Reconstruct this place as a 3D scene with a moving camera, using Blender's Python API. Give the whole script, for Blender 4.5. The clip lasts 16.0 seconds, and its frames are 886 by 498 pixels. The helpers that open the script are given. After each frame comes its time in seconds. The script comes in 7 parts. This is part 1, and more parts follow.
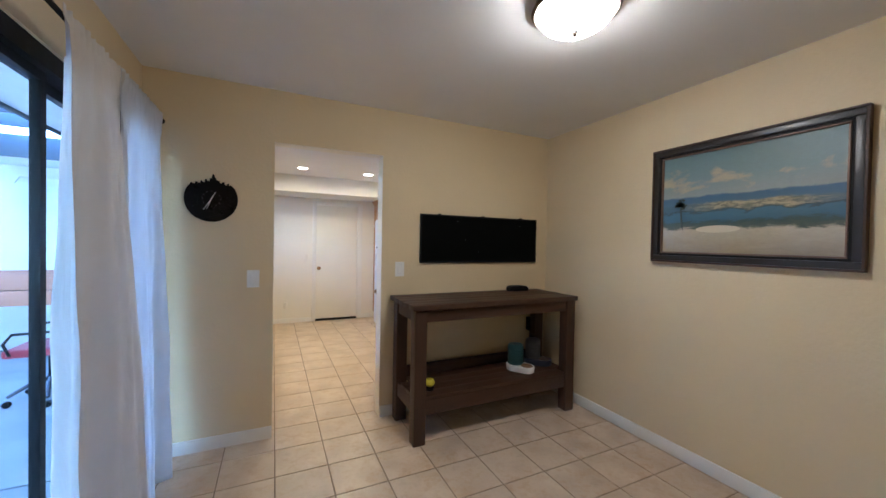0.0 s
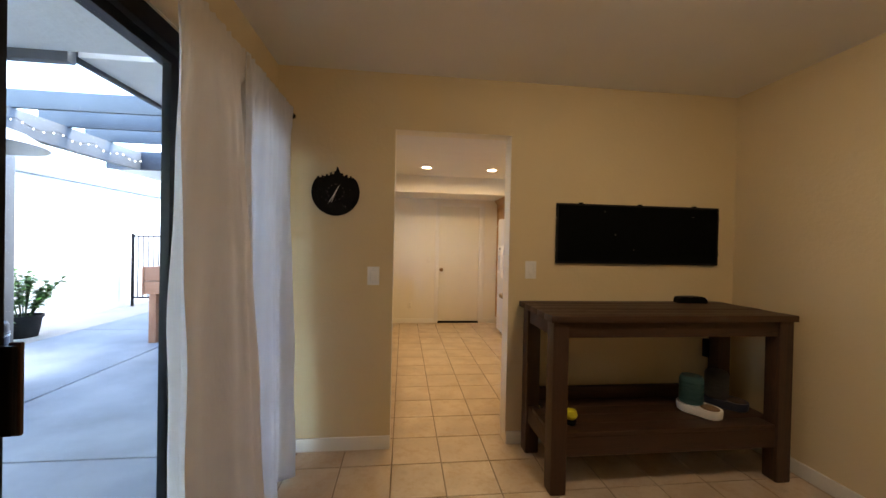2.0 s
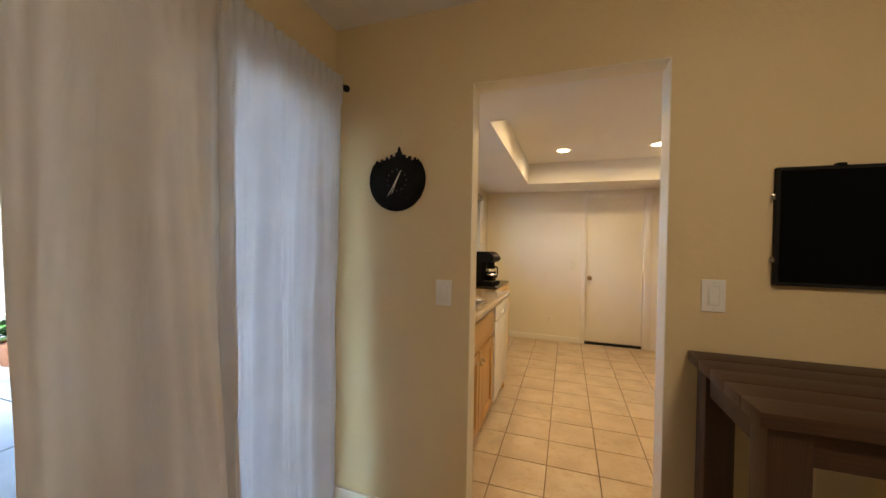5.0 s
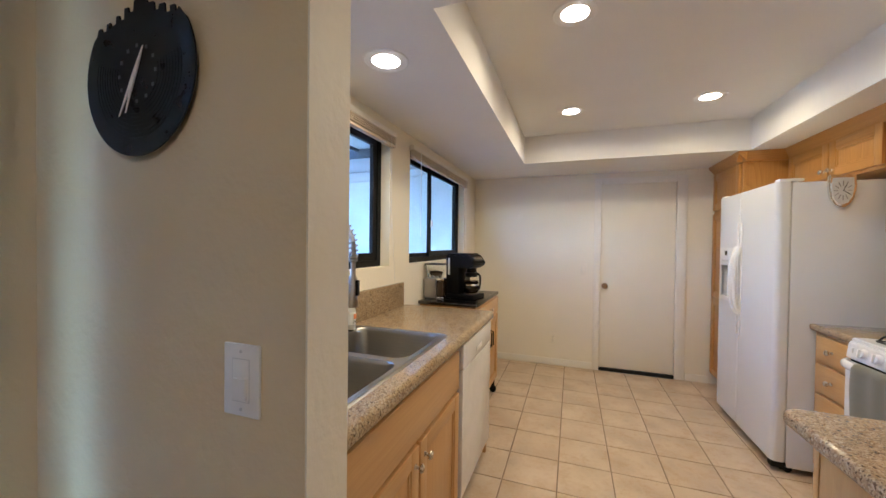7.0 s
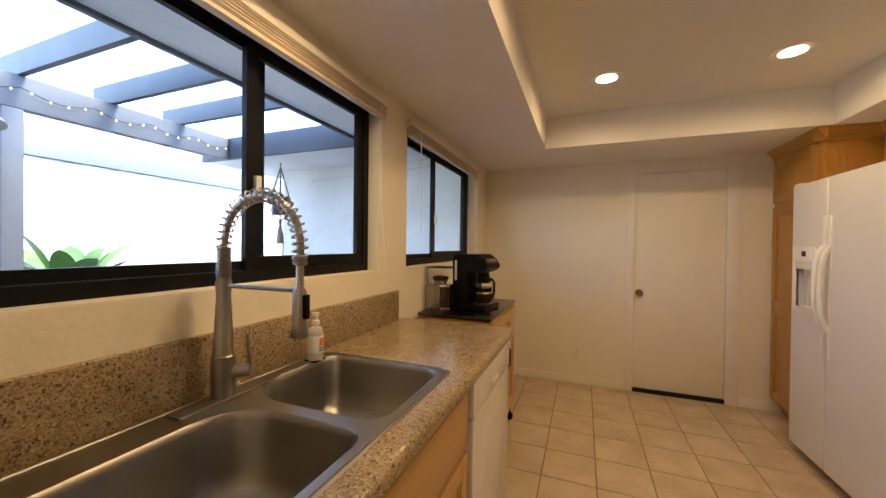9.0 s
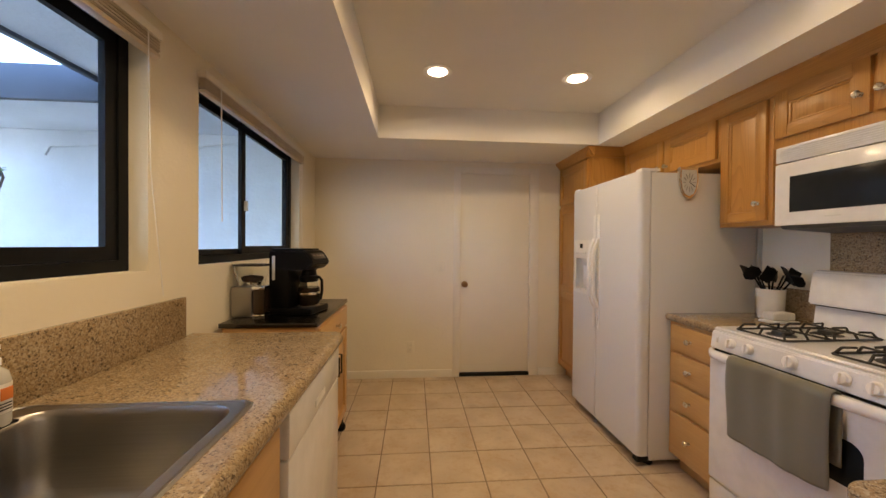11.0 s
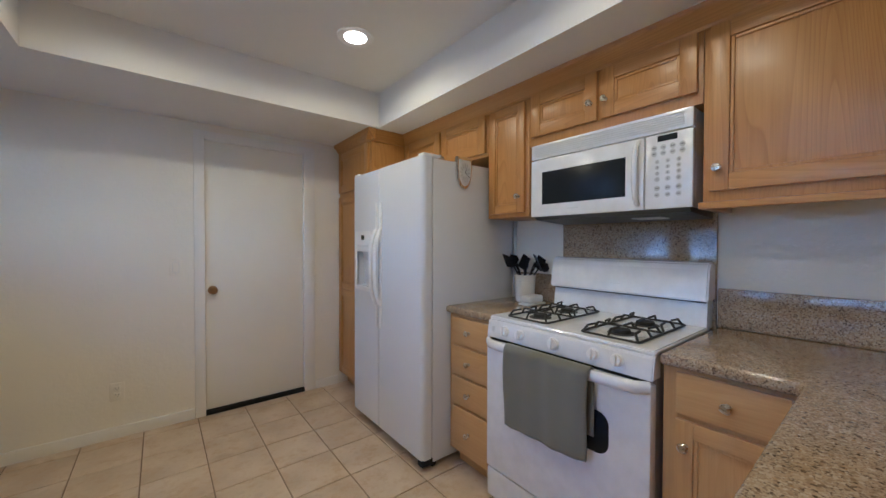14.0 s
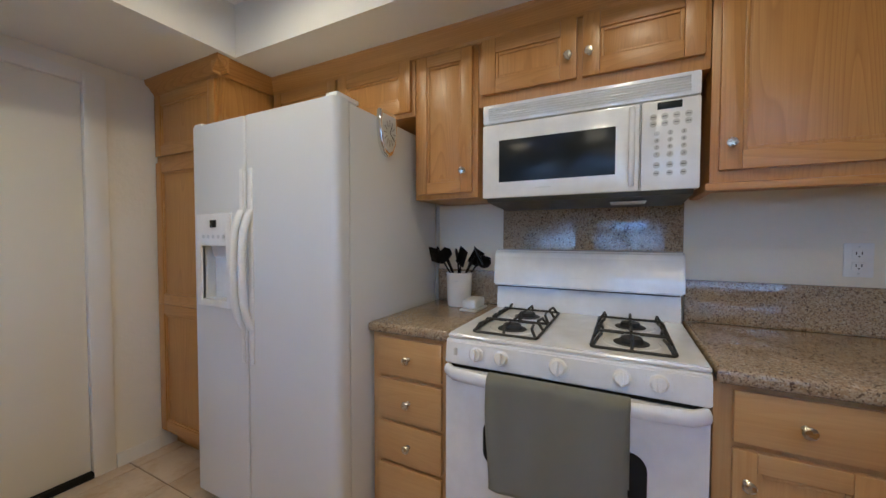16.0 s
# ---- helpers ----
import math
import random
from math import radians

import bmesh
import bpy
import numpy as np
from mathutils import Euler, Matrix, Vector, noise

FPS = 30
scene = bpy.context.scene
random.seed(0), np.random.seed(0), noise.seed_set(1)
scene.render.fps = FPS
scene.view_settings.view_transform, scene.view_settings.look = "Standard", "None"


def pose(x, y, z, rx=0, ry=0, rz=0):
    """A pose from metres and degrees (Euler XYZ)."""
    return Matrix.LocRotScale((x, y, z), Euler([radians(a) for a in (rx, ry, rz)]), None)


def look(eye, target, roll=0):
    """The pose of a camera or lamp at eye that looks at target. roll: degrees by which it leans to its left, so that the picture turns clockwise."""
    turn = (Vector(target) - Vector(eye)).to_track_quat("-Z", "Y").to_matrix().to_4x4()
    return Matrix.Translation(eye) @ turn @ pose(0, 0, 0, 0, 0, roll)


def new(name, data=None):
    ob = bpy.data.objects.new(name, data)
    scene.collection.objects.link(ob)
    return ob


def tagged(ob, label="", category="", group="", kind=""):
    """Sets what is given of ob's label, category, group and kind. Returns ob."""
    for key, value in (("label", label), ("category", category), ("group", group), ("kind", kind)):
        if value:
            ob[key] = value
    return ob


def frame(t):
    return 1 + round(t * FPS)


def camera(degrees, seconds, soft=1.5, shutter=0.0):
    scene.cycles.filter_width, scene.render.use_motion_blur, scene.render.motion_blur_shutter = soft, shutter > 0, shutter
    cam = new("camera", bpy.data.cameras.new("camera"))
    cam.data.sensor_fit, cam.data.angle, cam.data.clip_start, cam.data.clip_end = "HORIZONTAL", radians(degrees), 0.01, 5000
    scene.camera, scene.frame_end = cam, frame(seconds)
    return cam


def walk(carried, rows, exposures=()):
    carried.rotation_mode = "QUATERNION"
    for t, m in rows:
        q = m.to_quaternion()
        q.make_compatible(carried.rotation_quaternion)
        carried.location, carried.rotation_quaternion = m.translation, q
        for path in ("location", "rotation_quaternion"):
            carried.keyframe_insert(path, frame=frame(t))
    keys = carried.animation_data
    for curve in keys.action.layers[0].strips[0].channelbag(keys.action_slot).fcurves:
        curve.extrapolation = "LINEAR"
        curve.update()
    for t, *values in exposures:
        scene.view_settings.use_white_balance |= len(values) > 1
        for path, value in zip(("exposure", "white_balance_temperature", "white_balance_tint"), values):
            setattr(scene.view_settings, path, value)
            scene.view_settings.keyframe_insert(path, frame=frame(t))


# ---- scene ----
cam = camera(102.1, 16.0, soft=1.5)
PATH = [
    (0, (-0.004, 1.078, 1.387), (0.852, 2.886, 1.356), 1.1),
    (0.5, (0.007, 1.072, 1.378), (0.682, 2.955, 1.356), 1.15),
    (1, (0.032, 1.167, 1.363), (0.547, 3.099, 1.336), 1.1),
    (1.5, (0.055, 1.338, 1.331), (0.466, 3.295, 1.309), 1.1),
    (2, (0.064, 1.5, 1.321), (0.282, 3.488, 1.305), 1.2),
    (2.5, (0.101, 1.61, 1.32), (0.139, 3.61, 1.301), 1.2),
    (3, (0.195, 1.718, 1.314), (-0.047, 3.703, 1.301), 1.15),
    (3.2, (0.225, 1.749, 1.319), (-0.108, 3.721, 1.302), 1.15),
    (5.3, (0.441, 2.42, 1.344), (-0.216, 4.309, 1.32), 1.0),
    (5.5, (0.462, 2.531, 1.345), (-0.192, 4.421, 1.322), 0.9),
    (6, (0.473, 2.857, 1.349), (-0.184, 4.745, 1.325), 0.8),
    (6.5, (0.44, 3.127, 1.343), (-0.227, 5.013, 1.314), 0.8),
    (7, (0.374, 3.403, 1.346), (-0.303, 5.284, 1.318), 0.7),
    (7.5, (0.321, 3.601, 1.334), (-0.384, 5.472, 1.304), 0.7),
    (8, (0.254, 3.768, 1.329), (-0.51, 5.616, 1.301), 0.7),
    (8.2, (0.238, 3.806, 1.332), (-0.541, 5.648, 1.305), 0.65),
    (10.3, (0.222, 4.005, 1.306), (-0.053, 5.986, 1.295), 0.6),
    (10.5, (0.205, 4.037, 1.303), (0.06, 6.031, 1.288), 0.6),
    (11, (0.21, 4.102, 1.297), (0.372, 6.095, 1.277), 0.45),
    (11.5, (0.182, 4.129, 1.297), (0.611, 6.082, 1.275), 0.4),
    (12, (0.17, 4.154, 1.296), (0.86, 6.031, 1.273), 0.35),
    (12.5, (0.187, 4.184, 1.298), (1.036, 5.995, 1.272), 0.3),
    (13, (0.251, 4.278, 1.28), (1.298, 5.982, 1.253), 0.2),
    (13.5, (0.334, 4.384, 1.278), (1.471, 6.029, 1.242), 0.15),
    (14, (0.406, 4.506, 1.265), (1.648, 6.073, 1.232), 0.15),
    (14.5, (0.44, 4.616, 1.263), (1.855, 6.03, 1.225), 0.1),
    (15, (0.442, 4.773, 1.268), (2.036, 5.98, 1.219), 0.1),
    (15.5, (0.477, 4.963, 1.252), (2.177, 6.017, 1.197), 0.1),
    (16, (0.564, 5.19, 1.242), (2.348, 6.092, 1.179), 0.1),
]
EXPOSURES = [
    (0.0, 4.78, 5200, 13), (0.5, 4.74, 5800, 14), (1.0, 4.62, 6350, 15), (1.5, 4.33, 7498, 17), (2.0, 4.18, 8093, 19), (2.5, 4.12, 8331, 20),
    (3.2, 4.08, 8569, 20), (5.3, 4.42, 7439, 16), (5.5, 4.45, 6867, 17), (6.0, 4.47, 6360, 16), (6.5, 4.47, 6201, 16), (7.0, 4.43, 5500, 16),
    (7.5, 4.3, 5000, 15), (8.0, 4.06, 5050, 15), (8.4, 3.96, 5880, 17), (10.3, 3.66, 11648, 34), (10.6, 3.68, 10080, 31), (11.0, 3.92, 7280, 22),
    (11.5, 3.98, 6608, 19), (12.0, 3.99, 5992, 17), (12.5, 4.0, 5546, 13), (13.5, 3.91, 4944, 13), (14.5, 3.86, 5049, 12), (16.0, 3.83, 5253, 12),
]
walk(cam, [(t, look(eye, target, roll)) for t, eye, target, roll in PATH], EXPOSURES)

# world, sun and lamps' strength
SUN_EL, SUN_ROT = radians(50), radians(72)
world = bpy.data.worlds.new("sky")
scene.world = world
world.use_nodes = True
sky = world.node_tree.nodes.new("ShaderNodeTexSky")
sky.sky_type, sky.sun_disc, sky.sun_elevation, sky.sun_rotation = "NISHITA", False, SUN_EL, SUN_ROT
sky.dust_density, sky.air_density, sky.ozone_density = 0.4, 1.1, 4.0
back = world.node_tree.nodes["Background"]
back.inputs["Strength"].default_value = 0.15
world.node_tree.links.new(sky.outputs[0], back.inputs["Color"])
sun = new("sun", bpy.data.lights.new("sun", "SUN"))
sun.data.energy, sun.data.angle, sun.data.color = 1.0, radians(20), (1.0, 0.98, 0.95)
sun.matrix_basis = look((0, 0, 0), (-math.cos(SUN_EL) * math.sin(SUN_ROT), -math.cos(SUN_EL) * math.cos(SUN_ROT), -math.sin(SUN_EL)))
CAN_WATTS, DOME_GLOW, LENS_GLOW, WARM = 0.31, 2.45, 1.4, (1.0, 0.79, 0.43)

# the plan
WL, WR_D, WR_K = -0.735, 2.43, 2.29      # inner faces: left wall, dining right wall, kitchen right wall
Y_BACK, Y_D, Y_K, Y_FAR = -1.3, 3.842, 3.949, 7.615
H_D, H_SOFFIT, H_TRAY = 2.43, 2.125, 2.378
TRAY = (-0.07, 4.515, 1.70, 6.91)
OPEN_X0, OPEN_X1, OPEN_H = -0.004, 0.770, 2.070
OUT = -0.05                               # patio level


# ---------------------------------------------------------------- materials
class Nodes:
    def __init__(self, name):
        self.mat = bpy.data.materials.new(name)
        self.mat.use_nodes = True
        self.tree = self.mat.node_tree
        self.bsdf = self.tree.nodes["Principled BSDF"]

    def add(self, kind, **values):
        node = self.tree.nodes.new("ShaderNode" + kind)
        for key, value in values.items():
            node.inputs[key].default_value = value
        return node

    def join(self, a, b):
        self.tree.links.new(a, b)

    def where(self, scale=(1, 1, 1), turn=(0, 0, 0)):
        co = self.add("TexCoord")
        mp = self.add("Mapping")
        mp.inputs["Scale"].default_value, mp.inputs["Rotation"].default_value = scale, turn
        self.join(co.outputs["Object"], mp.inputs["Vector"])
        return mp.outputs[0]

    def noise(self, vec, scale, detail=4.0, rough=0.55, distort=0.0):
        n = self.add("TexNoise", Scale=scale, Detail=detail, Roughness=rough, Distortion=distort)
        self.join(vec, n.inputs["Vector"])
        return n.outputs["Fac"]

    def ramp(self, fac, stops):
        r = self.add("ValToRGB")
        e = r.color_ramp.elements
        while len(e) < len(stops):
            e.new(0.5)
        for el, (pos, col) in zip(e, stops):
            el.position, el.color = pos, (*col, 1)
        self.join(fac, r.inputs["Fac"])
        return r.outputs["Color"]

    def mix(self, fac, a, b, blend="MIX"):
        m = self.tree.nodes.new("ShaderNodeMix")
        m.data_type, m.blend_type = "RGBA", blend
        for sock, value in ((m.inputs["Factor"], fac), (m.inputs["A"], a), (m.inputs["B"], b)):
            if isinstance(value, bpy.types.NodeSocket):
                self.join(value, sock)
            elif isinstance(value, tuple):
                sock.default_value = (*value, 1)
            else:
                sock.default_value = value
        return m.outputs["Result"]

    def span(self, fac, lo, hi):
        m = self.add("MapRange")
        m.inputs["To Min"].default_value, m.inputs["To Max"].default_value = lo, hi
        self.join(fac, m.inputs["Value"])
        return m.outputs["Result"]

    def bump(self, height, strength=0.2, distance=0.002):
        b = self.add("Bump", Strength=strength, Distance=distance)
        self.join(height, b.inputs["Height"])
        self.join(b.outputs[0], self.bsdf.inputs["Normal"])

    def set(self, **values):
        for key, value in values.items():
            sock = self.bsdf.inputs[key.replace("_", " ")]
            if isinstance(value, bpy.types.NodeSocket):
                self.join(value, sock)
            elif isinstance(value, tuple):
                sock.default_value = (*value, 1)
            else:
                sock.default_value = value
        return self.mat


def paint(name, col, vary=0.06, rough=0.6, bump=0.15, grain=140.0, dist=0.0012):
    n = Nodes(name)
    v = n.where()
    dark, light = tuple(c * (1 - vary) for c in col), tuple(min(1, c * (1 + vary)) for c in col)
    big = n.ramp(n.noise(v, 1.7, 5), [(0.3, dark), (0.7, light)])
    fine = n.noise(v, grain, 3)
    n.bump(fine, bump, dist)
    return n.set(Base_Color=big, Roughness=n.span(n.noise(v, 9, 4), rough - 0.08, rough + 0.08))


def plastic(name, col, rough=0.35, metal=0.0, coat=0.0, spec=0.5):
    n = Nodes(name)
    v = n.where()
    c = n.ramp(n.noise(v, 14, 4), [(0.3, tuple(x * 0.93 for x in col)), (0.7, tuple(min(1, x * 1.04) for x in col))])
    return n.set(Base_Color=c, Roughness=n.span(n.noise(v, 30, 4), rough * 0.85, rough * 1.2), Metallic=metal, Coat_Weight=coat, Specular_IOR_Level=spec)


def wood(name, light, dark, along, rough=0.35, scale=1.0, coat=0.15, bump=0.12, grain=1.0):
    """along: 0, 1 or 2, the axis the grain follows."""
    n = Nodes(name)
    sc = [9.0 * scale] * 3
    sc[along] = 0.45 * scale
    v = n.where(tuple(sc))
    rnd = n.add("ObjectInfo")
    shift = n.add("VectorMath")
    shift.operation = "ADD"
    n.join(v, shift.inputs[0])
    n.join(rnd.outputs["Random"], shift.inputs[1])
    v = shift.outputs[0]
    rings = n.noise(v, 0.40, 1.2, 0.4, 0.35)
    comb = n.add("Math")
    comb.operation = "MULTIPLY"
    n.join(rings, comb.inputs[0])
    comb.inputs[1].default_value = 76.0
    saw = n.add("Math")
    saw.operation = "FRACT"
    n.join(comb.outputs[0], saw.inputs[0])
    sf = [230.0 * scale] * 3
    sf[along] = 5.0 * scale
    pores = n.noise(n.where(tuple(sf)), 1.0, 3)
    sm = [45.0 * scale] * 3
    sm[along] = 1.6 * scale
    streak = n.noise(n.where(tuple(sm)), 1.0, 3)
    tone = n.noise(v, 0.35, 3)

    def blend(f):
        return tuple(a * (1 - f) + b * f for a, b in zip(light, dark))

    c = n.ramp(saw.outputs[0], [(0.0, blend(0.05 * grain)), (0.6, blend(0.22 * grain)), (0.84, blend(0.50 * grain)), (0.93, blend(0.70 * grain)), (1.0, blend(0.05 * grain))])
    c = n.mix(n.span(tone, 0.0, 0.30), c, blend(0.75))
    c = n.mix(n.span(streak, -0.25, 0.65), c, blend(0.8))
    c = n.mix(n.span(pores, -0.22, 0.55), c, dark)
    rr = n.mix(n.span(rnd.outputs["Random"], 0.0, 0.2), c, blend(0.4))
    n.bump(pores, bump, 0.001)
    return n.set(Base_Color=rr, Roughness=n.span(tone, rough - 0.06, rough + 0.12), Coat_Weight=coat, Coat_Roughness=0.25)


def granite(name):
    n = Nodes(name)
    v = n.where()
    warp = n.add("VectorMath")
    warp.operation = "MULTIPLY_ADD"
    nz = n.add("TexNoise", Scale=120.0, Detail=2.0)
    n.join(v, nz.inputs["Vector"])
    n.join(nz.outputs["Color"], warp.inputs[0])
    warp.inputs[1].default_value = (0.006, 0.006, 0.006)
    n.join(v, warp.inputs[2])

    def flecks(scale, stops):
        vo = n.add("TexVoronoi", Scale=scale, Randomness=1.0)
        n.join(warp.outputs[0], vo.inputs["Vector"])
        sep = n.add("SeparateColor")
        n.join(vo.outputs["Color"], sep.inputs[0])
        return n.ramp(sep.outputs[0], stops)

    c = flecks(185.0, [(0.0, (0.045, 0.033, 0.028)), (0.10, (0.10, 0.07, 0.05)), (0.17, (0.30, 0.21, 0.13)), (0.42, (0.43, 0.32, 0.20)), (0.62, (0.52, 0.41, 0.28)), (0.82, (0.64, 0.56, 0.44)), (1.0, (0.40, 0.24, 0.10))])
    fine = flecks(330.0, [(0.0, (0.06, 0.045, 0.035)), (0.16, (0.22, 0.16, 0.11)), (0.3, (0.46, 0.35, 0.23)), (0.8, (0.52, 0.42, 0.29)), (1.0, (0.62, 0.55, 0.44))])
    c = n.mix(n.ramp(n.noise(v, 70, 3, 0.6), [(0.42, (0, 0, 0)), (0.58, (1, 1, 1))]), c, fine)
    cloud = n.ramp(n.noise(v, 9, 5, 0.7), [(0.3, (0.64, 0.585, 0.51)), (0.7, (0.84, 0.81, 0.755))])
    c = n.mix(1.0, c, cloud, "MULTIPLY")
    c = n.mix(0.12, c, (0.335, 0.235, 0.135))
    return n.set(Base_Color=c, Roughness=n.span(n.noise(v, 60, 3), 0.06, 0.14), Specular_IOR_Level=0.55)


def tile_stuff(name):
    n = Nodes(name)
    v = n.where()
    rnd = n.add("ObjectInfo")
    mv = n.add("VectorMath")
    mv.operation = "MULTIPLY_ADD"
    n.join(rnd.outputs["Random"], mv.inputs[0])
    mv.inputs[1].default_value = (40, 57, 23)
    n.join(v, mv.inputs[2])
    v2 = mv.outputs[0]
    c = n.ramp(n.noise(v2, 5.5, 6, 0.62), [(0.28, (0.43, 0.325, 0.23)), (0.5, (0.61, 0.49, 0.365)), (0.72, (0.73, 0.62, 0.49))])
    patch = n.ramp(n.noise(v2, 11, 5, 0.7), [(0.45, (1.0, 1.0, 1.0)), (0.62, (0.80, 0.71, 0.61)), (0.78, (0.62, 0.52, 0.43))])
    c = n.mix(1.0, c, patch, "MULTIPLY")
    c = n.mix(n.span(rnd.outputs["Random"], 0.0, 0.3), c, (0.56, 0.44, 0.325))
    n.bump(n.noise(v2, 26, 5, 0.65), 0.12, 0.002)
    return n.set(Base_Color=c, Roughness=n.span(n.noise(v2, 20, 4), 0.26, 0.46))


def glow(name, col, strength):
    n = Nodes(name)
    n.set(Base_Color=(0.8, 0.8, 0.78), Emission_Color=col, Emission_Strength=strength)
    return n.mat


def glass(name, col=(0.69, 0.88, 1.0), rough=0.0):
    n = Nodes(name)
    return n.set(Base_Color=col, Roughness=rough, Transmission_Weight=1.0, IOR=1.05)


def milky(name, col, clear=0.5):
    n = Nodes(name)
    v = n.where()
    c = n.ramp(n.noise(v, 30, 3), [(0.3, tuple(x * 0.9 for x in col)), (0.7, col)])
    return n.set(Base_Color=c, Roughness=0.3, Transmission_Weight=clear, IOR=1.3)


def cloth(name, col, through_light=0.45, weave=900.0, fold_bump=0.25, wrinkle=0.0):
    n = Nodes(name)
    v = n.where()
    c = n.ramp(n.noise(v, 5, 5), [(0.3, tuple(x * 0.92 for x in col)), (0.7, col)])
    if wrinkle:
        n.bump(n.noise(n.where((10, 10, 2.2)), 1.0, 4, 0.5, 0.6), wrinkle, 0.03)
    else:
        n.bump(n.noise(v, weave, 2), fold_bump, 0.0006)
    n.set(Base_Color=c, Roughness=0.9, Specular_IOR_Level=0.15, Sheen_Weight=0.2)
    if through_light:
        tr = n.add("BsdfTranslucent")
        n.join(c, tr.inputs["Color"])
        mx = n.add("MixShader", Fac=through_light)
        n.join(n.bsdf.outputs[0], mx.inputs[1])
        n.join(tr.outputs[0], mx.inputs[2])
        n.join(mx.outputs[0], n.tree.nodes["Material Output"].inputs["Surface"])
    return n.mat


def brushed(name, col=(0.36, 0.345, 0.325), rough=0.33, scale=(6, 300, 300)):
    n = Nodes(name)
    v = n.where(scale)
    g = n.noise(v, 1.0, 3)
    n.bump(g, 0.025, 0.0002)
    return n.set(Base_Color=n.ramp(g, [(0.3, tuple(c * 0.9 for c in col)), (0.7, col)]), Metallic=1.0, Roughness=n.span(g, rough - 0.06, rough + 0.08))


M_WALL_D = paint("beige_wall_paint", (0.70, 0.565, 0.34), 0.03, 0.62, 0.45, 48, 0.004)
M_WALL_K = paint("offwhite_wall_paint", (0.80, 0.745, 0.62), 0.025, 0.55, 0.45, 48, 0.004)
M_CEIL = paint("white_ceiling_paint", (0.80, 0.785, 0.755), 0.025, 0.75, 0.2, 90, 0.002)
M_TRIM = paint("white_trim_paint", (0.80, 0.765, 0.685), 0.03, 0.38, 0.08, 90)
M_DOOR = paint("cream_door_paint", (0.80, 0.75, 0.63), 0.03, 0.42, 0.08, 60)
M_TILE = tile_stuff("beige_ceramic_tile")
M_GROUT = paint("brown_grout", (0.23, 0.165, 0.115), 0.2, 0.9, 0.4, 200)
LIGHT_W, DARK_W = (0.60, 0.31, 0.078), (0.30, 0.115, 0.02)
M_OAK = [wood("honey_wood_" + "xyz"[a], LIGHT_W, DARK_W, a, grain=0.8) for a in range(3)]
M_MAPLE = [wood("pale_honey_wood_" + "xyz"[a], (0.63, 0.385, 0.155), (0.40, 0.20, 0.06), a, grain=0.35) for a in range(3)]
T_L, T_D = (0.085, 0.036, 0.016), (0.007, 0.004, 0.003)
M_TABLE = [wood("dark_stained_wood_" + "xyz"[a], T_L, T_D, a, 0.5, 1.2, 0.0, 0.5) for a in range(3)]
M_GRANITE = granite("speckled_granite")
M_STEEL = brushed("brushed_steel")
M_DARKSTEEL = brushed("worn_steel", (0.20, 0.195, 0.19), 0.3)
M_NICKEL = brushed("satin_nickel", (0.60, 0.56, 0.50), 0.26, (80, 80, 80))
M_CHROME = plastic("polished_chrome", (0.8, 0.8, 0.8), 0.08, 1.0)
M_ENAMEL = plastic("white_enamel", (0.77, 0.77, 0.765), 0.16, 0.0, 0.3)
M_APPL = paint("white_textured_steel", (0.71, 0.71, 0.70), 0.012, 0.36, 0.18, 420, 0.0005)
M_WHITE = plastic("white_plastic", (0.82, 0.81, 0.78), 0.32)
M_BISQUE = plastic("pale_grey_plastic", (0.64, 0.64, 0.62), 0.4)
M_BLACK = plastic("black_plastic", (0.005, 0.005, 0.006), 0.30, spec=0.10)
M_BLACK_M = plastic("matt_black", (0.012, 0.012, 0.012), 0.7, spec=0.2)
M_IRON = paint("cast_iron", (0.022, 0.022, 0.024), 0.3, 0.6, 0.5, 300)
M_FRAME = plastic("black_anodised_frame", (0.006, 0.007, 0.009), 0.42, spec=0.14)
M_DGLASS = plastic("dark_oven_glass", (0.014, 0.018, 0.024), 0.2, 0.0, 0.0, 0.2)
M_GLASS = glass("window_glass")
M_CGLASS = glass("clear_glass", (0.92, 0.95, 0.95))
M_VINYL = plastic("black_vinyl", (0.004, 0.004, 0.0045), 0.28, spec=0.22)
M_BOARD = plastic("black_felt", (0.0035, 0.004, 0.0035), 0.8, spec=0.04)
M_LENS = glow("lamp_lens", (1.0, 0.86, 0.66), LENS_GLOW)
M_DOME = glow("lamp_bowl", (1.0, 0.88, 0.70), DOME_GLOW)
M_CURTAIN = cloth("white_cotton_curtain", (0.78, 0.73, 0.665), 0.33, wrinkle=0.5)
M_SHEER = cloth("thin_white_curtain", (0.84, 0.84, 0.84), 0.6, wrinkle=0.45)
M_TOWEL = cloth("grey_green_towel", (0.19, 0.19, 0.155), 0.0, 500, 0.6)
M_STUCCO = paint("white_stucco", (0.70, 0.70, 0.69), 0.08, 0.9, 0.45, 30, 0.008)
M_CONC = paint("patio_concrete", (0.25, 0.25, 0.25), 0.2, 0.85, 0.35, 90, 0.002)
M_GREYWOOD = paint("grey_painted_timber", (0.085, 0.09, 0.10), 0.15, 0.6, 0.3, 70)
M_SOIL = paint("brown_soil", (0.09, 0.06, 0.04), 0.3, 0.95, 0.9, 60, 0.02)
M_TERRA = paint("terracotta", (0.42, 0.17, 0.09), 0.15, 0.8, 0.3, 60)
M_REDWOOD = [wood("redwood_" + "xyz"[a], (0.52, 0.23, 0.13), (0.33, 0.13, 0.07), a, 0.6, 1.0, 0.0) for a in range(3)]
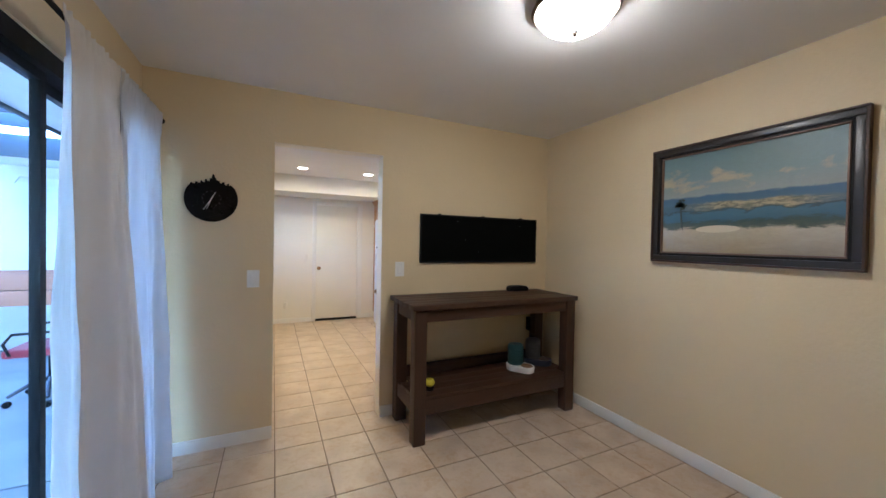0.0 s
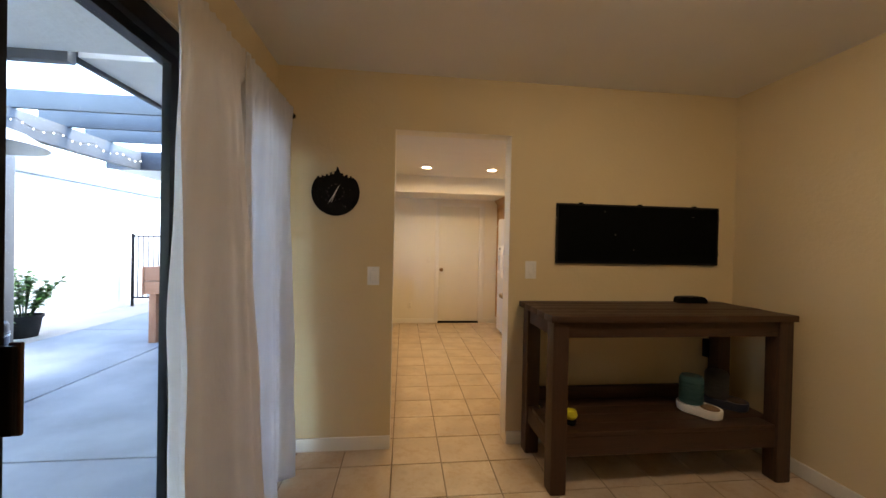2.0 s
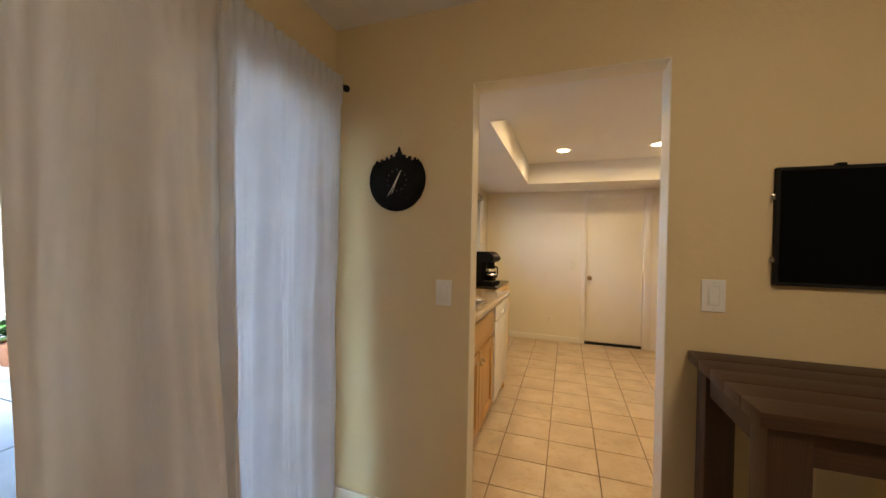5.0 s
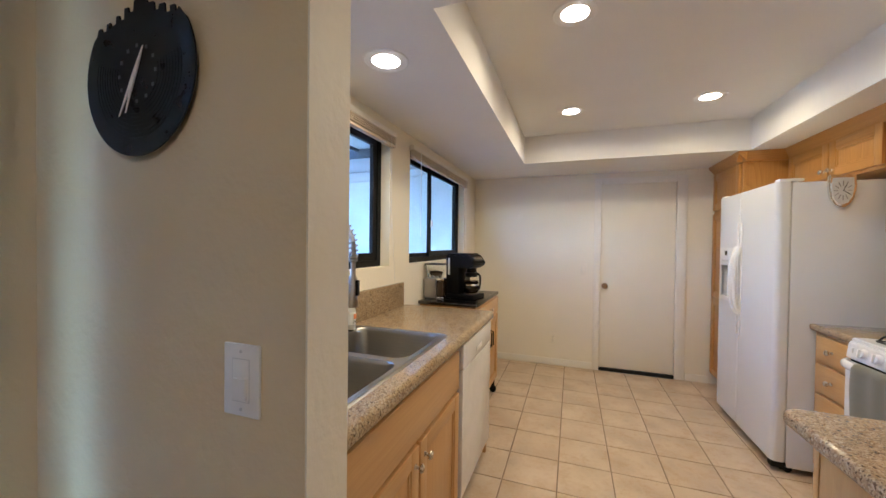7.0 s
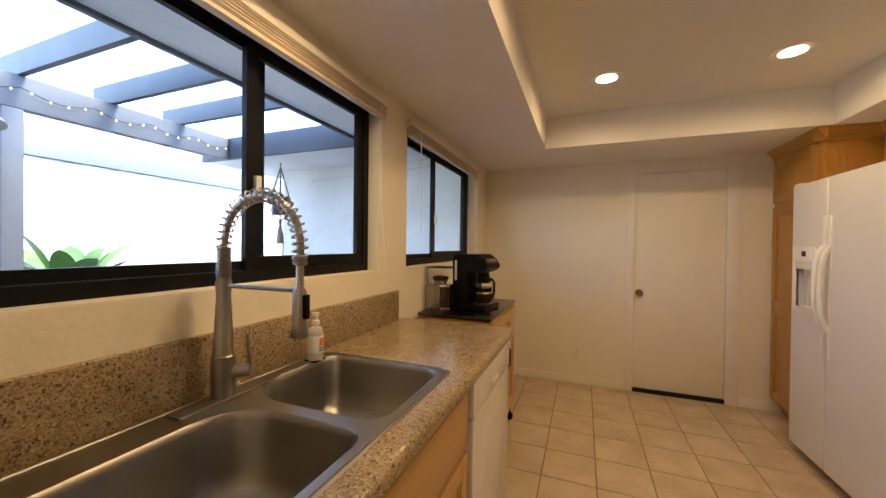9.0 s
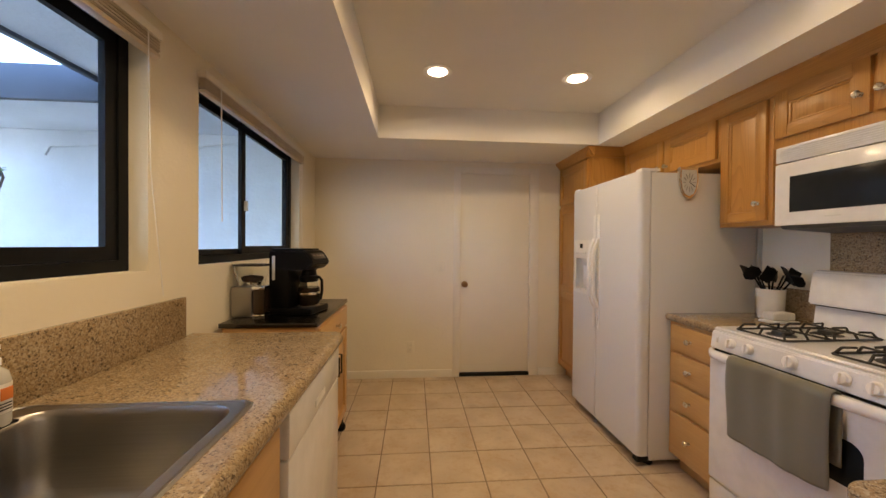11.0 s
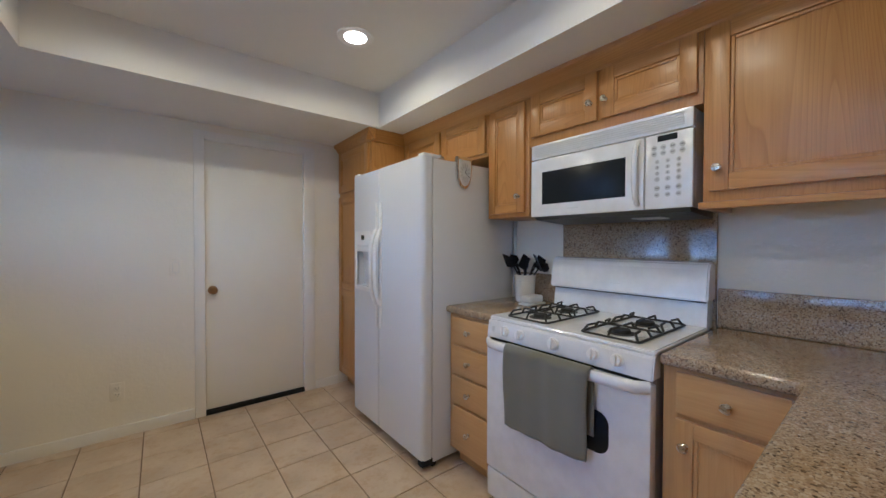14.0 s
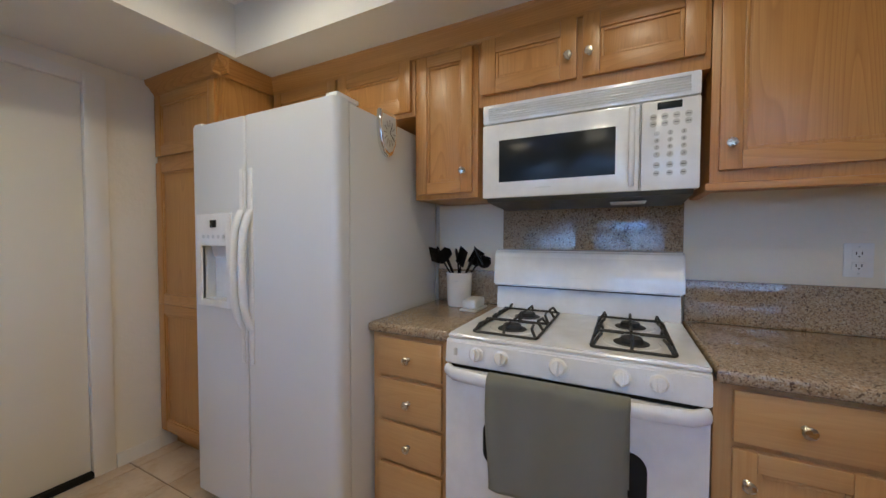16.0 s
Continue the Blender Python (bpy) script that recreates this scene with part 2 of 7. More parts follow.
M_LEAF = [paint("green_leaf_" + k, c, 0.35, 0.45, 0.2, 40) for k, c in (("a", (0.06, 0.16, 0.03)), ("b", (0.10, 0.22, 0.04)), ("c", (0.045, 0.11, 0.035)))]


# ---------------------------------------------------------------- mesh helpers
def box(bm, a, b):
    lo, hi = [min(p, q) for p, q in zip(a, b)], [max(p, q) for p, q in zip(a, b)]
    m = Matrix.Translation([(p + q) / 2 for p, q in zip(lo, hi)]) @ Matrix.Diagonal([max(q - p, 1e-5) for p, q in zip(lo, hi)] + [1])
    return bmesh.ops.create_cube(bm, size=1.0, matrix=m)["verts"]


def rounded(bm, a, b, r=0.004, seg=2):
    one = bmesh.new()
    box(one, a, b)
    r = min(r, 0.49 * min(abs(p - q) for p, q in zip(a, b)))
    bmesh.ops.bevel(one, geom=list(one.edges), offset=r, segments=seg, profile=0.6, affect="EDGES")
    merge(bm, one)


def merge(bm, one, m=None):
    if m is not None:
        bmesh.ops.transform(one, matrix=m, verts=list(one.verts))
    tmp = bpy.data.meshes.new("tmp")
    one.to_mesh(tmp)
    bm.from_mesh(tmp)
    bpy.data.meshes.remove(tmp)
    one.free()


def axis_turn(axis):
    """Turns +z into the named axis."""
    return {"x": pose(0, 0, 0, 0, 90, 0), "-x": pose(0, 0, 0, 0, -90, 0), "y": pose(0, 0, 0, -90, 0, 0), "-y": pose(0, 0, 0, 90, 0, 0), "z": Matrix(), "-z": pose(0, 0, 0, 180, 0, 0)}[axis]


def lathe(bm, profile, at=(0, 0, 0), axis="z", seg=24, sx=1.0, sy=1.0):
    """profile: (radius, height) pairs from bottom to top, turned round the axis."""
    one = bmesh.new()
    rings = []
    for r, h in profile:
        if r < 1e-5:
            rings.append([one.verts.new((0, 0, h))])
        else:
            rings.append([one.verts.new((sx * r * math.cos(2 * math.pi * i / seg), sy * r * math.sin(2 * math.pi * i / seg), h)) for i in range(seg)])
    for lo, hi in zip(rings, rings[1:]):
        for i in range(seg):
            j = (i + 1) % seg
            quad = [lo[i % len(lo)], lo[j % len(lo)], hi[j % len(hi)], hi[i % len(hi)]]
            quad = list(dict.fromkeys(quad))
            if len(quad) > 2:
                one.faces.new(quad)
    for ring, flip in ((rings[0], True), (rings[-1], False)):
        if len(ring) > 2:
            one.faces.new(ring[::-1] if flip else ring)
    merge(bm, one, Matrix.Translation(at) @ axis_turn(axis))


def tube(bm, points, r, seg=10, closed=False):
    """A round bar along the points."""
    pts = [Vector(p) for p in points]
    rings, n = [], len(pts)
    side = None
    for i, p in enumerate(pts):
        if closed:
            d = (pts[(i + 1) % n] - pts[i - 1]).normalized()
        else:
            d = (pts[min(i + 1, n - 1)] - pts[max(i - 1, 0)]).normalized()
        if side is None:
            side = d.orthogonal().normalized()
        side = (side - d * side.dot(d)).normalized()
        up = d.cross(side)
        rad = r[i] if isinstance(r, (list, tuple)) else r
        rings.append([bm.verts.new(p + rad * (math.cos(2 * math.pi * k / seg) * side + math.sin(2 * math.pi * k / seg) * up)) for k in range(seg)])
    for a, b in zip(rings, rings[1:] + ([rings[0]] if closed else [])):
        for k in range(seg):
            bm.faces.new((a[k], a[(k + 1) % seg], b[(k + 1) % seg], b[k]))
    if not closed:
        bm.faces.new(rings[0][::-1])
        bm.faces.new(rings[-1])


def prism(bm, outline, lo, hi, axis="z"):
    """The outline (2D points) drawn out from lo to hi along z, then turned to the axis."""
    one = bmesh.new()
    a = [one.verts.new((x, y, lo)) for x, y in outline]
    b = [one.verts.new((x, y, hi)) for x, y in outline]
    one.faces.new(a[::-1])
    one.faces.new(b)
    for i in range(len(a)):
        j = (i + 1) % len(a)
        one.faces.new((a[i], a[j], b[j], b[i]))
    bmesh.ops.recalc_face_normals(one, faces=list(one.faces))
    turn = {"z": Matrix(), "x": Matrix(((0, 0, 1, 0), (1, 0, 0, 0), (0, 1, 0, 0), (0, 0, 0, 1))), "y": Matrix(((1, 0, 0, 0), (0, 0, 1, 0), (0, 1, 0, 0), (0, 0, 0, 1)))}[axis]
    merge(bm, one, turn)


def finish(bm, name, material, smooth=35):
    bmesh.ops.recalc_face_normals(bm, faces=list(bm.faces))
    me = bpy.data.meshes.new(name)
    bm.to_mesh(me)
    bm.free()
    me.materials.append(material)
    if smooth:
        me.shade_smooth()
        me.set_sharp_from_angle(angle=radians(smooth))
    return me


def thing(name, label, category, at=(0, 0, 0), group="", kind=""):
    ob = new(name)
    ob.empty_display_size = 0.05
    ob.matrix_basis = Matrix.Translation(at)
    return tagged(ob, label, category, group, kind)


def part(name, bm, material, parent, label="", smooth=35):
    ob = new(name, finish(bm, name, material, smooth))
    root = parent
    at = Vector()
    while root is not None:
        at += root.matrix_basis.translation
        root = root.parent
    ob.parent = parent
    if parent.type == "EMPTY":
        ob.matrix_parent_inverse = Matrix.Translation(-at)
    return tagged(ob, label)


def solid(name, bm, material, label="", category="", group="", kind="", smooth=35):
    return tagged(new(name, finish(bm, name, material, smooth)), label, category, group, kind)


def bx(name, a, b, material, parent, r=0.003, label="", seg=2):
    bm = bmesh.new()
    rounded(bm, a, b, r, seg)
    return part(name, bm, material, parent, label)


def setting(name, a, b, material, label, category):
    bm = bmesh.new()
    box(bm, a, b)
    return solid(name, bm, material, label, category, kind="structure", smooth=0)


def boxes(name, pieces, material, label, category):
    bm = bmesh.new()
    for a, b in pieces:
        box(bm, a, b)
    return solid(name, bm, material, label, category, kind="structure", smooth=0)


# ---------------------------------------------------------------- walls, ceilings, openings
SL_Y0, SL_Y1, SL_H = 2.28, 3.68, 2.06      # sliding door
W1 = (4.02, 5.46, 1.195, 2.05)             # kitchen window holes: y0, y1, z0, z1
W2 = (5.76, 7.14, 1.195, 2.05)
WT = 0.15
LO = WL - WT

setting("dining_floor", (WL, Y_BACK, -0.12), (WR_D, Y_D + 0.06, -0.005), M_GROUT, "brown cement grout bed under beige tiles", "floor")
setting("kitchen_floor", (WL, Y_D + 0.06, -0.12), (WR_K + 0.14, Y_FAR, -0.005), M_GROUT, "brown cement grout bed under beige tiles", "floor")
boxes("wall_west_dining", [((LO, Y_BACK, -0.12), (WL, SL_Y0, 2.6)), ((LO, SL_Y1, -0.12), (WL, Y_D, 2.6)), ((LO, SL_Y0, SL_H), (WL, SL_Y1, 2.6)), ((LO, SL_Y0, -0.12), (WL, SL_Y1, -0.02))], M_WALL_D, "beige painted wall with a sliding door", "wall")
boxes("wall_west_kitchen", [((LO, Y_D, -0.12), (WL, W1[0], 2.6)), ((LO, W1[0], -0.12), (WL, W1[1], W1[2])), ((LO, W1[0], W1[3]), (WL, W1[1], 2.6)), ((LO, W1[1], -0.12), (WL, W2[0], 2.6)), ((LO, W2[0], -0.12), (WL, W2[1], W2[2])), ((LO, W2[0], W2[3]), (WL, W2[1], 2.6)), ((LO, W2[1], -0.12), (WL, Y_FAR + 0.12, 2.6))], M_WALL_K, "off-white painted wall with two windows", "wall")
setting("wall_east_dining", (WR_D, Y_BACK, -0.12), (WR_D + 0.12, Y_D + 0.06, 2.6), M_WALL_D, "plain beige painted wall", "wall")
setting("wall_east_kitchen", (WR_K, Y_K, -0.12), (WR_K + 0.26, Y_FAR + 0.12, 2.6), M_WALL_K, "off-white painted kitchen wall", "wall")
# the room's unseen end, probably open, is closed here by an added wall
setting("wall_south", (LO, Y_BACK - 0.12, -0.12), (WR_D + 0.12, Y_BACK, 2.6), M_WALL_D, "plain beige painted wall", "wall")
mid = (Y_D + Y_K) / 2
for nm, y0, y1, mt in (("wall_middle_dining", Y_D, mid, M_WALL_D), ("wall_middle_kitchen", mid, Y_K, M_WALL_K)):
    boxes(nm, [((WL, y0, -0.004), (OPEN_X0, y1, 2.6)), ((OPEN_X1, y0, -0.004), (WR_D if y0 == Y_D else WR_K, y1 if y0 == Y_D else Y_K + 0.022, 2.6)), ((OPEN_X0, y0, OPEN_H), (OPEN_X1, y1, 2.6))], mt, "painted wall round an open doorway", "wall")
bm = bmesh.new()
for a, b in (((OPEN_X0, Y_D + 0.001, 0), (OPEN_X0 + 0.003, Y_K - 0.001, OPEN_H)), ((OPEN_X1 - 0.003, Y_D + 0.001, 0), (OPEN_X1, Y_K + 0.021, OPEN_H)), ((OPEN_X0 + 0.003, Y_D + 0.001, OPEN_H - 0.003), (OPEN_X1 - 0.003, Y_K - 0.001, OPEN_H))):
    box(bm, a, b)
solid("doorway_trim", bm, M_WALL_K, "off-white lining of the open doorway", "trim", kind="structure", smooth=0)

FD0, FD1, FDH = 0.655, 1.375, 2.02         # far door
boxes("wall_north", [((WL, Y_FAR, -0.12), (FD0, Y_FAR + 0.12, 2.6)), ((FD1, Y_FAR, -0.12), (WR_K, Y_FAR + 0.12, 2.6)), ((FD0, Y_FAR, FDH), (FD1, Y_FAR + 0.12, 2.6)), ((FD0, Y_FAR + 0.10, -0.12), (FD1, Y_FAR + 0.12, FDH))], M_WALL_K, "off-white painted end wall", "wall")

setting("dining_ceiling", (LO, Y_BACK, H_D), (WR_D + 0.12, mid, H_D + 0.25), M_CEIL, "flat white painted ceiling", "ceiling")
boxes("kitchen_soffit", [((WL, Y_K, H_SOFFIT), (TRAY[0], Y_FAR, 2.6)), ((TRAY[2], Y_K, H_SOFFIT), (WR_K, Y_FAR, 2.6)), ((TRAY[0], Y_K, H_SOFFIT), (TRAY[2], TRAY[1], 2.6)), ((TRAY[0], TRAY[3], H_SOFFIT), (TRAY[2], Y_FAR, 2.6))], M_CEIL, "lowered white ceiling border", "ceiling")
setting("kitchen_ceiling", (TRAY[0], TRAY[1], H_TRAY), (TRAY[2], TRAY[3], 2.6), M_CEIL, "raised white tray ceiling", "ceiling")
setting("roof", (LO - 0.02, Y_BACK - 0.14, 2.6), (WR_D + 0.3, Y_FAR + 0.3, 2.75), M_STUCCO, "flat roof over the rooms", "roof")


def skirting(name, pts, h=0.085, t=0.014):
    bm = bmesh.new()
    for (x0, y0), (x1, y1), (nx, ny) in pts:
        rounded(bm, (x0, y0, 0), (x1 + nx * t, y1 + ny * t, h), 0.004)
    solid(name, bm, M_TRIM, "white painted wooden baseboard", "baseboard", kind="structure")


skirting("baseboard_dining", [((WL, Y_D), (OPEN_X0, Y_D), (0, -1)), ((OPEN_X1, Y_D), (WR_D, Y_D), (0, -1)), ((WR_D, Y_BACK), (WR_D, Y_D - 0.015), (-1, 0)), ((WL, SL_Y1 + 0.02), (WL, Y_D - 0.015), (1, 0)), ((WL, Y_BACK), (WL, SL_Y0 - 0.02), (1, 0)), ((WL + 0.015, Y_BACK), (WR_D - 0.015, Y_BACK), (0, 1))])
skirting("baseboard_kitchen", [((WL, Y_FAR), (FD0 - 0.06, Y_FAR), (0, -1)), ((FD1 + 0.085, Y_FAR), (1.66, Y_FAR), (0, -1)), ((WL, 5.75), (WL, Y_FAR - 0.015), (1, 0))], 0.075)

# far door with its casing
door = thing("door_1", "closed cream flush door with round brass knob", "door", (1.015, Y_FAR, 0), kind="structure")
bx("leaf", (FD0 + 0.012, Y_FAR + 0.012, 0.035), (FD1 - 0.012, Y_FAR + 0.05, FDH - 0.012), M_DOOR, door, 0.003)
bx("door_sweep", (FD0 + 0.006, Y_FAR - 0.012, 0.001), (FD1 - 0.006, Y_FAR + 0.055, 0.033), M_BLACK_M, door, 0.004, "black rubber threshold strip")
for nm, a, b in (("casing", (FD0 - 0.055, Y_FAR - 0.012, 0), (FD0 + 0.01, Y_FAR + 0.06, FDH + 0.05)), ("casing", (FD1 - 0.01, Y_FAR - 0.012, 0), (FD1 + 0.08, Y_FAR + 0.06, FDH + 0.05)), ("casing", (FD0 + 0.01, Y_FAR - 0.0115, FDH - 0.012), (FD1 - 0.01, Y_FAR + 0.06, FDH + 0.0495))):
    bx(nm, a, b, M_TRIM, door, 0.004)
bm = bmesh.new()
lathe(bm, [(0.031, 0), (0.031, 0.006), (0.014, 0.010), (0.012, 0.03), (0.025, 0.038), (0.029, 0.05), (0.024, 0.062), (0, 0.066)], (0.712, Y_FAR + 0.012, 0.915), "-y")
part("knob", bm, brushed("aged_brass", (0.33, 0.21, 0.10), 0.3, (80, 80, 80)), door, "worn brass door knob")


def can_light(x, y, z):
    lamp = thing("recessed_light", "round white recessed ceiling light, switched on", "ceiling light", (x, y, z), "recessed kitchen lights")
    bm = bmesh.new()
    lathe(bm, [(0.086, 0.0), (0.098, -0.001), (0.098, -0.004), (0.092, -0.006), (0.086, -0.004)], (x, y, z))
    part("trim_ring", bm, M_WHITE, lamp)
    bm = bmesh.new()
    lathe(bm, [(0.0, -0.006), (0.05, -0.005), (0.0855, -0.0015)], (x, y, z))
    part("bulb_lens", bm, M_LENS, lamp, "glowing warm white lens")
    light = new("can_lamp", bpy.data.lights.new("can_lamp", "AREA"))
    light.data.shape, light.data.size, light.data.energy, light.data.color, light.data.spread = "DISK", 0.13, CAN_WATTS, WARM, radians(165)
    light.matrix_basis = Matrix.Translation((x, y, z - 0.012))


for x, y, z in ((0.37, 5.105, H_TRAY), (1.2, 5.12, H_TRAY), (0.35, 6.335, H_TRAY), (1.247, 6.335, H_TRAY), (-0.385, 4.765, H_SOFFIT)):
    can_light(x, y, z)

dome = thing("dome_light", "frosted glass bowl ceiling light with bronze rim, lit", "ceiling light", (1.16, 2.25, H_D))
bm = bmesh.new()
lathe(bm, [(0.10, 0.0), (0.175, -0.004), (0.185, -0.03), (0.172, -0.042), (0.165, -0.03)], (1.16, 2.25, H_D), seg=40)
part("rim", bm, plastic("bronze_metal", (0.12, 0.085, 0.06), 0.4, 1.0), dome, "dark bronze rim")
bm = bmesh.new()
lathe(bm, [(0.0, -0.122), (0.05, -0.118), (0.10, -0.103), (0.14, -0.078), (0.164, -0.045), (0.166, -0.032)], (1.16, 2.25, H_D), seg=40)
part("bowl", bm, M_DOME, dome, "glowing frosted glass bowl")
bm = bmesh.new()
lathe(bm, [(0.0, -0.142), (0.008, -0.140), (0.011, -0.132), (0.006, -0.126), (0.014, -0.122), (0.014, -0.118)], (1.16, 2.25, H_D))
part("finial", bm, M_NICKEL, dome)


# ---------------------------------------------------------------- windows and the sliding door
def ring(bm, plane0, plane1, y0, y1, z0, z1, w):
    box(bm, (plane0, y0, z0), (plane1, y0 + w, z1))
    box(bm, (plane0, y1 - w, z0), (plane1, y1, z1))
    box(bm, (plane0, y0 + w, z0), (plane1, y1 - w, z0 + w))
    box(bm, (plane0, y0 + w, z1 - w), (plane1, y1 - w, z1))


def pane(parent, x, y0, y1, z0, z1):
    bm = bmesh.new()
    box(bm, (x - 0.003, y0, z0), (x + 0.003, y1, z1))
    ob = part("pane", bm, M_GLASS, parent, smooth=0)
    ob.visible_shadow = False
    return ob


def slider_window(name, hole, split):
    y0, y1, z0, z1 = hole
    xf = WL - 0.065
    w = thing(name, "black aluminium sliding window with clear glass", "window", (xf, (y0 + y1) / 2, z0), kind="structure")
    bm = bmesh.new()
    ring(bm, xf - 0.06, xf, y0, y1, z0, z1, 0.042)
    part("window_frame", bm, M_FRAME, w, smooth=0)
    bm = bmesh.new()
    ring(bm, xf - 0.028, xf - 0.006, split - 0.048, y1 - 0.043, z0 + 0.043, z1 - 0.043, 0.046)
    part("sash", bm, M_FRAME, w, smooth=0)
    bm = bmesh.new()
    ring(bm, xf - 0.054, xf - 0.031, y0 + 0.043, split + 0.045, z0 + 0.043, z1 - 0.043, 0.030)
    part("sash", bm, M_FRAME, w, smooth=0)
    pane(w, xf - 0.017, split, y1 - 0.07, z0 + 0.07, z1 - 0.07)
    pane(w, xf - 0.042, y0 + 0.06, split + 0.015, z0 + 0.06, z1 - 0.06)
    bx("latch", (xf - 0.006, split - 0.022, z0 + 0.30), (xf + 0.012, split - 0.002, z0 + 0.36), M_BISQUE, w, 0.003)
    bm = bmesh.new()
    box(bm, (xf, y0 + 0.001, z0 - 0.008), (WL - 0.003, y1 - 0.001, z0 + 0.003))
    part("window_sill", bm, M_WALL_K, w, smooth=0)
    # raised mini blind under the head of the opening
    b = thing("mini_blind", "cream mini blind drawn up under the window head", "blind", (WL, (y0 + y1) / 2, z1 - 0.1), "kitchen window blinds")
    bx("headrail", (WL + 0.001, y0 - 0.015, z1 - 0.028), (WL + 0.04, y1 + 0.015, z1 + 0.002), M_TRIM, b, 0.003)
    slats = plastic("cream_slats", (0.60, 0.52, 0.40), 0.45)
    for k in range(12):
        z = z1 - 0.032 - k * 0.0036
        dx = 0.002 * math.sin(k * 2.1)
        bm = bmesh.new()
        box(bm, (WL + 0.006 + dx, y0 - 0.01, z), (WL + 0.034 + dx, y1 + 0.01, z + 0.0018))
        part("slat", bm, slats, b, smooth=0)
    bx("bottom_rail", (WL + 0.005, y0 - 0.01, z1 - 0.093), (WL + 0.036, y1 + 0.01, z1 - 0.078), plastic("tan_rail", (0.60, 0.50, 0.37), 0.4), b, 0.003)
    bm = bmesh.new()
    tube(bm, [(WL + 0.044, y0 + 0.10, z1 - 0.03), (WL + 0.046, y0 + 0.104, z1 - 0.65)], 0.003, 6)
    part("wand", bm, M_WHITE, b)
    bm = bmesh.new()
    tube(bm, [(WL + 0.043, y1 - 0.06, z1 - 0.03), (WL + 0.03, y1 - 0.03, z1 - 0.5), (WL + 0.012, y1 + 0.06, z1 - 0.95)], 0.0018, 6)
    part("pull_cord", bm, M_WHITE, b)


slider_window("window_1", W1, 4.80)
slider_window("window_2", W2, 6.36)

sd = thing("sliding_door_1", "black aluminium sliding glass patio door", "door", (WL - 0.07, (SL_Y0 + SL_Y1) / 2, 0), kind="structure")
bm = bmesh.new()
ring(bm, LO + 0.02, WL - 0.012, SL_Y0, SL_Y1, -0.02, SL_H, 0.03)
box(bm, (LO + 0.02, SL_Y0 + 0.03, SL_H - 0.075), (WL - 0.006, SL_Y1 - 0.03, SL_H - 0.03))
part("door_frame", bm, M_FRAME, sd, smooth=0)
bm = bmesh.new()
ring(bm, WL - 0.06, WL - 0.03, SL_Y0 + 0.028, 2.905, 0.012, SL_H - 0.078, 0.036)
part("sliding_panel", bm, M_FRAME, sd, smooth=0)
bm = bmesh.new()
ring(bm, WL - 0.10, WL - 0.07, 2.955, SL_Y1 - 0.032, 0.012, SL_H - 0.078, 0.045)
part("fixed_panel", bm, M_FRAME, sd, smooth=0)
pane(sd, WL - 0.045, SL_Y0 + 0.055, 2.88, 0.04, SL_H - 0.1)
pane(sd, WL - 0.085, 2.99, SL_Y1 - 0.07, 0.05, SL_H - 0.11)
pull = bx("pull_handle", (WL - 0.028, SL_Y0 + 0.031, 0.915), (WL + 0.018, SL_Y0 + 0.044, 1.10), M_BLACK, sd, 0.006, "black handle block with a wooden grip")
bx("grip", (WL - 0.004, SL_Y0 + 0.0445, 0.91), (WL + 0.020, SL_Y0 + 0.054, 1.105), M_TABLE[2], pull, 0.004, "dark wooden grip strip")

# curtain rod and curtains
rod = thing("curtain_rod", "thin black metal curtain rod with end caps", "curtain rod", (-0.62, 3.2, 2.09))
bm = bmesh.new()
tube(bm, [(-0.622, 2.0, 2.093), (-0.622, 3.755, 2.093)], 0.009, 10)
part("pole", bm, M_BLACK_M, rod)
for y in (1.99, 3.755):
    bm = bmesh.new()
    lathe(bm, [(0.009, 0), (0.015, 0.006), (0.017, 0.018), (0.012, 0.028), (0, 0.03)], (-0.622, y, 2.093), "y" if y > 3 else "-y", 14)
    part("finial", bm, M_BLACK_M, rod)
for y in (2.10, 3.70):
    bm = bmesh.new()
    tube(bm, [(WL, y, 2.075), (-0.66, y, 2.072), (-0.622, y, 2.082)], 0.006, 8)
    lathe(bm, [(0.018, 0), (0.018, 0.005), (0, 0.006)], (WL, y, 2.075), "x", 12)
    part("bracket", bm, M_BLACK_M, rod)


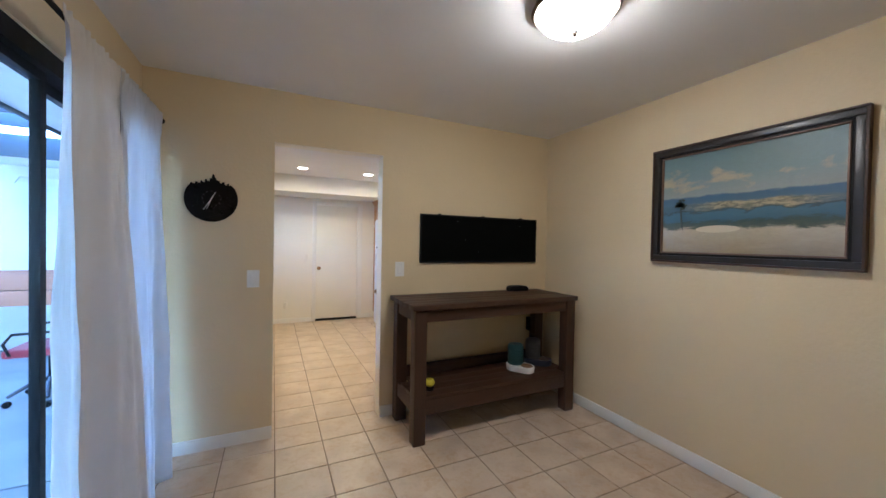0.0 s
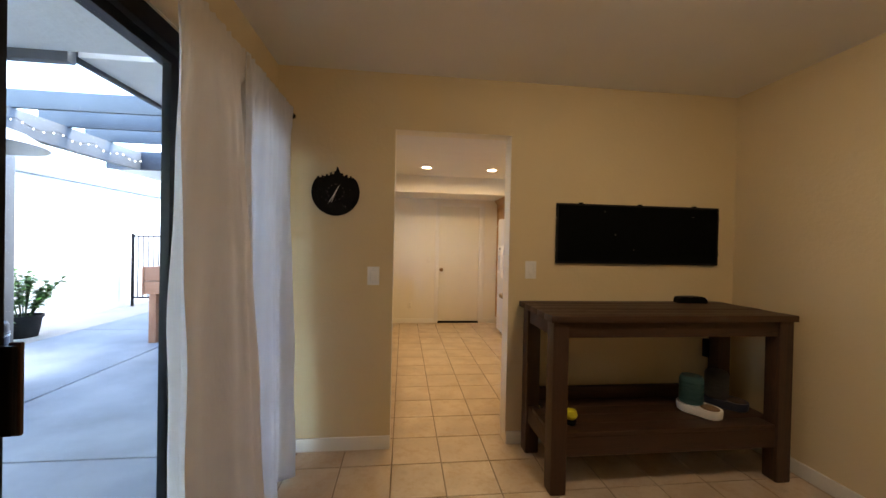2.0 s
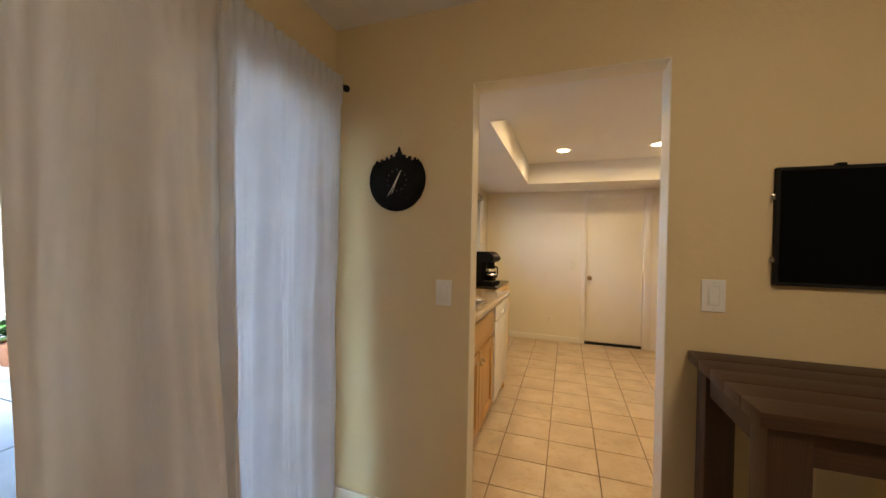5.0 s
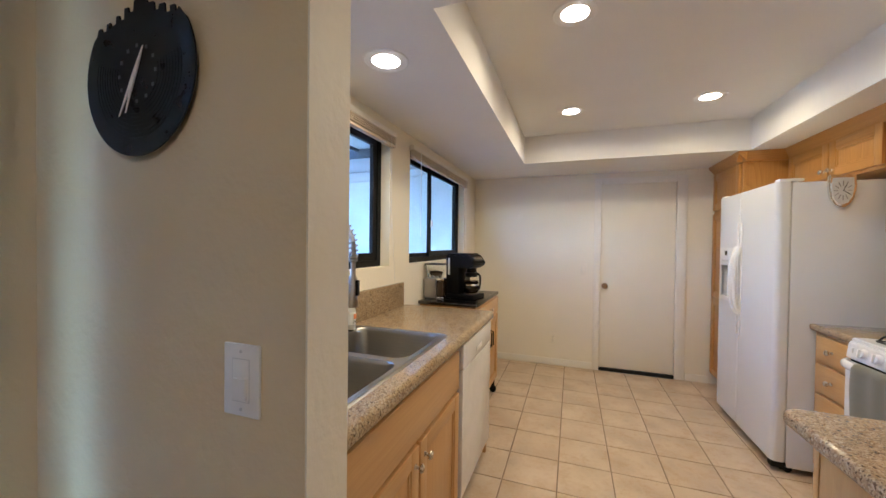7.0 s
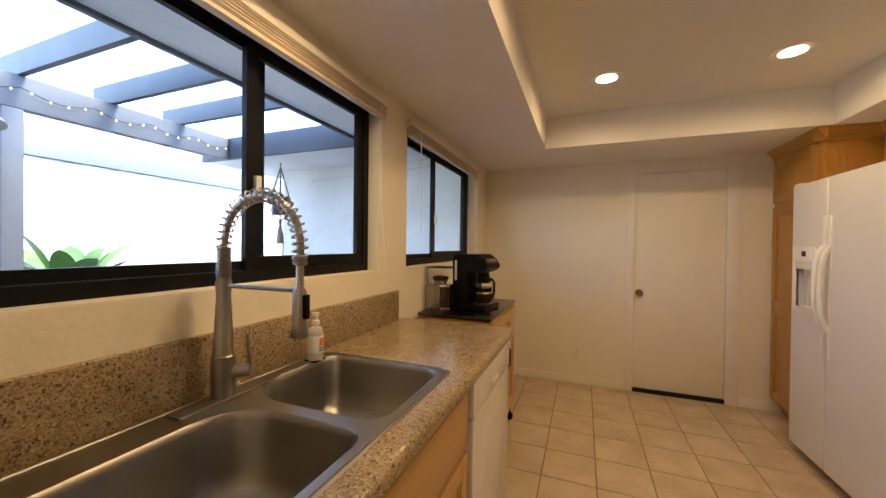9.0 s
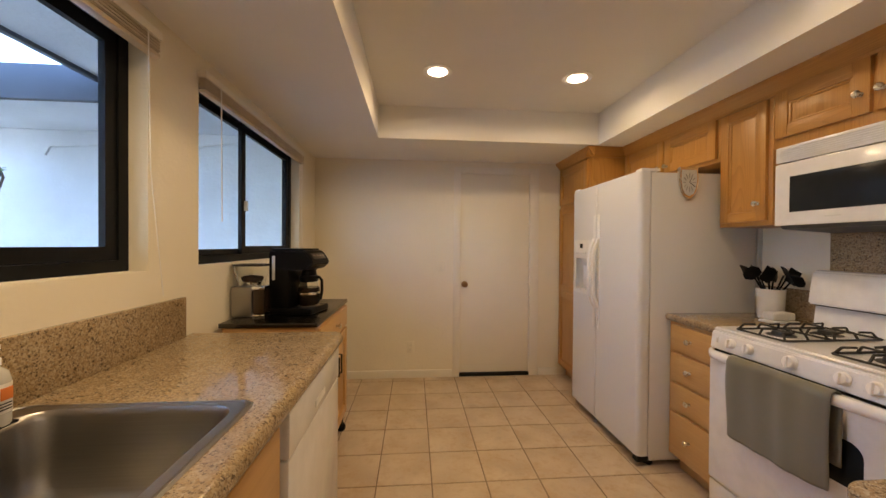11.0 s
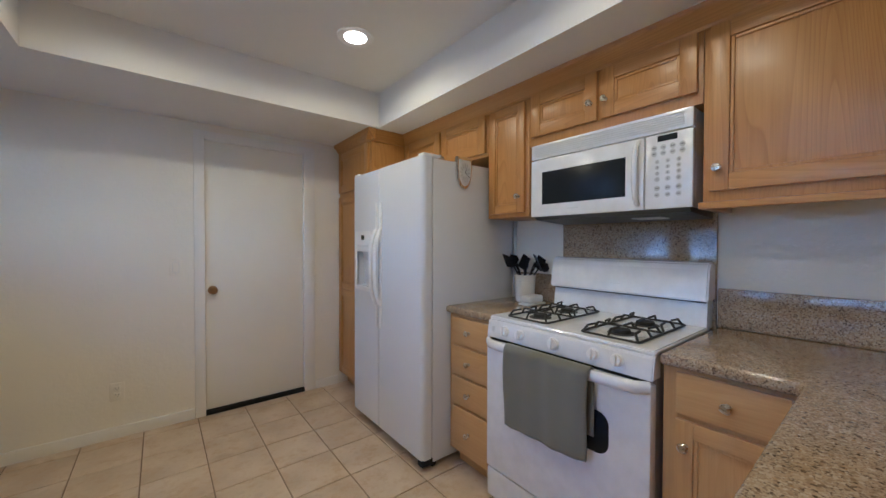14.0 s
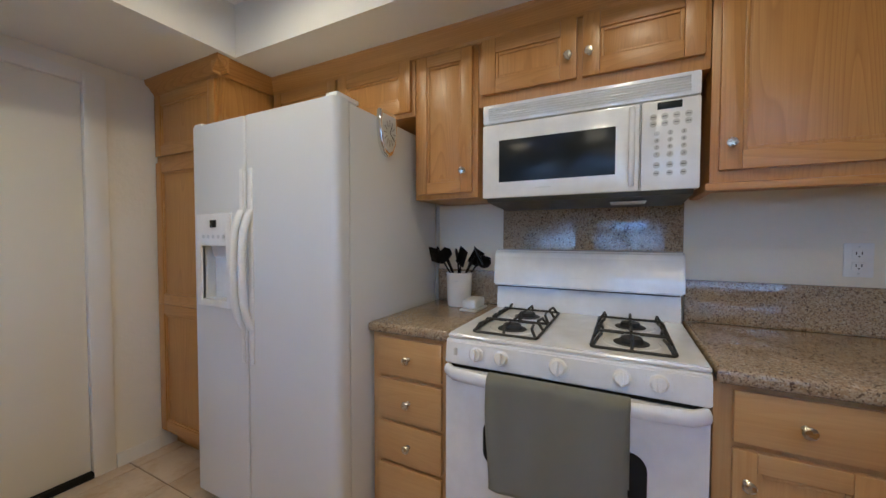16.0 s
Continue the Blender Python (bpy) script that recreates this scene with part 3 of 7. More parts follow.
def drape(name, mat, top, foot, folds, depth, label, seed, lean=(0.0, 0.0), pleats=9):
    """A rod-pocket curtain: gathered at the rod from top[0] to top[1], hanging to foot[0]..foot[1]; lean: how far its two edges stand out at the foot."""
    rnd = random.Random(seed)
    nu, nv = 200, 60
    ph = [rnd.uniform(0, 6.28) for _ in range(10)]
    verts = []
    for j in range(nv + 1):
        v = j / nv
        z = 2.118 - v * 2.096
        grow = min(1.0, 0.22 + 1.5 * v) * (1.0 + 0.15 * v)
        for i in range(nu + 1):
            u = i / nu
            y = (top[0] + (top[1] - top[0]) * u) * (1 - v ** 1.15) + (foot[0] + (foot[1] - foot[0]) * u) * v ** 1.15
            q = u + 0.06 * math.sin(2.2 * v + ph[0]) * math.sin(math.pi * u) + 0.02 * math.sin(9 * u + ph[1])
            w = math.sin(2 * math.pi * folds * q + ph[2])
            w = w * (1.25 - 0.25 * w * w)
            w += 0.30 * math.sin(2 * math.pi * folds * 2.6 * q + ph[3] + 0.8 * v) * (0.5 + 0.5 * math.sin(3 * u + ph[4]))
            w += 0.10 * math.sin(2 * math.pi * folds * 6.1 * u + ph[5] + 2.5 * math.sin(3.2 * v + ph[6]))
            x = -0.612 + depth * grow * w + lean[0] * v * (1 - u) + lean[1] * v * u
            x += 0.004 * math.sin(21 * v + 11 * u + ph[7]) * math.sin(13 * u - 5 * v + ph[8])
            tuck = max(0.0, 1 - v / 0.16)
            x += 0.011 * tuck * math.sin(2 * math.pi * pleats * u + ph[9]) * (0.4 + 0.6 * abs(math.sin(7 * u + ph[3])))
            if v < 0.022:
                x = -0.608 + 0.005 * math.sin(2 * math.pi * pleats * 1.4 * u + ph[5])
                z += 0.0015 * math.sin(2 * math.pi * pleats * u + ph[1])
            y += 0.35 * depth * grow * math.cos(2 * math.pi * folds * q + ph[2]) * math.sin(math.pi * u)
            verts.append((max(x, WL + 0.022 if v > 0.05 else -0.6105), y, z))
    faces = [(j * (nu + 1) + i, j * (nu + 1) + i + 1, (j + 1) * (nu + 1) + i + 1, (j + 1) * (nu + 1) + i) for j in range(nv) for i in range(nu)]
    me = bpy.data.meshes.new(name)
    me.from_pydata(verts, [], faces)
    me.materials.append(mat)
    me.shade_smooth()
    ob = tagged(new(name, me), label, "curtain", "patio door curtains")
    so = ob.modifiers.new("cloth", "SOLIDIFY")
    so.thickness = 0.0015
    return ob


drape("curtain", M_CURTAIN, (2.612, 3.125), (2.68, 3.22), 1.35, 0.066, "white cotton curtain gathered beside the patio door", 3, (-0.045, 0.06))
drape("curtain", M_SHEER, (3.08, 3.725), (3.12, 3.66), 2.6, 0.032, "thin white curtain hanging before bright glass", 8, (-0.02, 0.07), 11)


# ---------------------------------------------------------------- cabinet parts
def fbox(bm, face, plane, u0, u1, v0, v1, o0, o1, r=0.003):
    """A box on a face: u along the wall, v up, o outwards from the plane."""
    s = -1 if face[0] == "-" else 1
    if face[-1] == "x":
        rounded(bm, (plane + s * o0, u0, v0), (plane + s * o1, u1, v1), r)
    else:
        rounded(bm, (u0, plane + s * o0, v0), (u1, plane + s * o1, v1), r)


def fpoint(face, plane, u, v, o):
    s = -1 if face[0] == "-" else 1
    return (plane + s * o, u, v) if face[-1] == "x" else (u, plane + s * o, v)


def knob(parent, face, plane, u, v, o):
    bm = bmesh.new()
    lathe(bm, [(0.009, 0), (0.009, 0.003), (0.0055, 0.006), (0.0055, 0.014), (0.013, 0.019), (0.0155, 0.025), (0.012, 0.030), (0, 0.032)], fpoint(face, plane, u, v, o), face, 18)
    part("knob", bm, M_NICKEL, parent, "satin nickel knob")


WOODS = M_MAPLE                             # base cabinets are paler than the wall cabinets


def panel_door(parent, face, plane, u0, u1, v0, v1, knob_at=None, stile=0.058, t=0.019):
    """A frame-and-panel door with a bevelled field."""
    side = 1 if face[-1] == "x" else 0
    bm = bmesh.new()
    fbox(bm, face, plane, u0 + stile + 0.001, u1 - stile - 0.001, v0 + stile + 0.001, v1 - stile - 0.001, 0, 0.008, 0.002)
    d = part("door", bm, WOODS[2], parent)
    for a, b in ((u0, u0 + stile), (u1 - stile, u1)):
        bm = bmesh.new()
        fbox(bm, face, plane, a, b, v0, v1, 0, t, 0.004)
        part("stile", bm, WOODS[2], d)
    for a, b in ((v0, v0 + stile), (v1 - stile, v1)):
        bm = bmesh.new()
        fbox(bm, face, plane, u0 + stile, u1 - stile, a, b, 0, t - 0.0006, 0.003)
        part("rail", bm, WOODS[side], d)
    bm = bmesh.new()
    w = 0.012
    for a, b, c, e in ((u0 + stile, u0 + stile + w, v0 + stile, v1 - stile), (u1 - stile - w, u1 - stile, v0 + stile, v1 - stile), (u0 + stile + w, u1 - stile - w, v0 + stile, v0 + stile + w), (u0 + stile + w, u1 - stile - w, v1 - stile - w, v1 - stile)):
        fbox(bm, face, plane, a, b, c, e, 0.006, 0.0135, 0.005)
    part("panel_moulding", bm, WOODS[2], d)
    if knob_at:
        knob(d, face, plane, *knob_at, t)
    return d


def drawer(parent, face, plane, u0, u1, v0, v1, knob_on=True, t=0.019):
    side = 1 if face[-1] == "x" else 0
    bm = bmesh.new()
    fbox(bm, face, plane, u0, u1, v0, v1, 0, t, 0.006)
    d = part("drawer_front", bm, WOODS[side], parent)
    if knob_on:
        knob(d, face, plane, (u0 + u1) / 2, (v0 + v1) / 2, t)
    return d


def worktop(name, outline, label, z0=0.872, z1=0.912, r=0.014):
    one = bmesh.new()
    a = [one.verts.new((x, y, z0)) for x, y in outline]
    b = [one.verts.new((x, y, z1)) for x, y in outline]
    one.faces.new(a[::-1])
    top = one.faces.new(b)
    for i in range(len(a)):
        j = (i + 1) % len(a)
        one.faces.new((a[i], a[j], b[j], b[i]))
    bmesh.ops.recalc_face_normals(one, faces=list(one.faces))
    rims = [e for e in one.edges if abs(e.verts[0].co.z - e.verts[1].co.z) < 1e-6]
    bmesh.ops.bevel(one, geom=rims, offset=r, segments=4, profile=0.5, affect="EDGES")
    return solid(name, one, M_GRANITE, label, "worktop")


def arc(cx, cy, r, a0, a1, n=8):
    return [(cx + r * math.cos(radians(a0 + (a1 - a0) * i / n)), cy + r * math.sin(radians(a0 + (a1 - a0) * i / n))) for i in range(n + 1)]


# ---------------------------------------------------------------- sink side
CF = -0.135                                 # cabinet face
sc = thing("sink_cabinet", "honey wood base cabinet under the sink", "cabinet", (-0.43, 4.5, 0))
bx("body", (WL + 0.01, 3.98, 0.10), (CF, 5.03, 0.62), WOODS[2], sc, 0.002)
bx("face_frame", (CF - 0.02, 3.98, 0.10), (CF + 0.001, 5.035, 0.870), WOODS[1], sc, 0.002)
bx("toe_kick", (WL + 0.02, 3.98, 0.0), (CF - 0.07, 5.03, 0.10), M_MAPLE[1], sc, 0.002)
drawer(sc, "x", CF, 4.02, 5.015, 0.665, 0.845, False)
panel_door(sc, "x", CF, 4.02, 4.545, 0.115, 0.645, (4.512, 0.585))
panel_door(sc, "x", CF, 4.562, 5.015, 0.115, 0.645, (4.595, 0.585))

dw = thing("dishwasher", "white built-in dishwasher with plain front", "dishwasher", (-0.42, 5.35, 0))
bx("tub", (WL + 0.02, 5.045, 0.10), (CF - 0.004, 5.655, 0.868), M_BISQUE, dw, 0.003)
bx("front_door", (CF - 0.002, 5.048, 0.115), (CF + 0.028, 5.652, 0.735), M_ENAMEL, dw, 0.006)
bx("control_panel", (CF - 0.002, 5.048, 0.740), (CF + 0.030, 5.652, 0.862), M_ENAMEL, dw, 0.006)
bx("latch_recess", (CF + 0.026, 5.29, 0.765), (CF + 0.033, 5.41, 0.79), M_BISQUE, dw, 0.003, "grey latch grip")
bx("toe_panel", (WL + 0.03, 5.05, 0.0), (CF - 0.05, 5.65, 0.10), M_BLACK_M, dw, 0.002)
end = thing("end_panel", "honey wood end panel beside the dishwasher", "panel", (-0.42, 5.675, 0))
bx("board", (WL + 0.01, 5.662, 0.0), (CF + 0.004, 5.69, 0.870), WOODS[2], end, 0.002)

SX0, SX1, SY0, SY1 = -0.698, -0.172, 4.035, 5.005   # sink rim


def rrect(x0, x1, y0, y1, r, n=6):
    rs = r if isinstance(r, (list, tuple)) else [r] * 4
    return arc(x1 - rs[0], y1 - rs[0], rs[0], 0, 90, n) + arc(x0 + rs[1], y1 - rs[1], rs[1], 90, 180, n) + arc(x0 + rs[2], y0 + rs[2], rs[2], 180, 270, n) + arc(x1 - rs[3], y0 + rs[3], rs[3], 270, 360, n)


def plate(bm, loops, z):
    """A flat sheet with holes."""
    edges = []
    made = []
    for lp in loops:
        vs = [bm.verts.new((x, y, z)) for x, y in lp]
        made.append(vs)
        edges += [bm.edges.new((vs[i], vs[(i + 1) % len(vs)])) for i in range(len(vs))]
    bmesh.ops.triangle_fill(bm, edges=edges, use_beauty=True)
    return made


# sink-side worktop, with the hole for the sink
bm = bmesh.new()
hole = rrect(SX0 + 0.02, SX1 - 0.015, SY0 + 0.02, SY1 - 0.015, 0.03)
edge = [(WL + 0.002, 3.974), (-0.118, 3.974)] + arc(-0.143, 5.69, 0.025, 0, 90) + [(WL + 0.002, 5.715)]
up = plate(bm, [edge, hole], 0.912)
low = plate(bm, [edge, hole], 0.868)
for a, b in zip(up, low):
    for i in range(len(a)):
        j = (i + 1) % len(a)
        bm.faces.new((a[i], a[j], b[j], b[i]))
wt = solid("sink_worktop", bm, M_GRANITE, "speckled beige granite worktop with a sink cut-out", "worktop", smooth=30)
bm = bmesh.new()
prism(bm, [(-0.124, 0.8615), (-0.110, 0.8625), (-0.100, 0.872), (-0.098, 0.887), (-0.101, 0.902), (-0.110, 0.911), (-0.119, 0.9125), (-0.124, 0.9125)], -5.70, -3.974, "y")
bmesh.ops.scale(bm, vec=(1, -1, 1), verts=list(bm.verts))
part("bullnose", bm, M_GRANITE, wt, smooth=50)
bm = bmesh.new()
rounded(bm, (WL, 3.974, 0.912), (WL + 0.02, 5.645, 1.078), 0.004)
solid("sink_backsplash", bm, M_GRANITE, "speckled granite backsplash behind the sink", "backsplash")

sink = thing("kitchen_sink", "brushed stainless steel double bowl sink", "sink", (-0.43, 4.52, 0.9))
BOWLS = [(-0.590, -0.199, 4.065, 4.558, [0.06, 0.13, 0.06, 0.06]), (-0.645, -0.199, 4.598, 4.982, [0.06, 0.06, 0.15, 0.06])]
bm = bmesh.new()
plate(bm, [rrect(SX0, SX1, SY0, SY1, 0.03)] + [rrect(*b[:4], b[4]) for b in BOWLS], 0.9175)
rim = [rrect(SX0, SX1, SY0, SY1, 0.03), rrect(SX0 - 0.004, SX1 + 0.004, SY0 - 0.004, SY1 + 0.004, 0.032)]
a = [bm.verts.new((x, y, 0.9175)) for x, y in rim[0]]
b = [bm.verts.new((x, y, 0.9130)) for x, y in rim[1]]
for i in range(len(a)):
    j = (i + 1) % len(a)
    bm.faces.new((a[i], b[i], b[j], a[j]))
tube(bm, [(x, y, 0.9165) for x, y in rrect(SX0 + 0.006, SX1 - 0.006, SY0 + 0.006, SY1 - 0.006, 0.028)], 0.004, 6, True)
part("rim", bm, M_STEEL, sink, smooth=40)
for x0, x1, y0, y1, rs in BOWLS:
    bm = bmesh.new()
    rings = []
    for inset, z in ((0.0, 0.9175), (0.004, 0.913), (0.008, 0.90), (0.016, 0.80), (0.022, 0.755), (0.034, 0.735), (0.055, 0.724), (0.10, 0.721)):
        rr = [max(0.03, r - inset * 0.3) for r in rs]
        rings.append([bm.verts.new((x, y, z)) for x, y in rrect(x0 + inset, x1 - inset, y0 + inset, y1 - inset, rr)])
    for lo, hi in zip(rings, rings[1:]):
        for i in range(len(lo)):
            j = (i + 1) % len(lo)
            bm.faces.new((lo[i], lo[j], hi[j], hi[i]))
    bm.faces.new(rings[-1])
    bowl = part("bowl", bm, M_STEEL, sink, smooth=60)
    bm = bmesh.new()
    lathe(bm, [(0.055, 0), (0.055, 0.003), (0.045, 0.004), (0.038, 0.001), (0, 0.001)], ((x0 + x1) / 2, (y0 + y1) / 2, 0.7212))
    part("drain", bm, M_CHROME, bowl)

fc = thing("kitchen_faucet", "brushed steel spring-neck kitchen faucet", "faucet", (-0.652, 4.558, 0.918))
FX, FY = -0.652, 4.558
bm = bmesh.new()
rounded(bm, (FX - 0.027, FY - 0.125, 0.918), (FX + 0.027, FY + 0.125, 0.924), 0.003)
part("deck_plate", bm, M_STEEL, fc)
bm = bmesh.new()
lathe(bm, [(0.029, 0.924), (0.029, 1.03), (0.0275, 1.032), (0.025, 1.036), (0.018, 1.18), (0.0165, 1.235)], (FX, FY, 0))
part("column", bm, M_STEEL, fc)
bm = bmesh.new()
for k in range(13):
    lathe(bm, [(0.015, 0), (0.0185, 0.002), (0.0185, 0.004), (0.015, 0.006)], (FX, FY, 1.236 + k * 0.0062), seg=18)
part("coil_collar", bm, M_STEEL, fc)
HX, HY = -0.412, 4.575
path = [(FX, FY, 1.31)]
for i in range(41):
    a = math.pi * (1 - i / 40)
    path.append(((FX + HX) / 2 + (HX - FX) / 2 * math.cos(a), FY + (HY - FY) * i / 40, 1.325 + 0.125 * math.sin(a)))
path.append((HX, HY, 1.285))
bm = bmesh.new()
tube(bm, path, 0.0095, 10)
part("hose", bm, M_STEEL, fc)
length = [0.0]
for p, q in zip(path, path[1:]):
    length.append(length[-1] + (Vector(q) - Vector(p)).length)


def along(s):
    for k in range(len(path) - 1):
        if s <= length[k + 1]:
            f = (s - length[k]) / (length[k + 1] - length[k])
            return Vector(path[k]).lerp(Vector(path[k + 1]), f), (Vector(path[k + 1]) - Vector(path[k])).normalized()
    return Vector(path[-1]), (Vector(path[-1]) - Vector(path[-2])).normalized()


coil = []
turns, per = 24, 12
for i in range(turns * per):
    p, d = along(length[-1] * (i + 0.5) / (turns * per))
    side = Vector((0, 1, 0))
    side = (side - d * side.dot(d)).normalized()
    a = 2 * math.pi * i / per
    coil.append(p + 0.0175 * (math.cos(a) * side + math.sin(a) * d.cross(side)))
bm = bmesh.new()
tube(bm, coil, 0.0026, 6)
part("spring", bm, M_STEEL, fc)
bm = bmesh.new()
lathe(bm, [(0.013, 1.275), (0.0175, 1.278), (0.0175, 1.284), (0.013, 1.287), (0.0175, 1.290), (0.0175, 1.296), (0.013, 1.30)], (HX, HY, 0))
lathe(bm, [(0.020, 1.10), (0.0215, 1.104), (0.0185, 1.13), (0.0165, 1.21), (0.010, 1.222), (0.009, 1.275)], (HX, HY, 0))
head = part("spray_head", bm, M_STEEL, fc)
bx("trigger", (HX + 0.014, HY - 0.008, 1.145), (HX + 0.026, HY + 0.008, 1.205), M_BLACK, head, 0.004, "black spray trigger")
bm = bmesh.new()
tube(bm, [(FX, FY, 1.215), (HX - 0.014, HY, 1.213)], 0.0055, 10)
lathe(bm, [(0.0195, 1.20), (0.0195, 1.226)], (FX, FY, 0), seg=20)
part("arm", bm, M_STEEL, fc)
bm = bmesh.new()
tube(bm, [(FX + 0.01, FY + 0.01, 0.985), (FX + 0.062, FY + 0.035, 0.992)], 0.0175, 16)
tube(bm, [(FX + 0.055, FY + 0.032, 1.0), (FX + 0.050, FY + 0.030, 1.085)], [0.006, 0.003], 8)
part("lever", bm, M_STEEL, fc)

soap = thing("soap_bottle", "small clear spray bottle with orange and white label", "bottle", (-0.645, 4.90, 0.918))
bm = bmesh.new()
lathe(bm, [(0.024, 0), (0.027, 0.004), (0.027, 0.095), (0.023, 0.112), (0.012, 0.122), (0.011, 0.13)], (-0.645, 4.90, 0.918), seg=24)
part("bottle", bm, plastic("milky_plastic", (0.52, 0.52, 0.50), 0.2), soap)
bm = bmesh.new()
lathe(bm, [(0.0275, 0.03), (0.0278, 0.032), (0.0278, 0.088), (0.0275, 0.09)], (-0.645, 4.90, 0.918), seg=24)
lb = part("label", bm, M_WHITE, soap, "white label with orange patch and grey lines")
bx("label_patch", (-0.6185, 4.890, 0.975), (-0.6165, 4.912, 1.0), plastic("orange_print", (0.75, 0.22, 0.06), 0.5), lb, 0.0005)
for k in range(3):
    bx("print_line", (-0.6185, 4.888, 0.955 + k * 0.006), (-0.6167, 4.910, 0.957 + k * 0.006), M_BLACK_M, lb, 0.0003)
bx("base_band", (-0.671, 4.874, 0.9182), (-0.619, 4.926, 0.924), M_BLACK, soap, 0.003)
bm = bmesh.new()
lathe(bm, [(0.013, 0.126), (0.013, 0.140), (0.008, 0.144), (0.008, 0.156), (0.012, 0.159), (0.012, 0.168), (0, 0.170)], (-0.645, 4.90, 0.918), seg=18)
part("cap", bm, M_WHITE, soap)

# rolling cart
cart = thing("kitchen_cart", "wooden kitchen cart with steel top on black casters", "cart", (-0.49, 6.2, 0))
CX0, CX1, CY0, CY1 = -0.700, -0.264, 5.882, 6.64
bx("steel_top", (CX0 - 0.01, CY0 - 0.012, 0.895), (CX1 + 0.012, CY1 + 0.012, 0.918), brushed("blackened_steel", (0.10, 0.092, 0.085), 0.24), cart, 0.005, "worn dark steel top")
bx("cabinet_body", (CX0, CY0, 0.13), (CX1, CY1, 0.893), WOODS[2], cart, 0.004)
drawer(cart, "x", CX1, CY0 + 0.03, CY1 - 0.03, 0.75, 0.88)
panel_door(cart, "x", CX1, CY0 + 0.03, 6.256, 0.16, 0.735)
panel_door(cart, "x", CX1, 6.266, CY1 - 0.03, 0.16, 0.735)
for y in (6.228, 6.294):
    bm = bmesh.new()
    tube(bm, [(CX1 + 0.018, y, 0.52), (CX1 + 0.045, y, 0.525), (CX1 + 0.045, y, 0.635), (CX1 + 0.018, y, 0.64)], 0.005, 8)
    part("pull", bm, M_BLACK_M, cart, "dark bar pull")
for x in (CX0 + 0.04, CX1 - 0.022):
    for y in (CY0 + 0.05, CY1 - 0.012):
        bm = bmesh.new()
        lathe(bm, [(0.010, -0.016), (0.026, -0.014), (0.031, -0.007), (0.031, 0.007), (0.026, 0.014), (0.010, 0.016)], (x, y, 0.0312), "y", 20)
        w = part("caster", bm, M_BLACK, cart, "black caster wheel")
        bx("fork", (x - 0.012, y - 0.021, 0.03), (x + 0.012, y + 0.021, 0.131), M_BLACK_M, w, 0.006)

cm = thing("coffee_maker", "black drip coffee maker with glass carafe", "coffee maker", (-0.45, 6.10, 0.918))
Z = 0.918
CMX, CMY = -0.45, 6.10                      # front looks along +x before the turn
bm = bmesh.new()
rounded(bm, (CMX - 0.155, CMY - 0.105, Z), (CMX + 0.155, CMY + 0.105, Z + 0.034), 0.012, 3)
base = part("base", bm, M_BLACK, cm)
bm = bmesh.new()
lathe(bm, [(0.072, 0.034), (0.072, 0.037), (0.06, 0.038), (0, 0.038)], (CMX + 0.070, CMY, Z), seg=28)
part("warming_plate", bm, M_DARKSTEEL, base, "dark steel warming plate")
bm = bmesh.new()
rounded(bm, (CMX - 0.155, CMY - 0.104, Z + 0.030), (CMX - 0.006, CMY + 0.104, Z + 0.262), 0.014, 3)
part("water_tank", bm, M_BLACK, cm)
bm = bmesh.new()
prism(bm, [(CMX - 0.155, Z + 0.240), (CMX + 0.115, Z + 0.240), (CMX + 0.165, Z + 0.272), (CMX + 0.160, Z + 0.292), (CMX + 0.115, Z + 0.338), (CMX + 0.095, Z + 0.347), (CMX - 0.140, Z + 0.347), (CMX - 0.155, Z + 0.335)], CMY - 0.104, CMY + 0.104, "y")
bmesh.ops.bevel(bm, geom=list(bm.edges), offset=0.007, segments=2, affect="EDGES")
hd = part("brew_head", bm, M_BLACK, cm)
bx("lid", (CMX - 0.145, CMY - 0.094, Z + 0.346), (CMX + 0.085, CMY + 0.094, Z + 0.356), M_BLACK, hd, 0.004)
bm = bmesh.new()
rounded(bm, (-0.0015, -0.07, -0.021), (0.0015, 0.07, 0.021), 0.001)
bmesh.ops.transform(bm, matrix=pose(CMX + 0.1395, CMY, Z + 0.316, 0, -44, 0), verts=list(bm.verts))
ctl = part("control_strip", bm, M_DARKSTEEL, hd, "brushed dark steel control strip")
for k in range(4):
    bm = bmesh.new()
    lathe(bm, [(0.009, 0), (0.009, 0.003), (0, 0.004)], (0, 0, 0), "x", 14)
    bmesh.ops.transform(bm, matrix=pose(CMX + 0.1405, CMY - 0.05 + 0.033 * k, Z + 0.317, 0, -44, 0), verts=list(bm.verts))
    part("button", bm, M_CHROME, ctl, "small silver button")
bx("water_gauge", (CMX - 0.128, CMY - 0.1065, Z + 0.185), (CMX - 0.108, CMY - 0.103, Z + 0.315), M_BISQUE, hd, 0.001, "pale water level strip")
bm = bmesh.new()
lathe(bm, [(0.050, 0.206), (0.046, 0.232), (0.052, 0.240)], (CMX + 0.070, CMY, Z), seg=24)
part("filter_spout", bm, M_BLACK, hd)
bm = bmesh.new()
lathe(bm, [(0.056, 0.039), (0.068, 0.052), (0.073, 0.095), (0.066, 0.145), (0.052, 0.172), (0.054, 0.184)], (CMX + 0.070, CMY, Z), seg=28)
cf = part("carafe", bm, M_CGLASS, cm, "clear glass carafe with dark coffee")
bm = bmesh.new()
lathe(bm, [(0.054, 0.042), (0.065, 0.054), (0.070, 0.092), (0.064, 0.138), (0.0, 0.140)], (CMX + 0.070, CMY, Z), seg=28)
part("coffee", bm, plastic("black_coffee", (0.012, 0.006, 0.004), 0.1), cf)
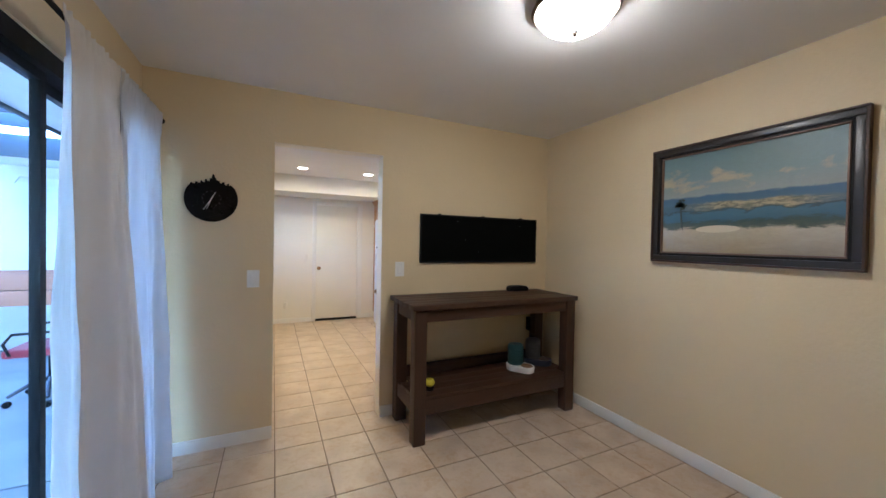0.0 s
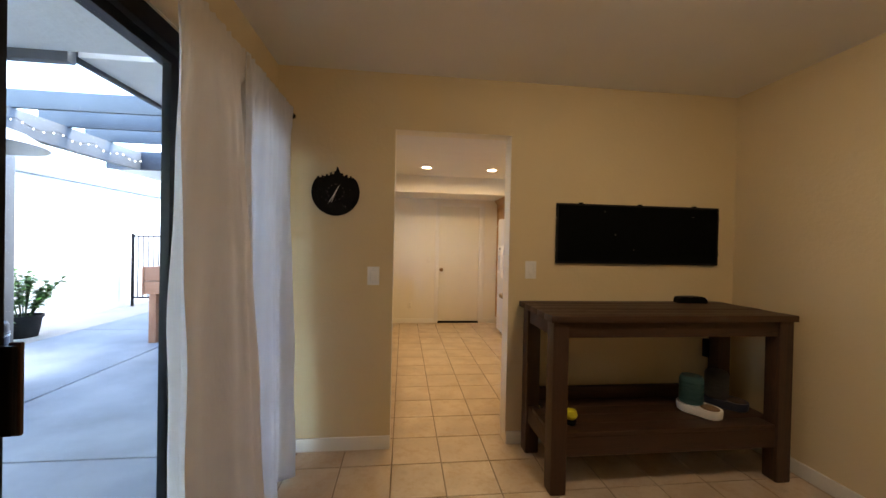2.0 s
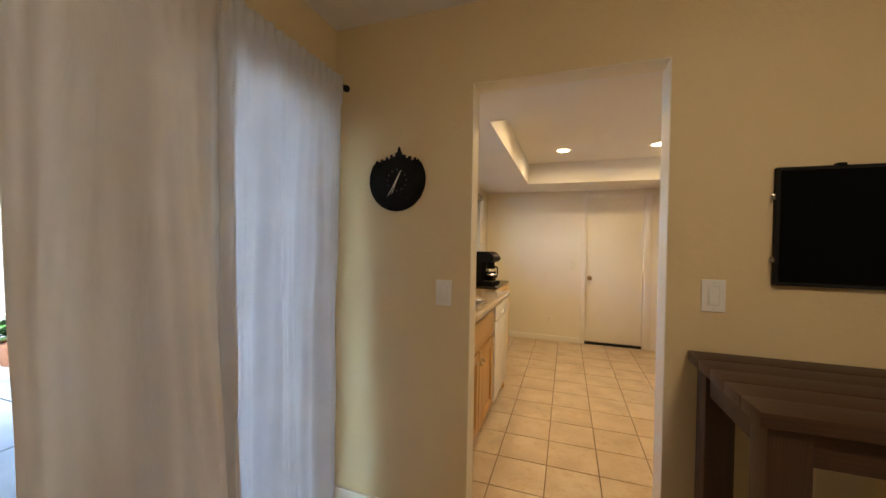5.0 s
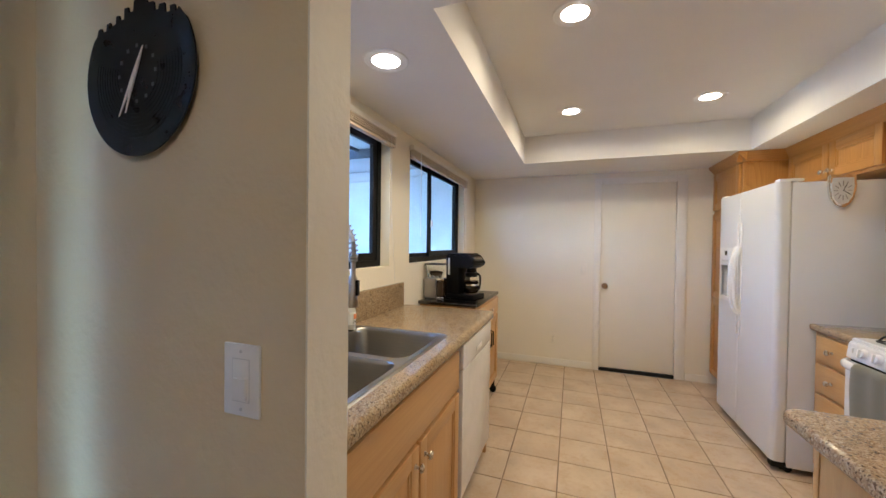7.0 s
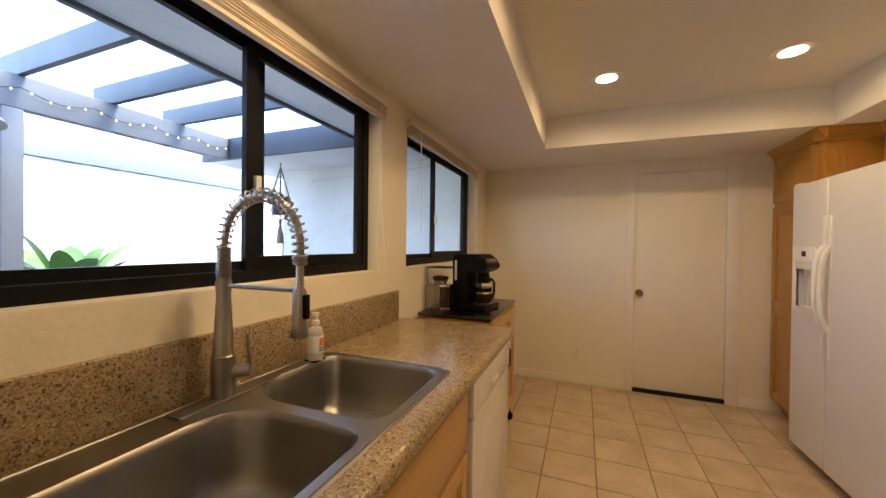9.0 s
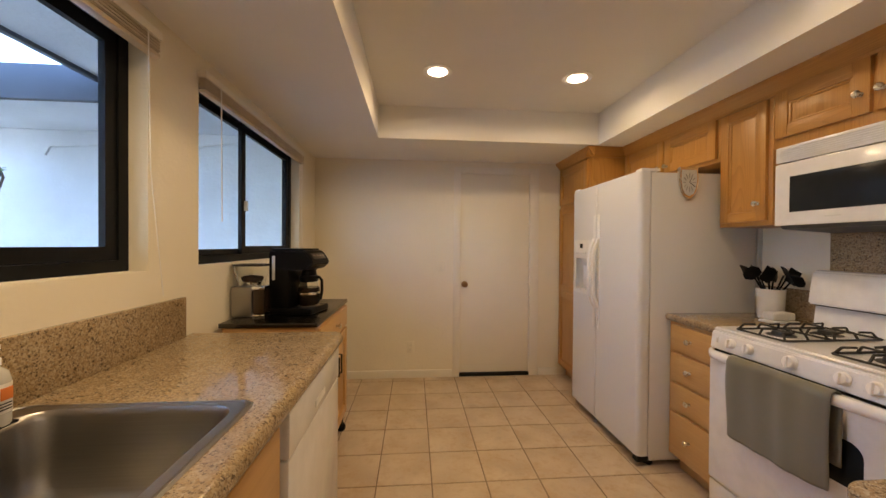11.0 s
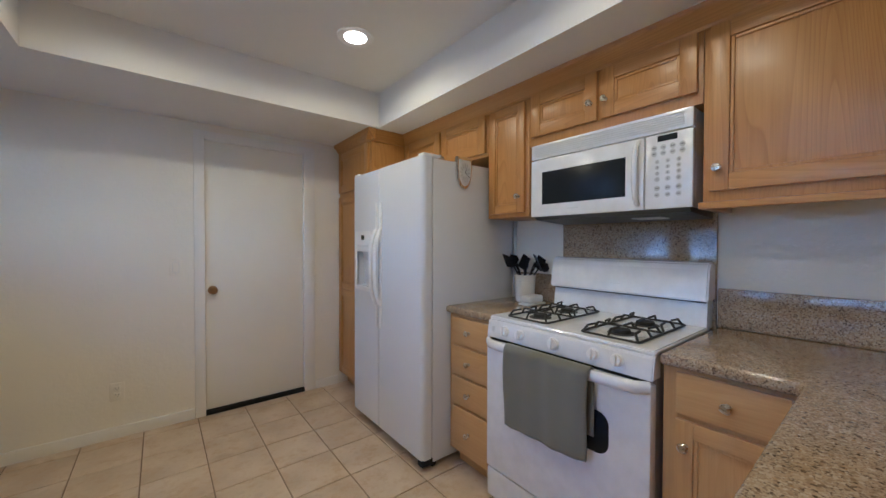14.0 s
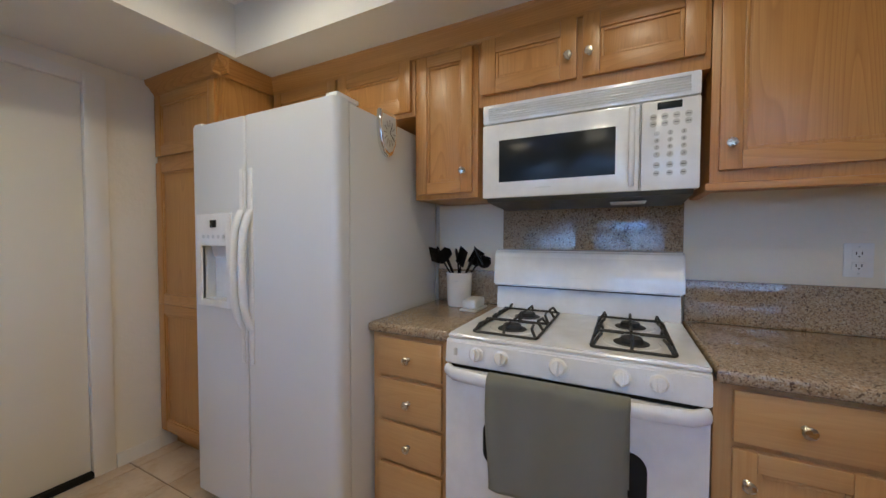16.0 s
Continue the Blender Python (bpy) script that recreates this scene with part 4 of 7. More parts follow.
bm = bmesh.new()
lathe(bm, [(0.055, 0.170), (0.060, 0.176), (0.062, 0.200), (0.05, 0.207), (0, 0.207)], (CMX + 0.070, CMY, Z), seg=28)
part("lid", bm, M_BLACK, cf)
bm = bmesh.new()
lathe(bm, [(0.0735, 0.100), (0.0755, 0.103), (0.0755, 0.112), (0.0725, 0.115)], (CMX + 0.070, CMY, Z), seg=28)
part("band", bm, M_CHROME, cf, "thin steel band")
bm = bmesh.new()
tube(bm, [(CMX + 0.118, CMY, Z + 0.192), (CMX + 0.146, CMY, Z + 0.196), (CMX + 0.166, CMY, Z + 0.178), (CMX + 0.168, CMY, Z + 0.12), (CMX + 0.158, CMY, Z + 0.075), (CMX + 0.140, CMY, Z + 0.098)], 0.0095, 10)
part("handle", bm, M_BLACK, cf)
cm.matrix_basis = pose(-0.432, 6.185, 0.918, 0, 0, -12) @ Matrix.Diagonal((0.79, 1, 1, 1))

gr = thing("coffee_grinder", "steel coffee grinder with clear bean hopper", "coffee grinder", (-0.638, 6.075, 0.918))
GRX, GRY = -0.652, 6.075
bx("housing", (GRX - 0.075, GRY - 0.058, Z), (GRX + 0.030, GRY + 0.075, Z + 0.158), M_STEEL, gr, 0.010, "brushed steel housing", 3)
bx("grounds_bin", (GRX + 0.031, GRY - 0.052, Z + 0.014), (GRX + 0.088, GRY + 0.07, Z + 0.142), plastic("smoked_plastic", (0.035, 0.022, 0.014), 0.10), gr, 0.010, "smoked brown grounds bin", 3)
bx("bin_lip", (GRX + 0.0305, GRY - 0.056, Z + 0.1425), (GRX + 0.095, GRY + 0.074, Z + 0.160), M_CHROME, gr, 0.006)
bx("foot_plate", (GRX + 0.0305, GRY - 0.056, Z), (GRX + 0.093, GRY + 0.074, Z + 0.013), M_CHROME, gr, 0.004)
bm = bmesh.new()
lower = [bm.verts.new((GRX + px, GRY + 0.008 + py, Z + 0.161)) for px, py in rrect(-0.048, 0.058, -0.045, 0.045, 0.02, 4)]
upper = [bm.verts.new((GRX + px, GRY + 0.008 + py, Z + 0.262)) for px, py in rrect(-0.074, 0.084, -0.064, 0.064, 0.025, 4)]
for i in range(len(lower)):
    j = (i + 1) % len(lower)
    bm.faces.new((lower[i], lower[j], upper[j], upper[i]))
hp = part("hopper", bm, M_CGLASS, gr, "clear tapered hopper", 50)
bm = bmesh.new()
lathe(bm, [(0.040, 0.1615), (0.043, 0.178), (0.0, 0.180)], (GRX + 0.006, GRY + 0.008, Z), seg=24)
part("hopper_ring", bm, M_CHROME, hp)
bm = bmesh.new()
lathe(bm, [(0.044, 0.181), (0.053, 0.200), (0.046, 0.208), (0, 0.216)], (GRX + 0.006, GRY + 0.008, Z), seg=24)
part("beans", bm, M_SOIL, hp, "dark roasted beans")
bm = bmesh.new()
prism(bm, [(GRX + px, GRY + 0.008 + py) for px, py in rrect(-0.077, 0.087, -0.067, 0.067, 0.027, 4)], Z + 0.2625, Z + 0.272)
part("hopper_lid", bm, plastic("smoked_lid", (0.03, 0.03, 0.032), 0.2), hp)


# ---------------------------------------------------------------- range side: base cabinets and worktops
BF = 1.712
dc = thing("drawer_cabinet", "honey wood cabinet with four drawers", "cabinet", (2.0, 5.91, 0))
bx("body", (BF + 0.02, 5.745, 0.10), (WR_K - 0.005, 6.078, 0.870), WOODS[2], dc, 0.002)
bx("face_frame", (BF - 0.001, 5.742, 0.10), (BF + 0.0195, 6.080, 0.8705), WOODS[2], dc, 0.002)
bx("toe_kick", (BF + 0.07, 5.745, 0), (WR_K - 0.02, 6.078, 0.10), M_MAPLE[1], dc, 0.002)
for v0, v1 in ((0.712, 0.856), (0.54, 0.695), (0.375, 0.525), (0.115, 0.358)):
    drawer(dc, "-x", BF, 5.768, 6.045, v0, v1)

rc = thing("corner_cabinet", "honey wood base cabinet with drawer and door", "cabinet", (2.0, 4.79, 0))
bx("body", (BF + 0.02, 4.60, 0.10), (WR_K - 0.005, 4.972, 0.870), WOODS[2], rc, 0.002)
bx("face_frame", (BF - 0.001, 4.622, 0.10), (BF + 0.0195, 4.975, 0.8705), WOODS[2], rc, 0.002)
bx("toe_kick", (BF + 0.07, 4.60, 0), (WR_K - 0.02, 4.972, 0.10), M_MAPLE[1], rc, 0.002)
drawer(rc, "-x", BF, 4.665, 4.935, 0.725, 0.858)
panel_door(rc, "-x", BF, 4.665, 4.935, 0.115, 0.708, (4.906, 0.63), 0.05)

pn = thing("peninsula_cabinet", "honey wood peninsula base with panelled doors", "cabinet", (1.5, 4.3, 0))
PF = 4.598
bx("body", (0.975, 3.985, 0.10), (WR_K - 0.005, PF - 0.02, 0.870), WOODS[2], pn, 0.003)
bx("face_frame", (0.973, PF - 0.0195, 0.10), (BF - 0.003, PF + 0.001, 0.8705), WOODS[2], pn, 0.002)
bx("toe_kick", (0.99, 3.985, 0), (WR_K - 0.02, PF - 0.07, 0.10), M_MAPLE[1], pn, 0.002)
panel_door(pn, "y", PF, 1.345, 1.675, 0.115, 0.845, (1.645, 0.66))
panel_door(pn, "y", PF, 1.0, 1.33, 0.115, 0.845, (1.03, 0.66))

worktop("small_worktop", [(1.685, 5.738), (WR_K - 0.002, 5.738), (WR_K - 0.002, 6.088), (1.685, 6.088)], "speckled brown granite worktop beside the fridge")
worktop("peninsula_worktop", arc(0.955, 4.605, 0.04, 90, 180) + [(0.915, 3.975), (WR_K - 0.002, 3.975), (WR_K - 0.002, 4.974), (1.68, 4.974)] + arc(1.665, 4.66, 0.015, 0, -90, 4), "speckled brown granite L-shaped peninsula worktop")
bm = bmesh.new()
rounded(bm, (WR_K - 0.02, 3.978, 0.9125), (WR_K, 4.972, 1.076), 0.004)
solid("range_side_backsplash", bm, M_GRANITE, "low speckled granite backsplash strip", "backsplash")
bm = bmesh.new()
rounded(bm, (WR_K - 0.016, 4.978, 0.86), (WR_K, 5.722, 1.40), 0.003)
solid("cooker_splashback", bm, M_GRANITE, "polished granite panel behind the range", "backsplash")
bm = bmesh.new()
rounded(bm, (WR_K - 0.02, 5.728, 0.9125), (WR_K, 6.08, 1.076), 0.004)
solid("corner_backsplash", bm, M_GRANITE, "low speckled granite backsplash strip", "backsplash")


ctr = thing("corner_trim", "thin grey metal corner trim beside the fridge", "trim", (2.27, 6.085, 0.92))
bx("strip", (WR_K - 0.03, 6.082, 0.913), (WR_K - 0.001, 6.09, 1.41), M_BISQUE, ctr, 0.002)


def wall_plate(name, face, plane, u, v, kind, label, category, w=0.072, h=0.116, mat=None):
    mat = mat or M_WHITE
    t = thing(name, label, category, fpoint(face, plane, u, v, 0), "wall plates" if kind != "outlet" else "wall outlets")
    bm = bmesh.new()
    fbox(bm, face, plane, u - w / 2, u + w / 2, v - h / 2, v + h / 2, 0, 0.006, 0.003)
    p = part("cover", bm, mat, t)
    if kind == "rocker":
        bm = bmesh.new()
        fbox(bm, face, plane, u - 0.0185, u + 0.0185, v - 0.0355, v + 0.0355, 0.004, 0.0064, 0.0005)
        part("gap", bm, M_BISQUE, p)
        bm = bmesh.new()
        fbox(bm, face, plane, u - 0.017, u + 0.017, v - 0.034, v + 0.034, 0.004, 0.0075, 0.002)
        fbox(bm, face, plane, u - 0.0145, u + 0.0145, v - 0.031, v + 0.004, 0.006, 0.0105, 0.002)
        part("rocker", bm, mat, t)
    else:
        for s in (-1, 1):
            bm = bmesh.new()
            fbox(bm, face, plane, u - 0.017, u + 0.017, v + s * 0.021 - 0.014, v + s * 0.021 + 0.014, 0.004, 0.008, 0.004)
            sock = part("socket", bm, mat, t)
            bm = bmesh.new()
            for d in (-0.007, 0.007):
                fbox(bm, face, plane, u + d - 0.0012, u + d + 0.0012, v + s * 0.021 - 0.002, v + s * 0.021 + 0.008, 0.006, 0.0085, 0.0003)
            fbox(bm, face, plane, u - 0.0025, u + 0.0025, v + s * 0.021 - 0.010, v + s * 0.021 - 0.006, 0.006, 0.0085, 0.0008)
            part("slots", bm, M_BLACK_M, sock)
    for s in (-1, 1):
        bm = bmesh.new()
        lathe(bm, [(0.003, 0), (0.003, 0.001), (0, 0.0014)], fpoint(face, plane, u, v + s * (h / 2 - 0.012), 0.006), face, 8)
        part("screw", bm, M_BISQUE, p)


wall_plate("outlet", "-x", WR_K, 4.478, 1.168, "outlet", "white double wall outlet above the backsplash", "outlet", 0.074, 0.116)
wall_plate("light_switch", "-y", Y_FAR, 0.495, 1.09, "rocker", "cream painted light switch plate", "light switch", mat=M_WALL_K)
wall_plate("outlet", "-y", Y_FAR, 0.186, 0.30, "outlet", "cream painted low wall outlet", "outlet", mat=M_WALL_K)

# ---------------------------------------------------------------- range
rg = thing("gas_range", "white freestanding gas range with four burners", "stove", (1.95, 5.358, 0))
RY0, RY1, RX = 4.984, 5.732, 1.665
M_SIDE = plastic("grey_range_side", (0.20, 0.17, 0.15), 0.4)
bx("side_body", (RX + 0.02, RY0 + 0.003, 0.03), (2.262, RY1 - 0.003, 0.895), M_SIDE, rg, 0.003, "brownish grey side body")
for y in (RY0 + 0.05, RY1 - 0.05):
    for x in (RX + 0.06, 2.2):
        bm = bmesh.new()
        lathe(bm, [(0.018, 0), (0.018, 0.03)], (x, y, 0), seg=12)
        part("foot", bm, M_BLACK_M, rg)
bx("storage_drawer", (RX - 0.012, RY0 + 0.004, 0.045), (RX + 0.03, RY1 - 0.004, 0.182), M_ENAMEL, rg, 0.008)
od = bx("oven_door", (RX - 0.018, RY0 + 0.004, 0.190), (RX + 0.03, RY1 - 0.004, 0.802), M_ENAMEL, rg, 0.010)
bm = bmesh.new()
prism(bm, rrect(5.125, 5.59, 0.505, 0.66, 0.045), RX - 0.0195, RX - 0.015, "x")
part("oven_window", bm, M_DGLASS, od, "dark rounded oven window")
bm = bmesh.new()
pts = [(RX - 0.012, RY1 - 0.012, 0.795)] + [(RX - 0.02 - 0.042 * math.sin(math.pi * min(1, max(0, k / 24)) ) ** 0.28, RY1 - 0.02 - (RY1 - RY0 - 0.04) * k / 24, 0.795) for k in range(1, 24)] + [(RX - 0.012, RY0 + 0.012, 0.795)]
tube(bm, pts, 0.0145, 12)
bmesh.ops.scale(bm, vec=(1, 1, 1.45), space=Matrix.Translation((0, 0, -0.795)), verts=list(bm.verts))
part("door_handle", bm, M_ENAMEL, od, "white bowed bar handle")
bm = bmesh.new()
box(bm, (RX - 0.004, RY0 + 0.02, 0.803), (RX + 0.03, RY1 - 0.02, 0.815))
part("vent_slot", bm, M_BLACK_M, rg, smooth=0)
bm = bmesh.new()
prism(bm, [(RX - 0.014, 0.816), (RX + 0.05, 0.816), (RX + 0.05, 0.900), (RX + 0.006, 0.900), (RX - 0.004, 0.892)], RY0 + 0.001, RY1 - 0.001, "y")
bmesh.ops.bevel(bm, geom=list(bm.edges), offset=0.004, segments=2, affect="EDGES")
cp = part("control_panel", bm, M_ENAMEL, rg)
for y in (5.618, 5.533, 5.36, 5.19, 5.102):
    bm = bmesh.new()
    r = 0.0265 if y == 5.36 else 0.0235
    lathe(bm, [(r, 0), (r, 0.003), (r * 0.86, 0.005), (r * 0.8, 0.016), (r * 0.7, 0.018), (0, 0.0185)], (0, 0, 0), "-x", 24)
    rounded(bm, (-0.027, -0.0045, -r * 0.82), (-0.014, 0.0045, r * 0.82), 0.003)
    k = part("control_knob", bm, M_WHITE, rg, "white turning knob")
    k.matrix_parent_inverse = Matrix.Translation(-Vector((1.95, 5.358, 0))) @ pose(RX - 0.0095, y, 0.858, 0, 8, 0)
    bm = bmesh.new()
    for j in range(9):
        a = radians(210 - 30 * j)
        c = Vector((RX - 0.0135 + 0.1 * 0.034 * math.sin(a), y - 0.034 * math.cos(a), 0.858 + 0.034 * math.sin(a)))
        box(bm, c - Vector((0.0006, 0.001, 0.002)), c + Vector((0.0006, 0.001, 0.002)))
    part("dial_mark", bm, M_BISQUE, cp, smooth=0)
bx("indicator_switch", (RX - 0.0125, 5.688, 0.845), (RX - 0.006, 5.700, 0.87), M_BISQUE, cp, 0.002)
bm = bmesh.new()
outline = rrect(RX + 0.004, 2.215, RY0 + 0.0, RY1 - 0.0, 0.012)
prism(bm, outline, 0.896, 0.914)
bmesh.ops.bevel(bm, geom=[e for e in bm.edges if abs(e.verts[0].co.z - e.verts[1].co.z) < 1e-6], offset=0.006, segments=3, affect="EDGES")
ct = part("cooktop", bm, M_ENAMEL, rg)
bg = bmesh.new()
prism(bg, [(2.195, 0.905), (2.272, 0.905), (2.272, 1.02), (2.208, 1.02), (2.200, 0.96)], RY0 + 0.006, RY1 - 0.006, "y")
part("backguard_base", bg, M_ENAMEL, rg)
bg = bmesh.new()
prism(bg, [(2.170, 1.022), (2.272, 1.022), (2.272, 1.165), (2.262, 1.184), (2.225, 1.190), (2.200, 1.182), (2.186, 1.155)], RY0 - 0.004, RY1 + 0.004, "y")
bmesh.ops.bevel(bg, geom=list(bg.edges), offset=0.007, segments=3, affect="EDGES")
bk = part("backguard", bg, M_ENAMEL, rg, "white rounded backguard")
# black strip standing in for the shade under the backguard's overhang
bx("shadow_slot", (2.196, RY0 + 0.01, 1.0145), (2.2075, RY1 - 0.01, 1.0215), M_BLACK_M, bk, 0.001)
bx("maker_mark", (2.1755, 5.34, 1.065), (2.180, 5.39, 1.070), M_BISQUE, bk, 0.0005)


def grate(y0, y1):
    x0, x1, z = 1.712, 2.165, 0.944
    ym = (y0 + y1) / 2
    bm = bmesh.new()

    def bar(p, q, r=0.0048):
        tube(bm, [p, q], r, 6)
    fr = rrect(x0, x1, y0, y1, 0.015, 3)
    tube(bm, [(x, y, 0.919) for x, y in fr], 0.0045, 6, True)
    for cx in (1.82, 2.045):
        for dx, dy in ((1, 0), (-1, 0), (0, 1), (0, -1)):
            far = Vector((cx + dx * 0.105, ym + dy * (y1 - y0) / 2, 0.919))
            kn = Vector((cx + dx * 0.088, ym + dy * ((y1 - y0) / 2 - 0.016), z))
            tip = Vector((cx + dx * 0.022, ym + dy * 0.022, z - 0.001))
            bar(far, kn)
            bar(kn, tip)
        for dx, dy in ((1, 1), (-1, 1), (1, -1), (-1, -1)):
            far = Vector((cx + dx * 0.10, ym + dy * ((y1 - y0) / 2 - 0.006), 0.919))
            kn = Vector((cx + dx * 0.088, ym + dy * ((y1 - y0) / 2 - 0.02), z))
            bar(far, kn)
            bar(kn, kn + Vector((-dx * 0.05, -dy * 0.006, 0.0)))
    bar((1.9325, y0, 0.919), (1.9325, y1, 0.919))
    g = part("grate", bm, M_IRON, rg, "black cast iron grate")
    for cx in (1.82, 2.045):
        bm = bmesh.new()
        lathe(bm, [(0.052, 0.9142), (0.050, 0.917), (0.034, 0.918), (0.032, 0.928), (0.030, 0.932), (0, 0.933)], (cx, ym, 0), seg=24)
        part("burner", bm, M_IRON, rg, "black burner cap")
        bm = bmesh.new()
        lathe(bm, [(0.082, 0.9141), (0.078, 0.9165), (0.053, 0.9148)], (cx, ym, 0), seg=28)
        part("burner_bowl", bm, M_ENAMEL, rg)


grate(5.435, 5.655)
grate(5.055, 5.275)

# towel over the oven handle
bm = bmesh.new()
nu, nv = 36, 40
rows = []
for j in range(nv + 1):
    s = j / nv
    row = []
    for i in range(nu + 1):
        u = i / nu
        y = 5.556 - 0.388 * u
        wav = 0.006 * math.sin(9 * u + 1.0) * min(1, s * 2) + 0.003 * math.sin(23 * u)
        if s < 0.2:
            f = s / 0.2
            x, z = RX - 0.040, 0.57 + f * 0.235
        elif s < 0.3:
            a = math.pi * (s - 0.2) / 0.1
            x, z = RX - 0.0645 + 0.0245 * math.cos(a), 0.805 + 0.0245 * math.sin(a)
        else:
            f = (s - 0.3) / 0.7
            x, z = RX - 0.089 - wav, 0.805 - f * (0.316 + 0.012 * math.sin(3 * u + 0.4))
            y += 0.008 * f * (1 - 2 * u) * -1 + 0.004 * math.sin(5 * f)
        row.append(bm.verts.new((x, y, z)))
    rows.append(row)
for a, b in zip(rows, rows[1:]):
    for i in range(nu):
        bm.faces.new((a[i], a[i + 1], b[i + 1], b[i]))
tw = solid("dish_towel", bm, M_TOWEL, "grey-green dish towel folded over the oven handle", "towel", smooth=80)
so = tw.modifiers.new("cloth", "SOLIDIFY")
so.thickness = 0.004

# crock of utensils and butter dish
ck = thing("utensil_crock", "cream ceramic crock filled with black cooking utensils", "utensil holder", (2.155, 5.905, 0.912))
KX, KY = 2.155, 5.905
bm = bmesh.new()
lathe(bm, [(0.052, 0), (0.056, 0.004), (0.058, 0.03), (0.063, 0.155), (0.066, 0.160), (0.062, 0.163), (0.056, 0.158), (0.05, 0.02), (0, 0.018)], (KX, KY, 0.912), seg=32)
cr = part("crock", bm, plastic("cream_glaze", (0.74, 0.71, 0.64), 0.2, 0.0, 0.3), ck)
for k in range(6):
    bx("print_line", (KX - 0.0655, KY - 0.02 + k * 0.007, 1.035), (KX - 0.0605, KY - 0.0155 + k * 0.007, 1.0385), M_BISQUE, cr, 0.0004)
rnd = random.Random(5)
for k in range(8):
    a = 2 * math.pi * k / 8 + 0.3
    lean = Vector((0.05 * math.cos(a), 0.10 * math.sin(a), 0))
    foot = Vector((KX, KY, 0.96)) - lean * 0.25
    tip = Vector((KX, KY, 1.125 + rnd.uniform(0, 0.03))) + lean
    bm = bmesh.new()
    tube(bm, [foot, foot.lerp(tip, 0.5), tip], 0.0045, 8)
    if k % 3 == 0:
        one = bmesh.new()
        lathe(one, [(0, -0.045), (0.026, -0.03), (0.035, 0.0), (0.029, 0.036), (0, 0.048)], (0, 0, 0), "z", 14, 1.0, 0.28)
        merge(bm, one, Matrix.Translation(tip + lean * 0.25) @ pose(0, 0, 0, -45 * math.sin(a), 40 * math.cos(a), math.degrees(a)))
    else:
        one = bmesh.new()
        rounded(one, (-0.029, -0.003, -0.035), (0.029, 0.003, 0.05), 0.0028)
        merge(bm, one, Matrix.Translation(tip + lean * 0.3) @ pose(0, 0, 0, -30 * math.sin(a), 35 * math.cos(a), 40 * k))
    part("utensil", bm, M_BLACK, ck)
bt = thing("butter_dish", "grey covered butter dish on the worktop", "butter dish", (2.09, 5.80, 0.912))
bx("plate", (2.02, 5.765, 0.9125), (2.17, 5.845, 0.924), M_BISQUE, bt, 0.005)
bx("cover", (2.032, 5.772, 0.924), (2.158, 5.838, 0.965), M_BISQUE, bt, 0.014, "", 4)

# ---------------------------------------------------------------- wall cabinets, microwave, pantry
UF = 1.982
WOODS = M_OAK
H_CAB = 2.052


def wall_cabinet(y0, y1, z0, doors, label, face=UF, knobs=()):
    c = thing("wall_cabinet", label, "cabinet", (face + 0.1, (y0 + y1) / 2, z0), "upper kitchen cabinets")
    bx("carcass", (face + 0.0195, y0 + 0.001, z0), (WR_K - 0.003, y1 - 0.001, 2.12), M_OAK[1], c, 0.002)
    bx("face_frame", (face - 0.0005, y0 + 0.0005, z0 + 0.0005), (face + 0.019, y1 - 0.0005, 2.12), M_OAK[2], c, 0.002)
    for d, kn in zip(doors, knobs):
        panel_door(c, "-x", face, *d, kn, 0.05 if d[1] - d[0] < 0.3 else 0.058)
    return c


wall_cabinet(5.742, 6.048, 1.412, [(5.765, 6.03, 1.435, 2.04)], "narrow honey wood wall cabinet beside the microwave", knobs=[(5.80, 1.524)])
wall_cabinet(4.952, 5.740, 1.782, [(5.355, 5.722, 1.826, 2.045), (4.968, 5.335, 1.826, 2.045)], "honey wood wall cabinet over the microwave", knobs=[(5.383, 1.905), (5.312, 1.905)])
wall_cabinet(3.976, 4.950, 1.418, [(4.378, 4.928, 1.455, 2.045), (3.995, 4.365, 1.455, 2.045)], "large honey wood wall cabinet with panelled doors", knobs=[(4.90, 1.534), (4.36, 1.534)])
wall_cabinet(6.05, 6.992, 1.795, [(6.515, 6.975, 1.815, 2.045), (6.068, 6.50, 1.815, 2.045)], "honey wood cabinet over the fridge", knobs=[(6.545, 1.86), (6.47, 1.86)])
lr = thing("light_rail", "honey wood moulding under the wall cabinet", "trim", (2.0, 4.46, 1.40))
bx("strip", (UF - 0.012, 3.978, 1.392), (UF + 0.012, 4.962, 1.4175), M_OAK[1], lr, 0.006)
bx("return", (UF + 0.0125, 4.93, 1.392), (WR_K - 0.003, 4.962, 1.4175), M_OAK[0], lr, 0.006)

PX = 1.683
pt = thing("pantry_cabinet", "tall honey wood pantry cabinet beside the fridge", "cabinet", (1.98, 7.3, 0))
bx("carcass", (PX + 0.0195, 6.998, 0.10), (WR_K - 0.004, Y_FAR - 0.004, 2.12), M_OAK[2], pt, 0.002)
bx("face_frame", (PX, 6.996, 0.10), (PX + 0.019, Y_FAR - 0.004, 2.12), M_OAK[2], pt, 0.002)
bx("toe_kick", (PX + 0.07, 7.0, 0), (WR_K - 0.02, Y_FAR - 0.004, 0.10), M_OAK[1], pt, 0.002)
panel_door(pt, "-x", PX, 7.03, Y_FAR - 0.02, 1.70, 2.04, (7.06, 1.76))
panel_door(pt, "-x", PX, 7.03, Y_FAR - 0.02, 0.86, 1.665, (7.06, 1.1))
panel_door(pt, "-x", PX, 7.03, Y_FAR - 0.02, 0.12, 0.858)

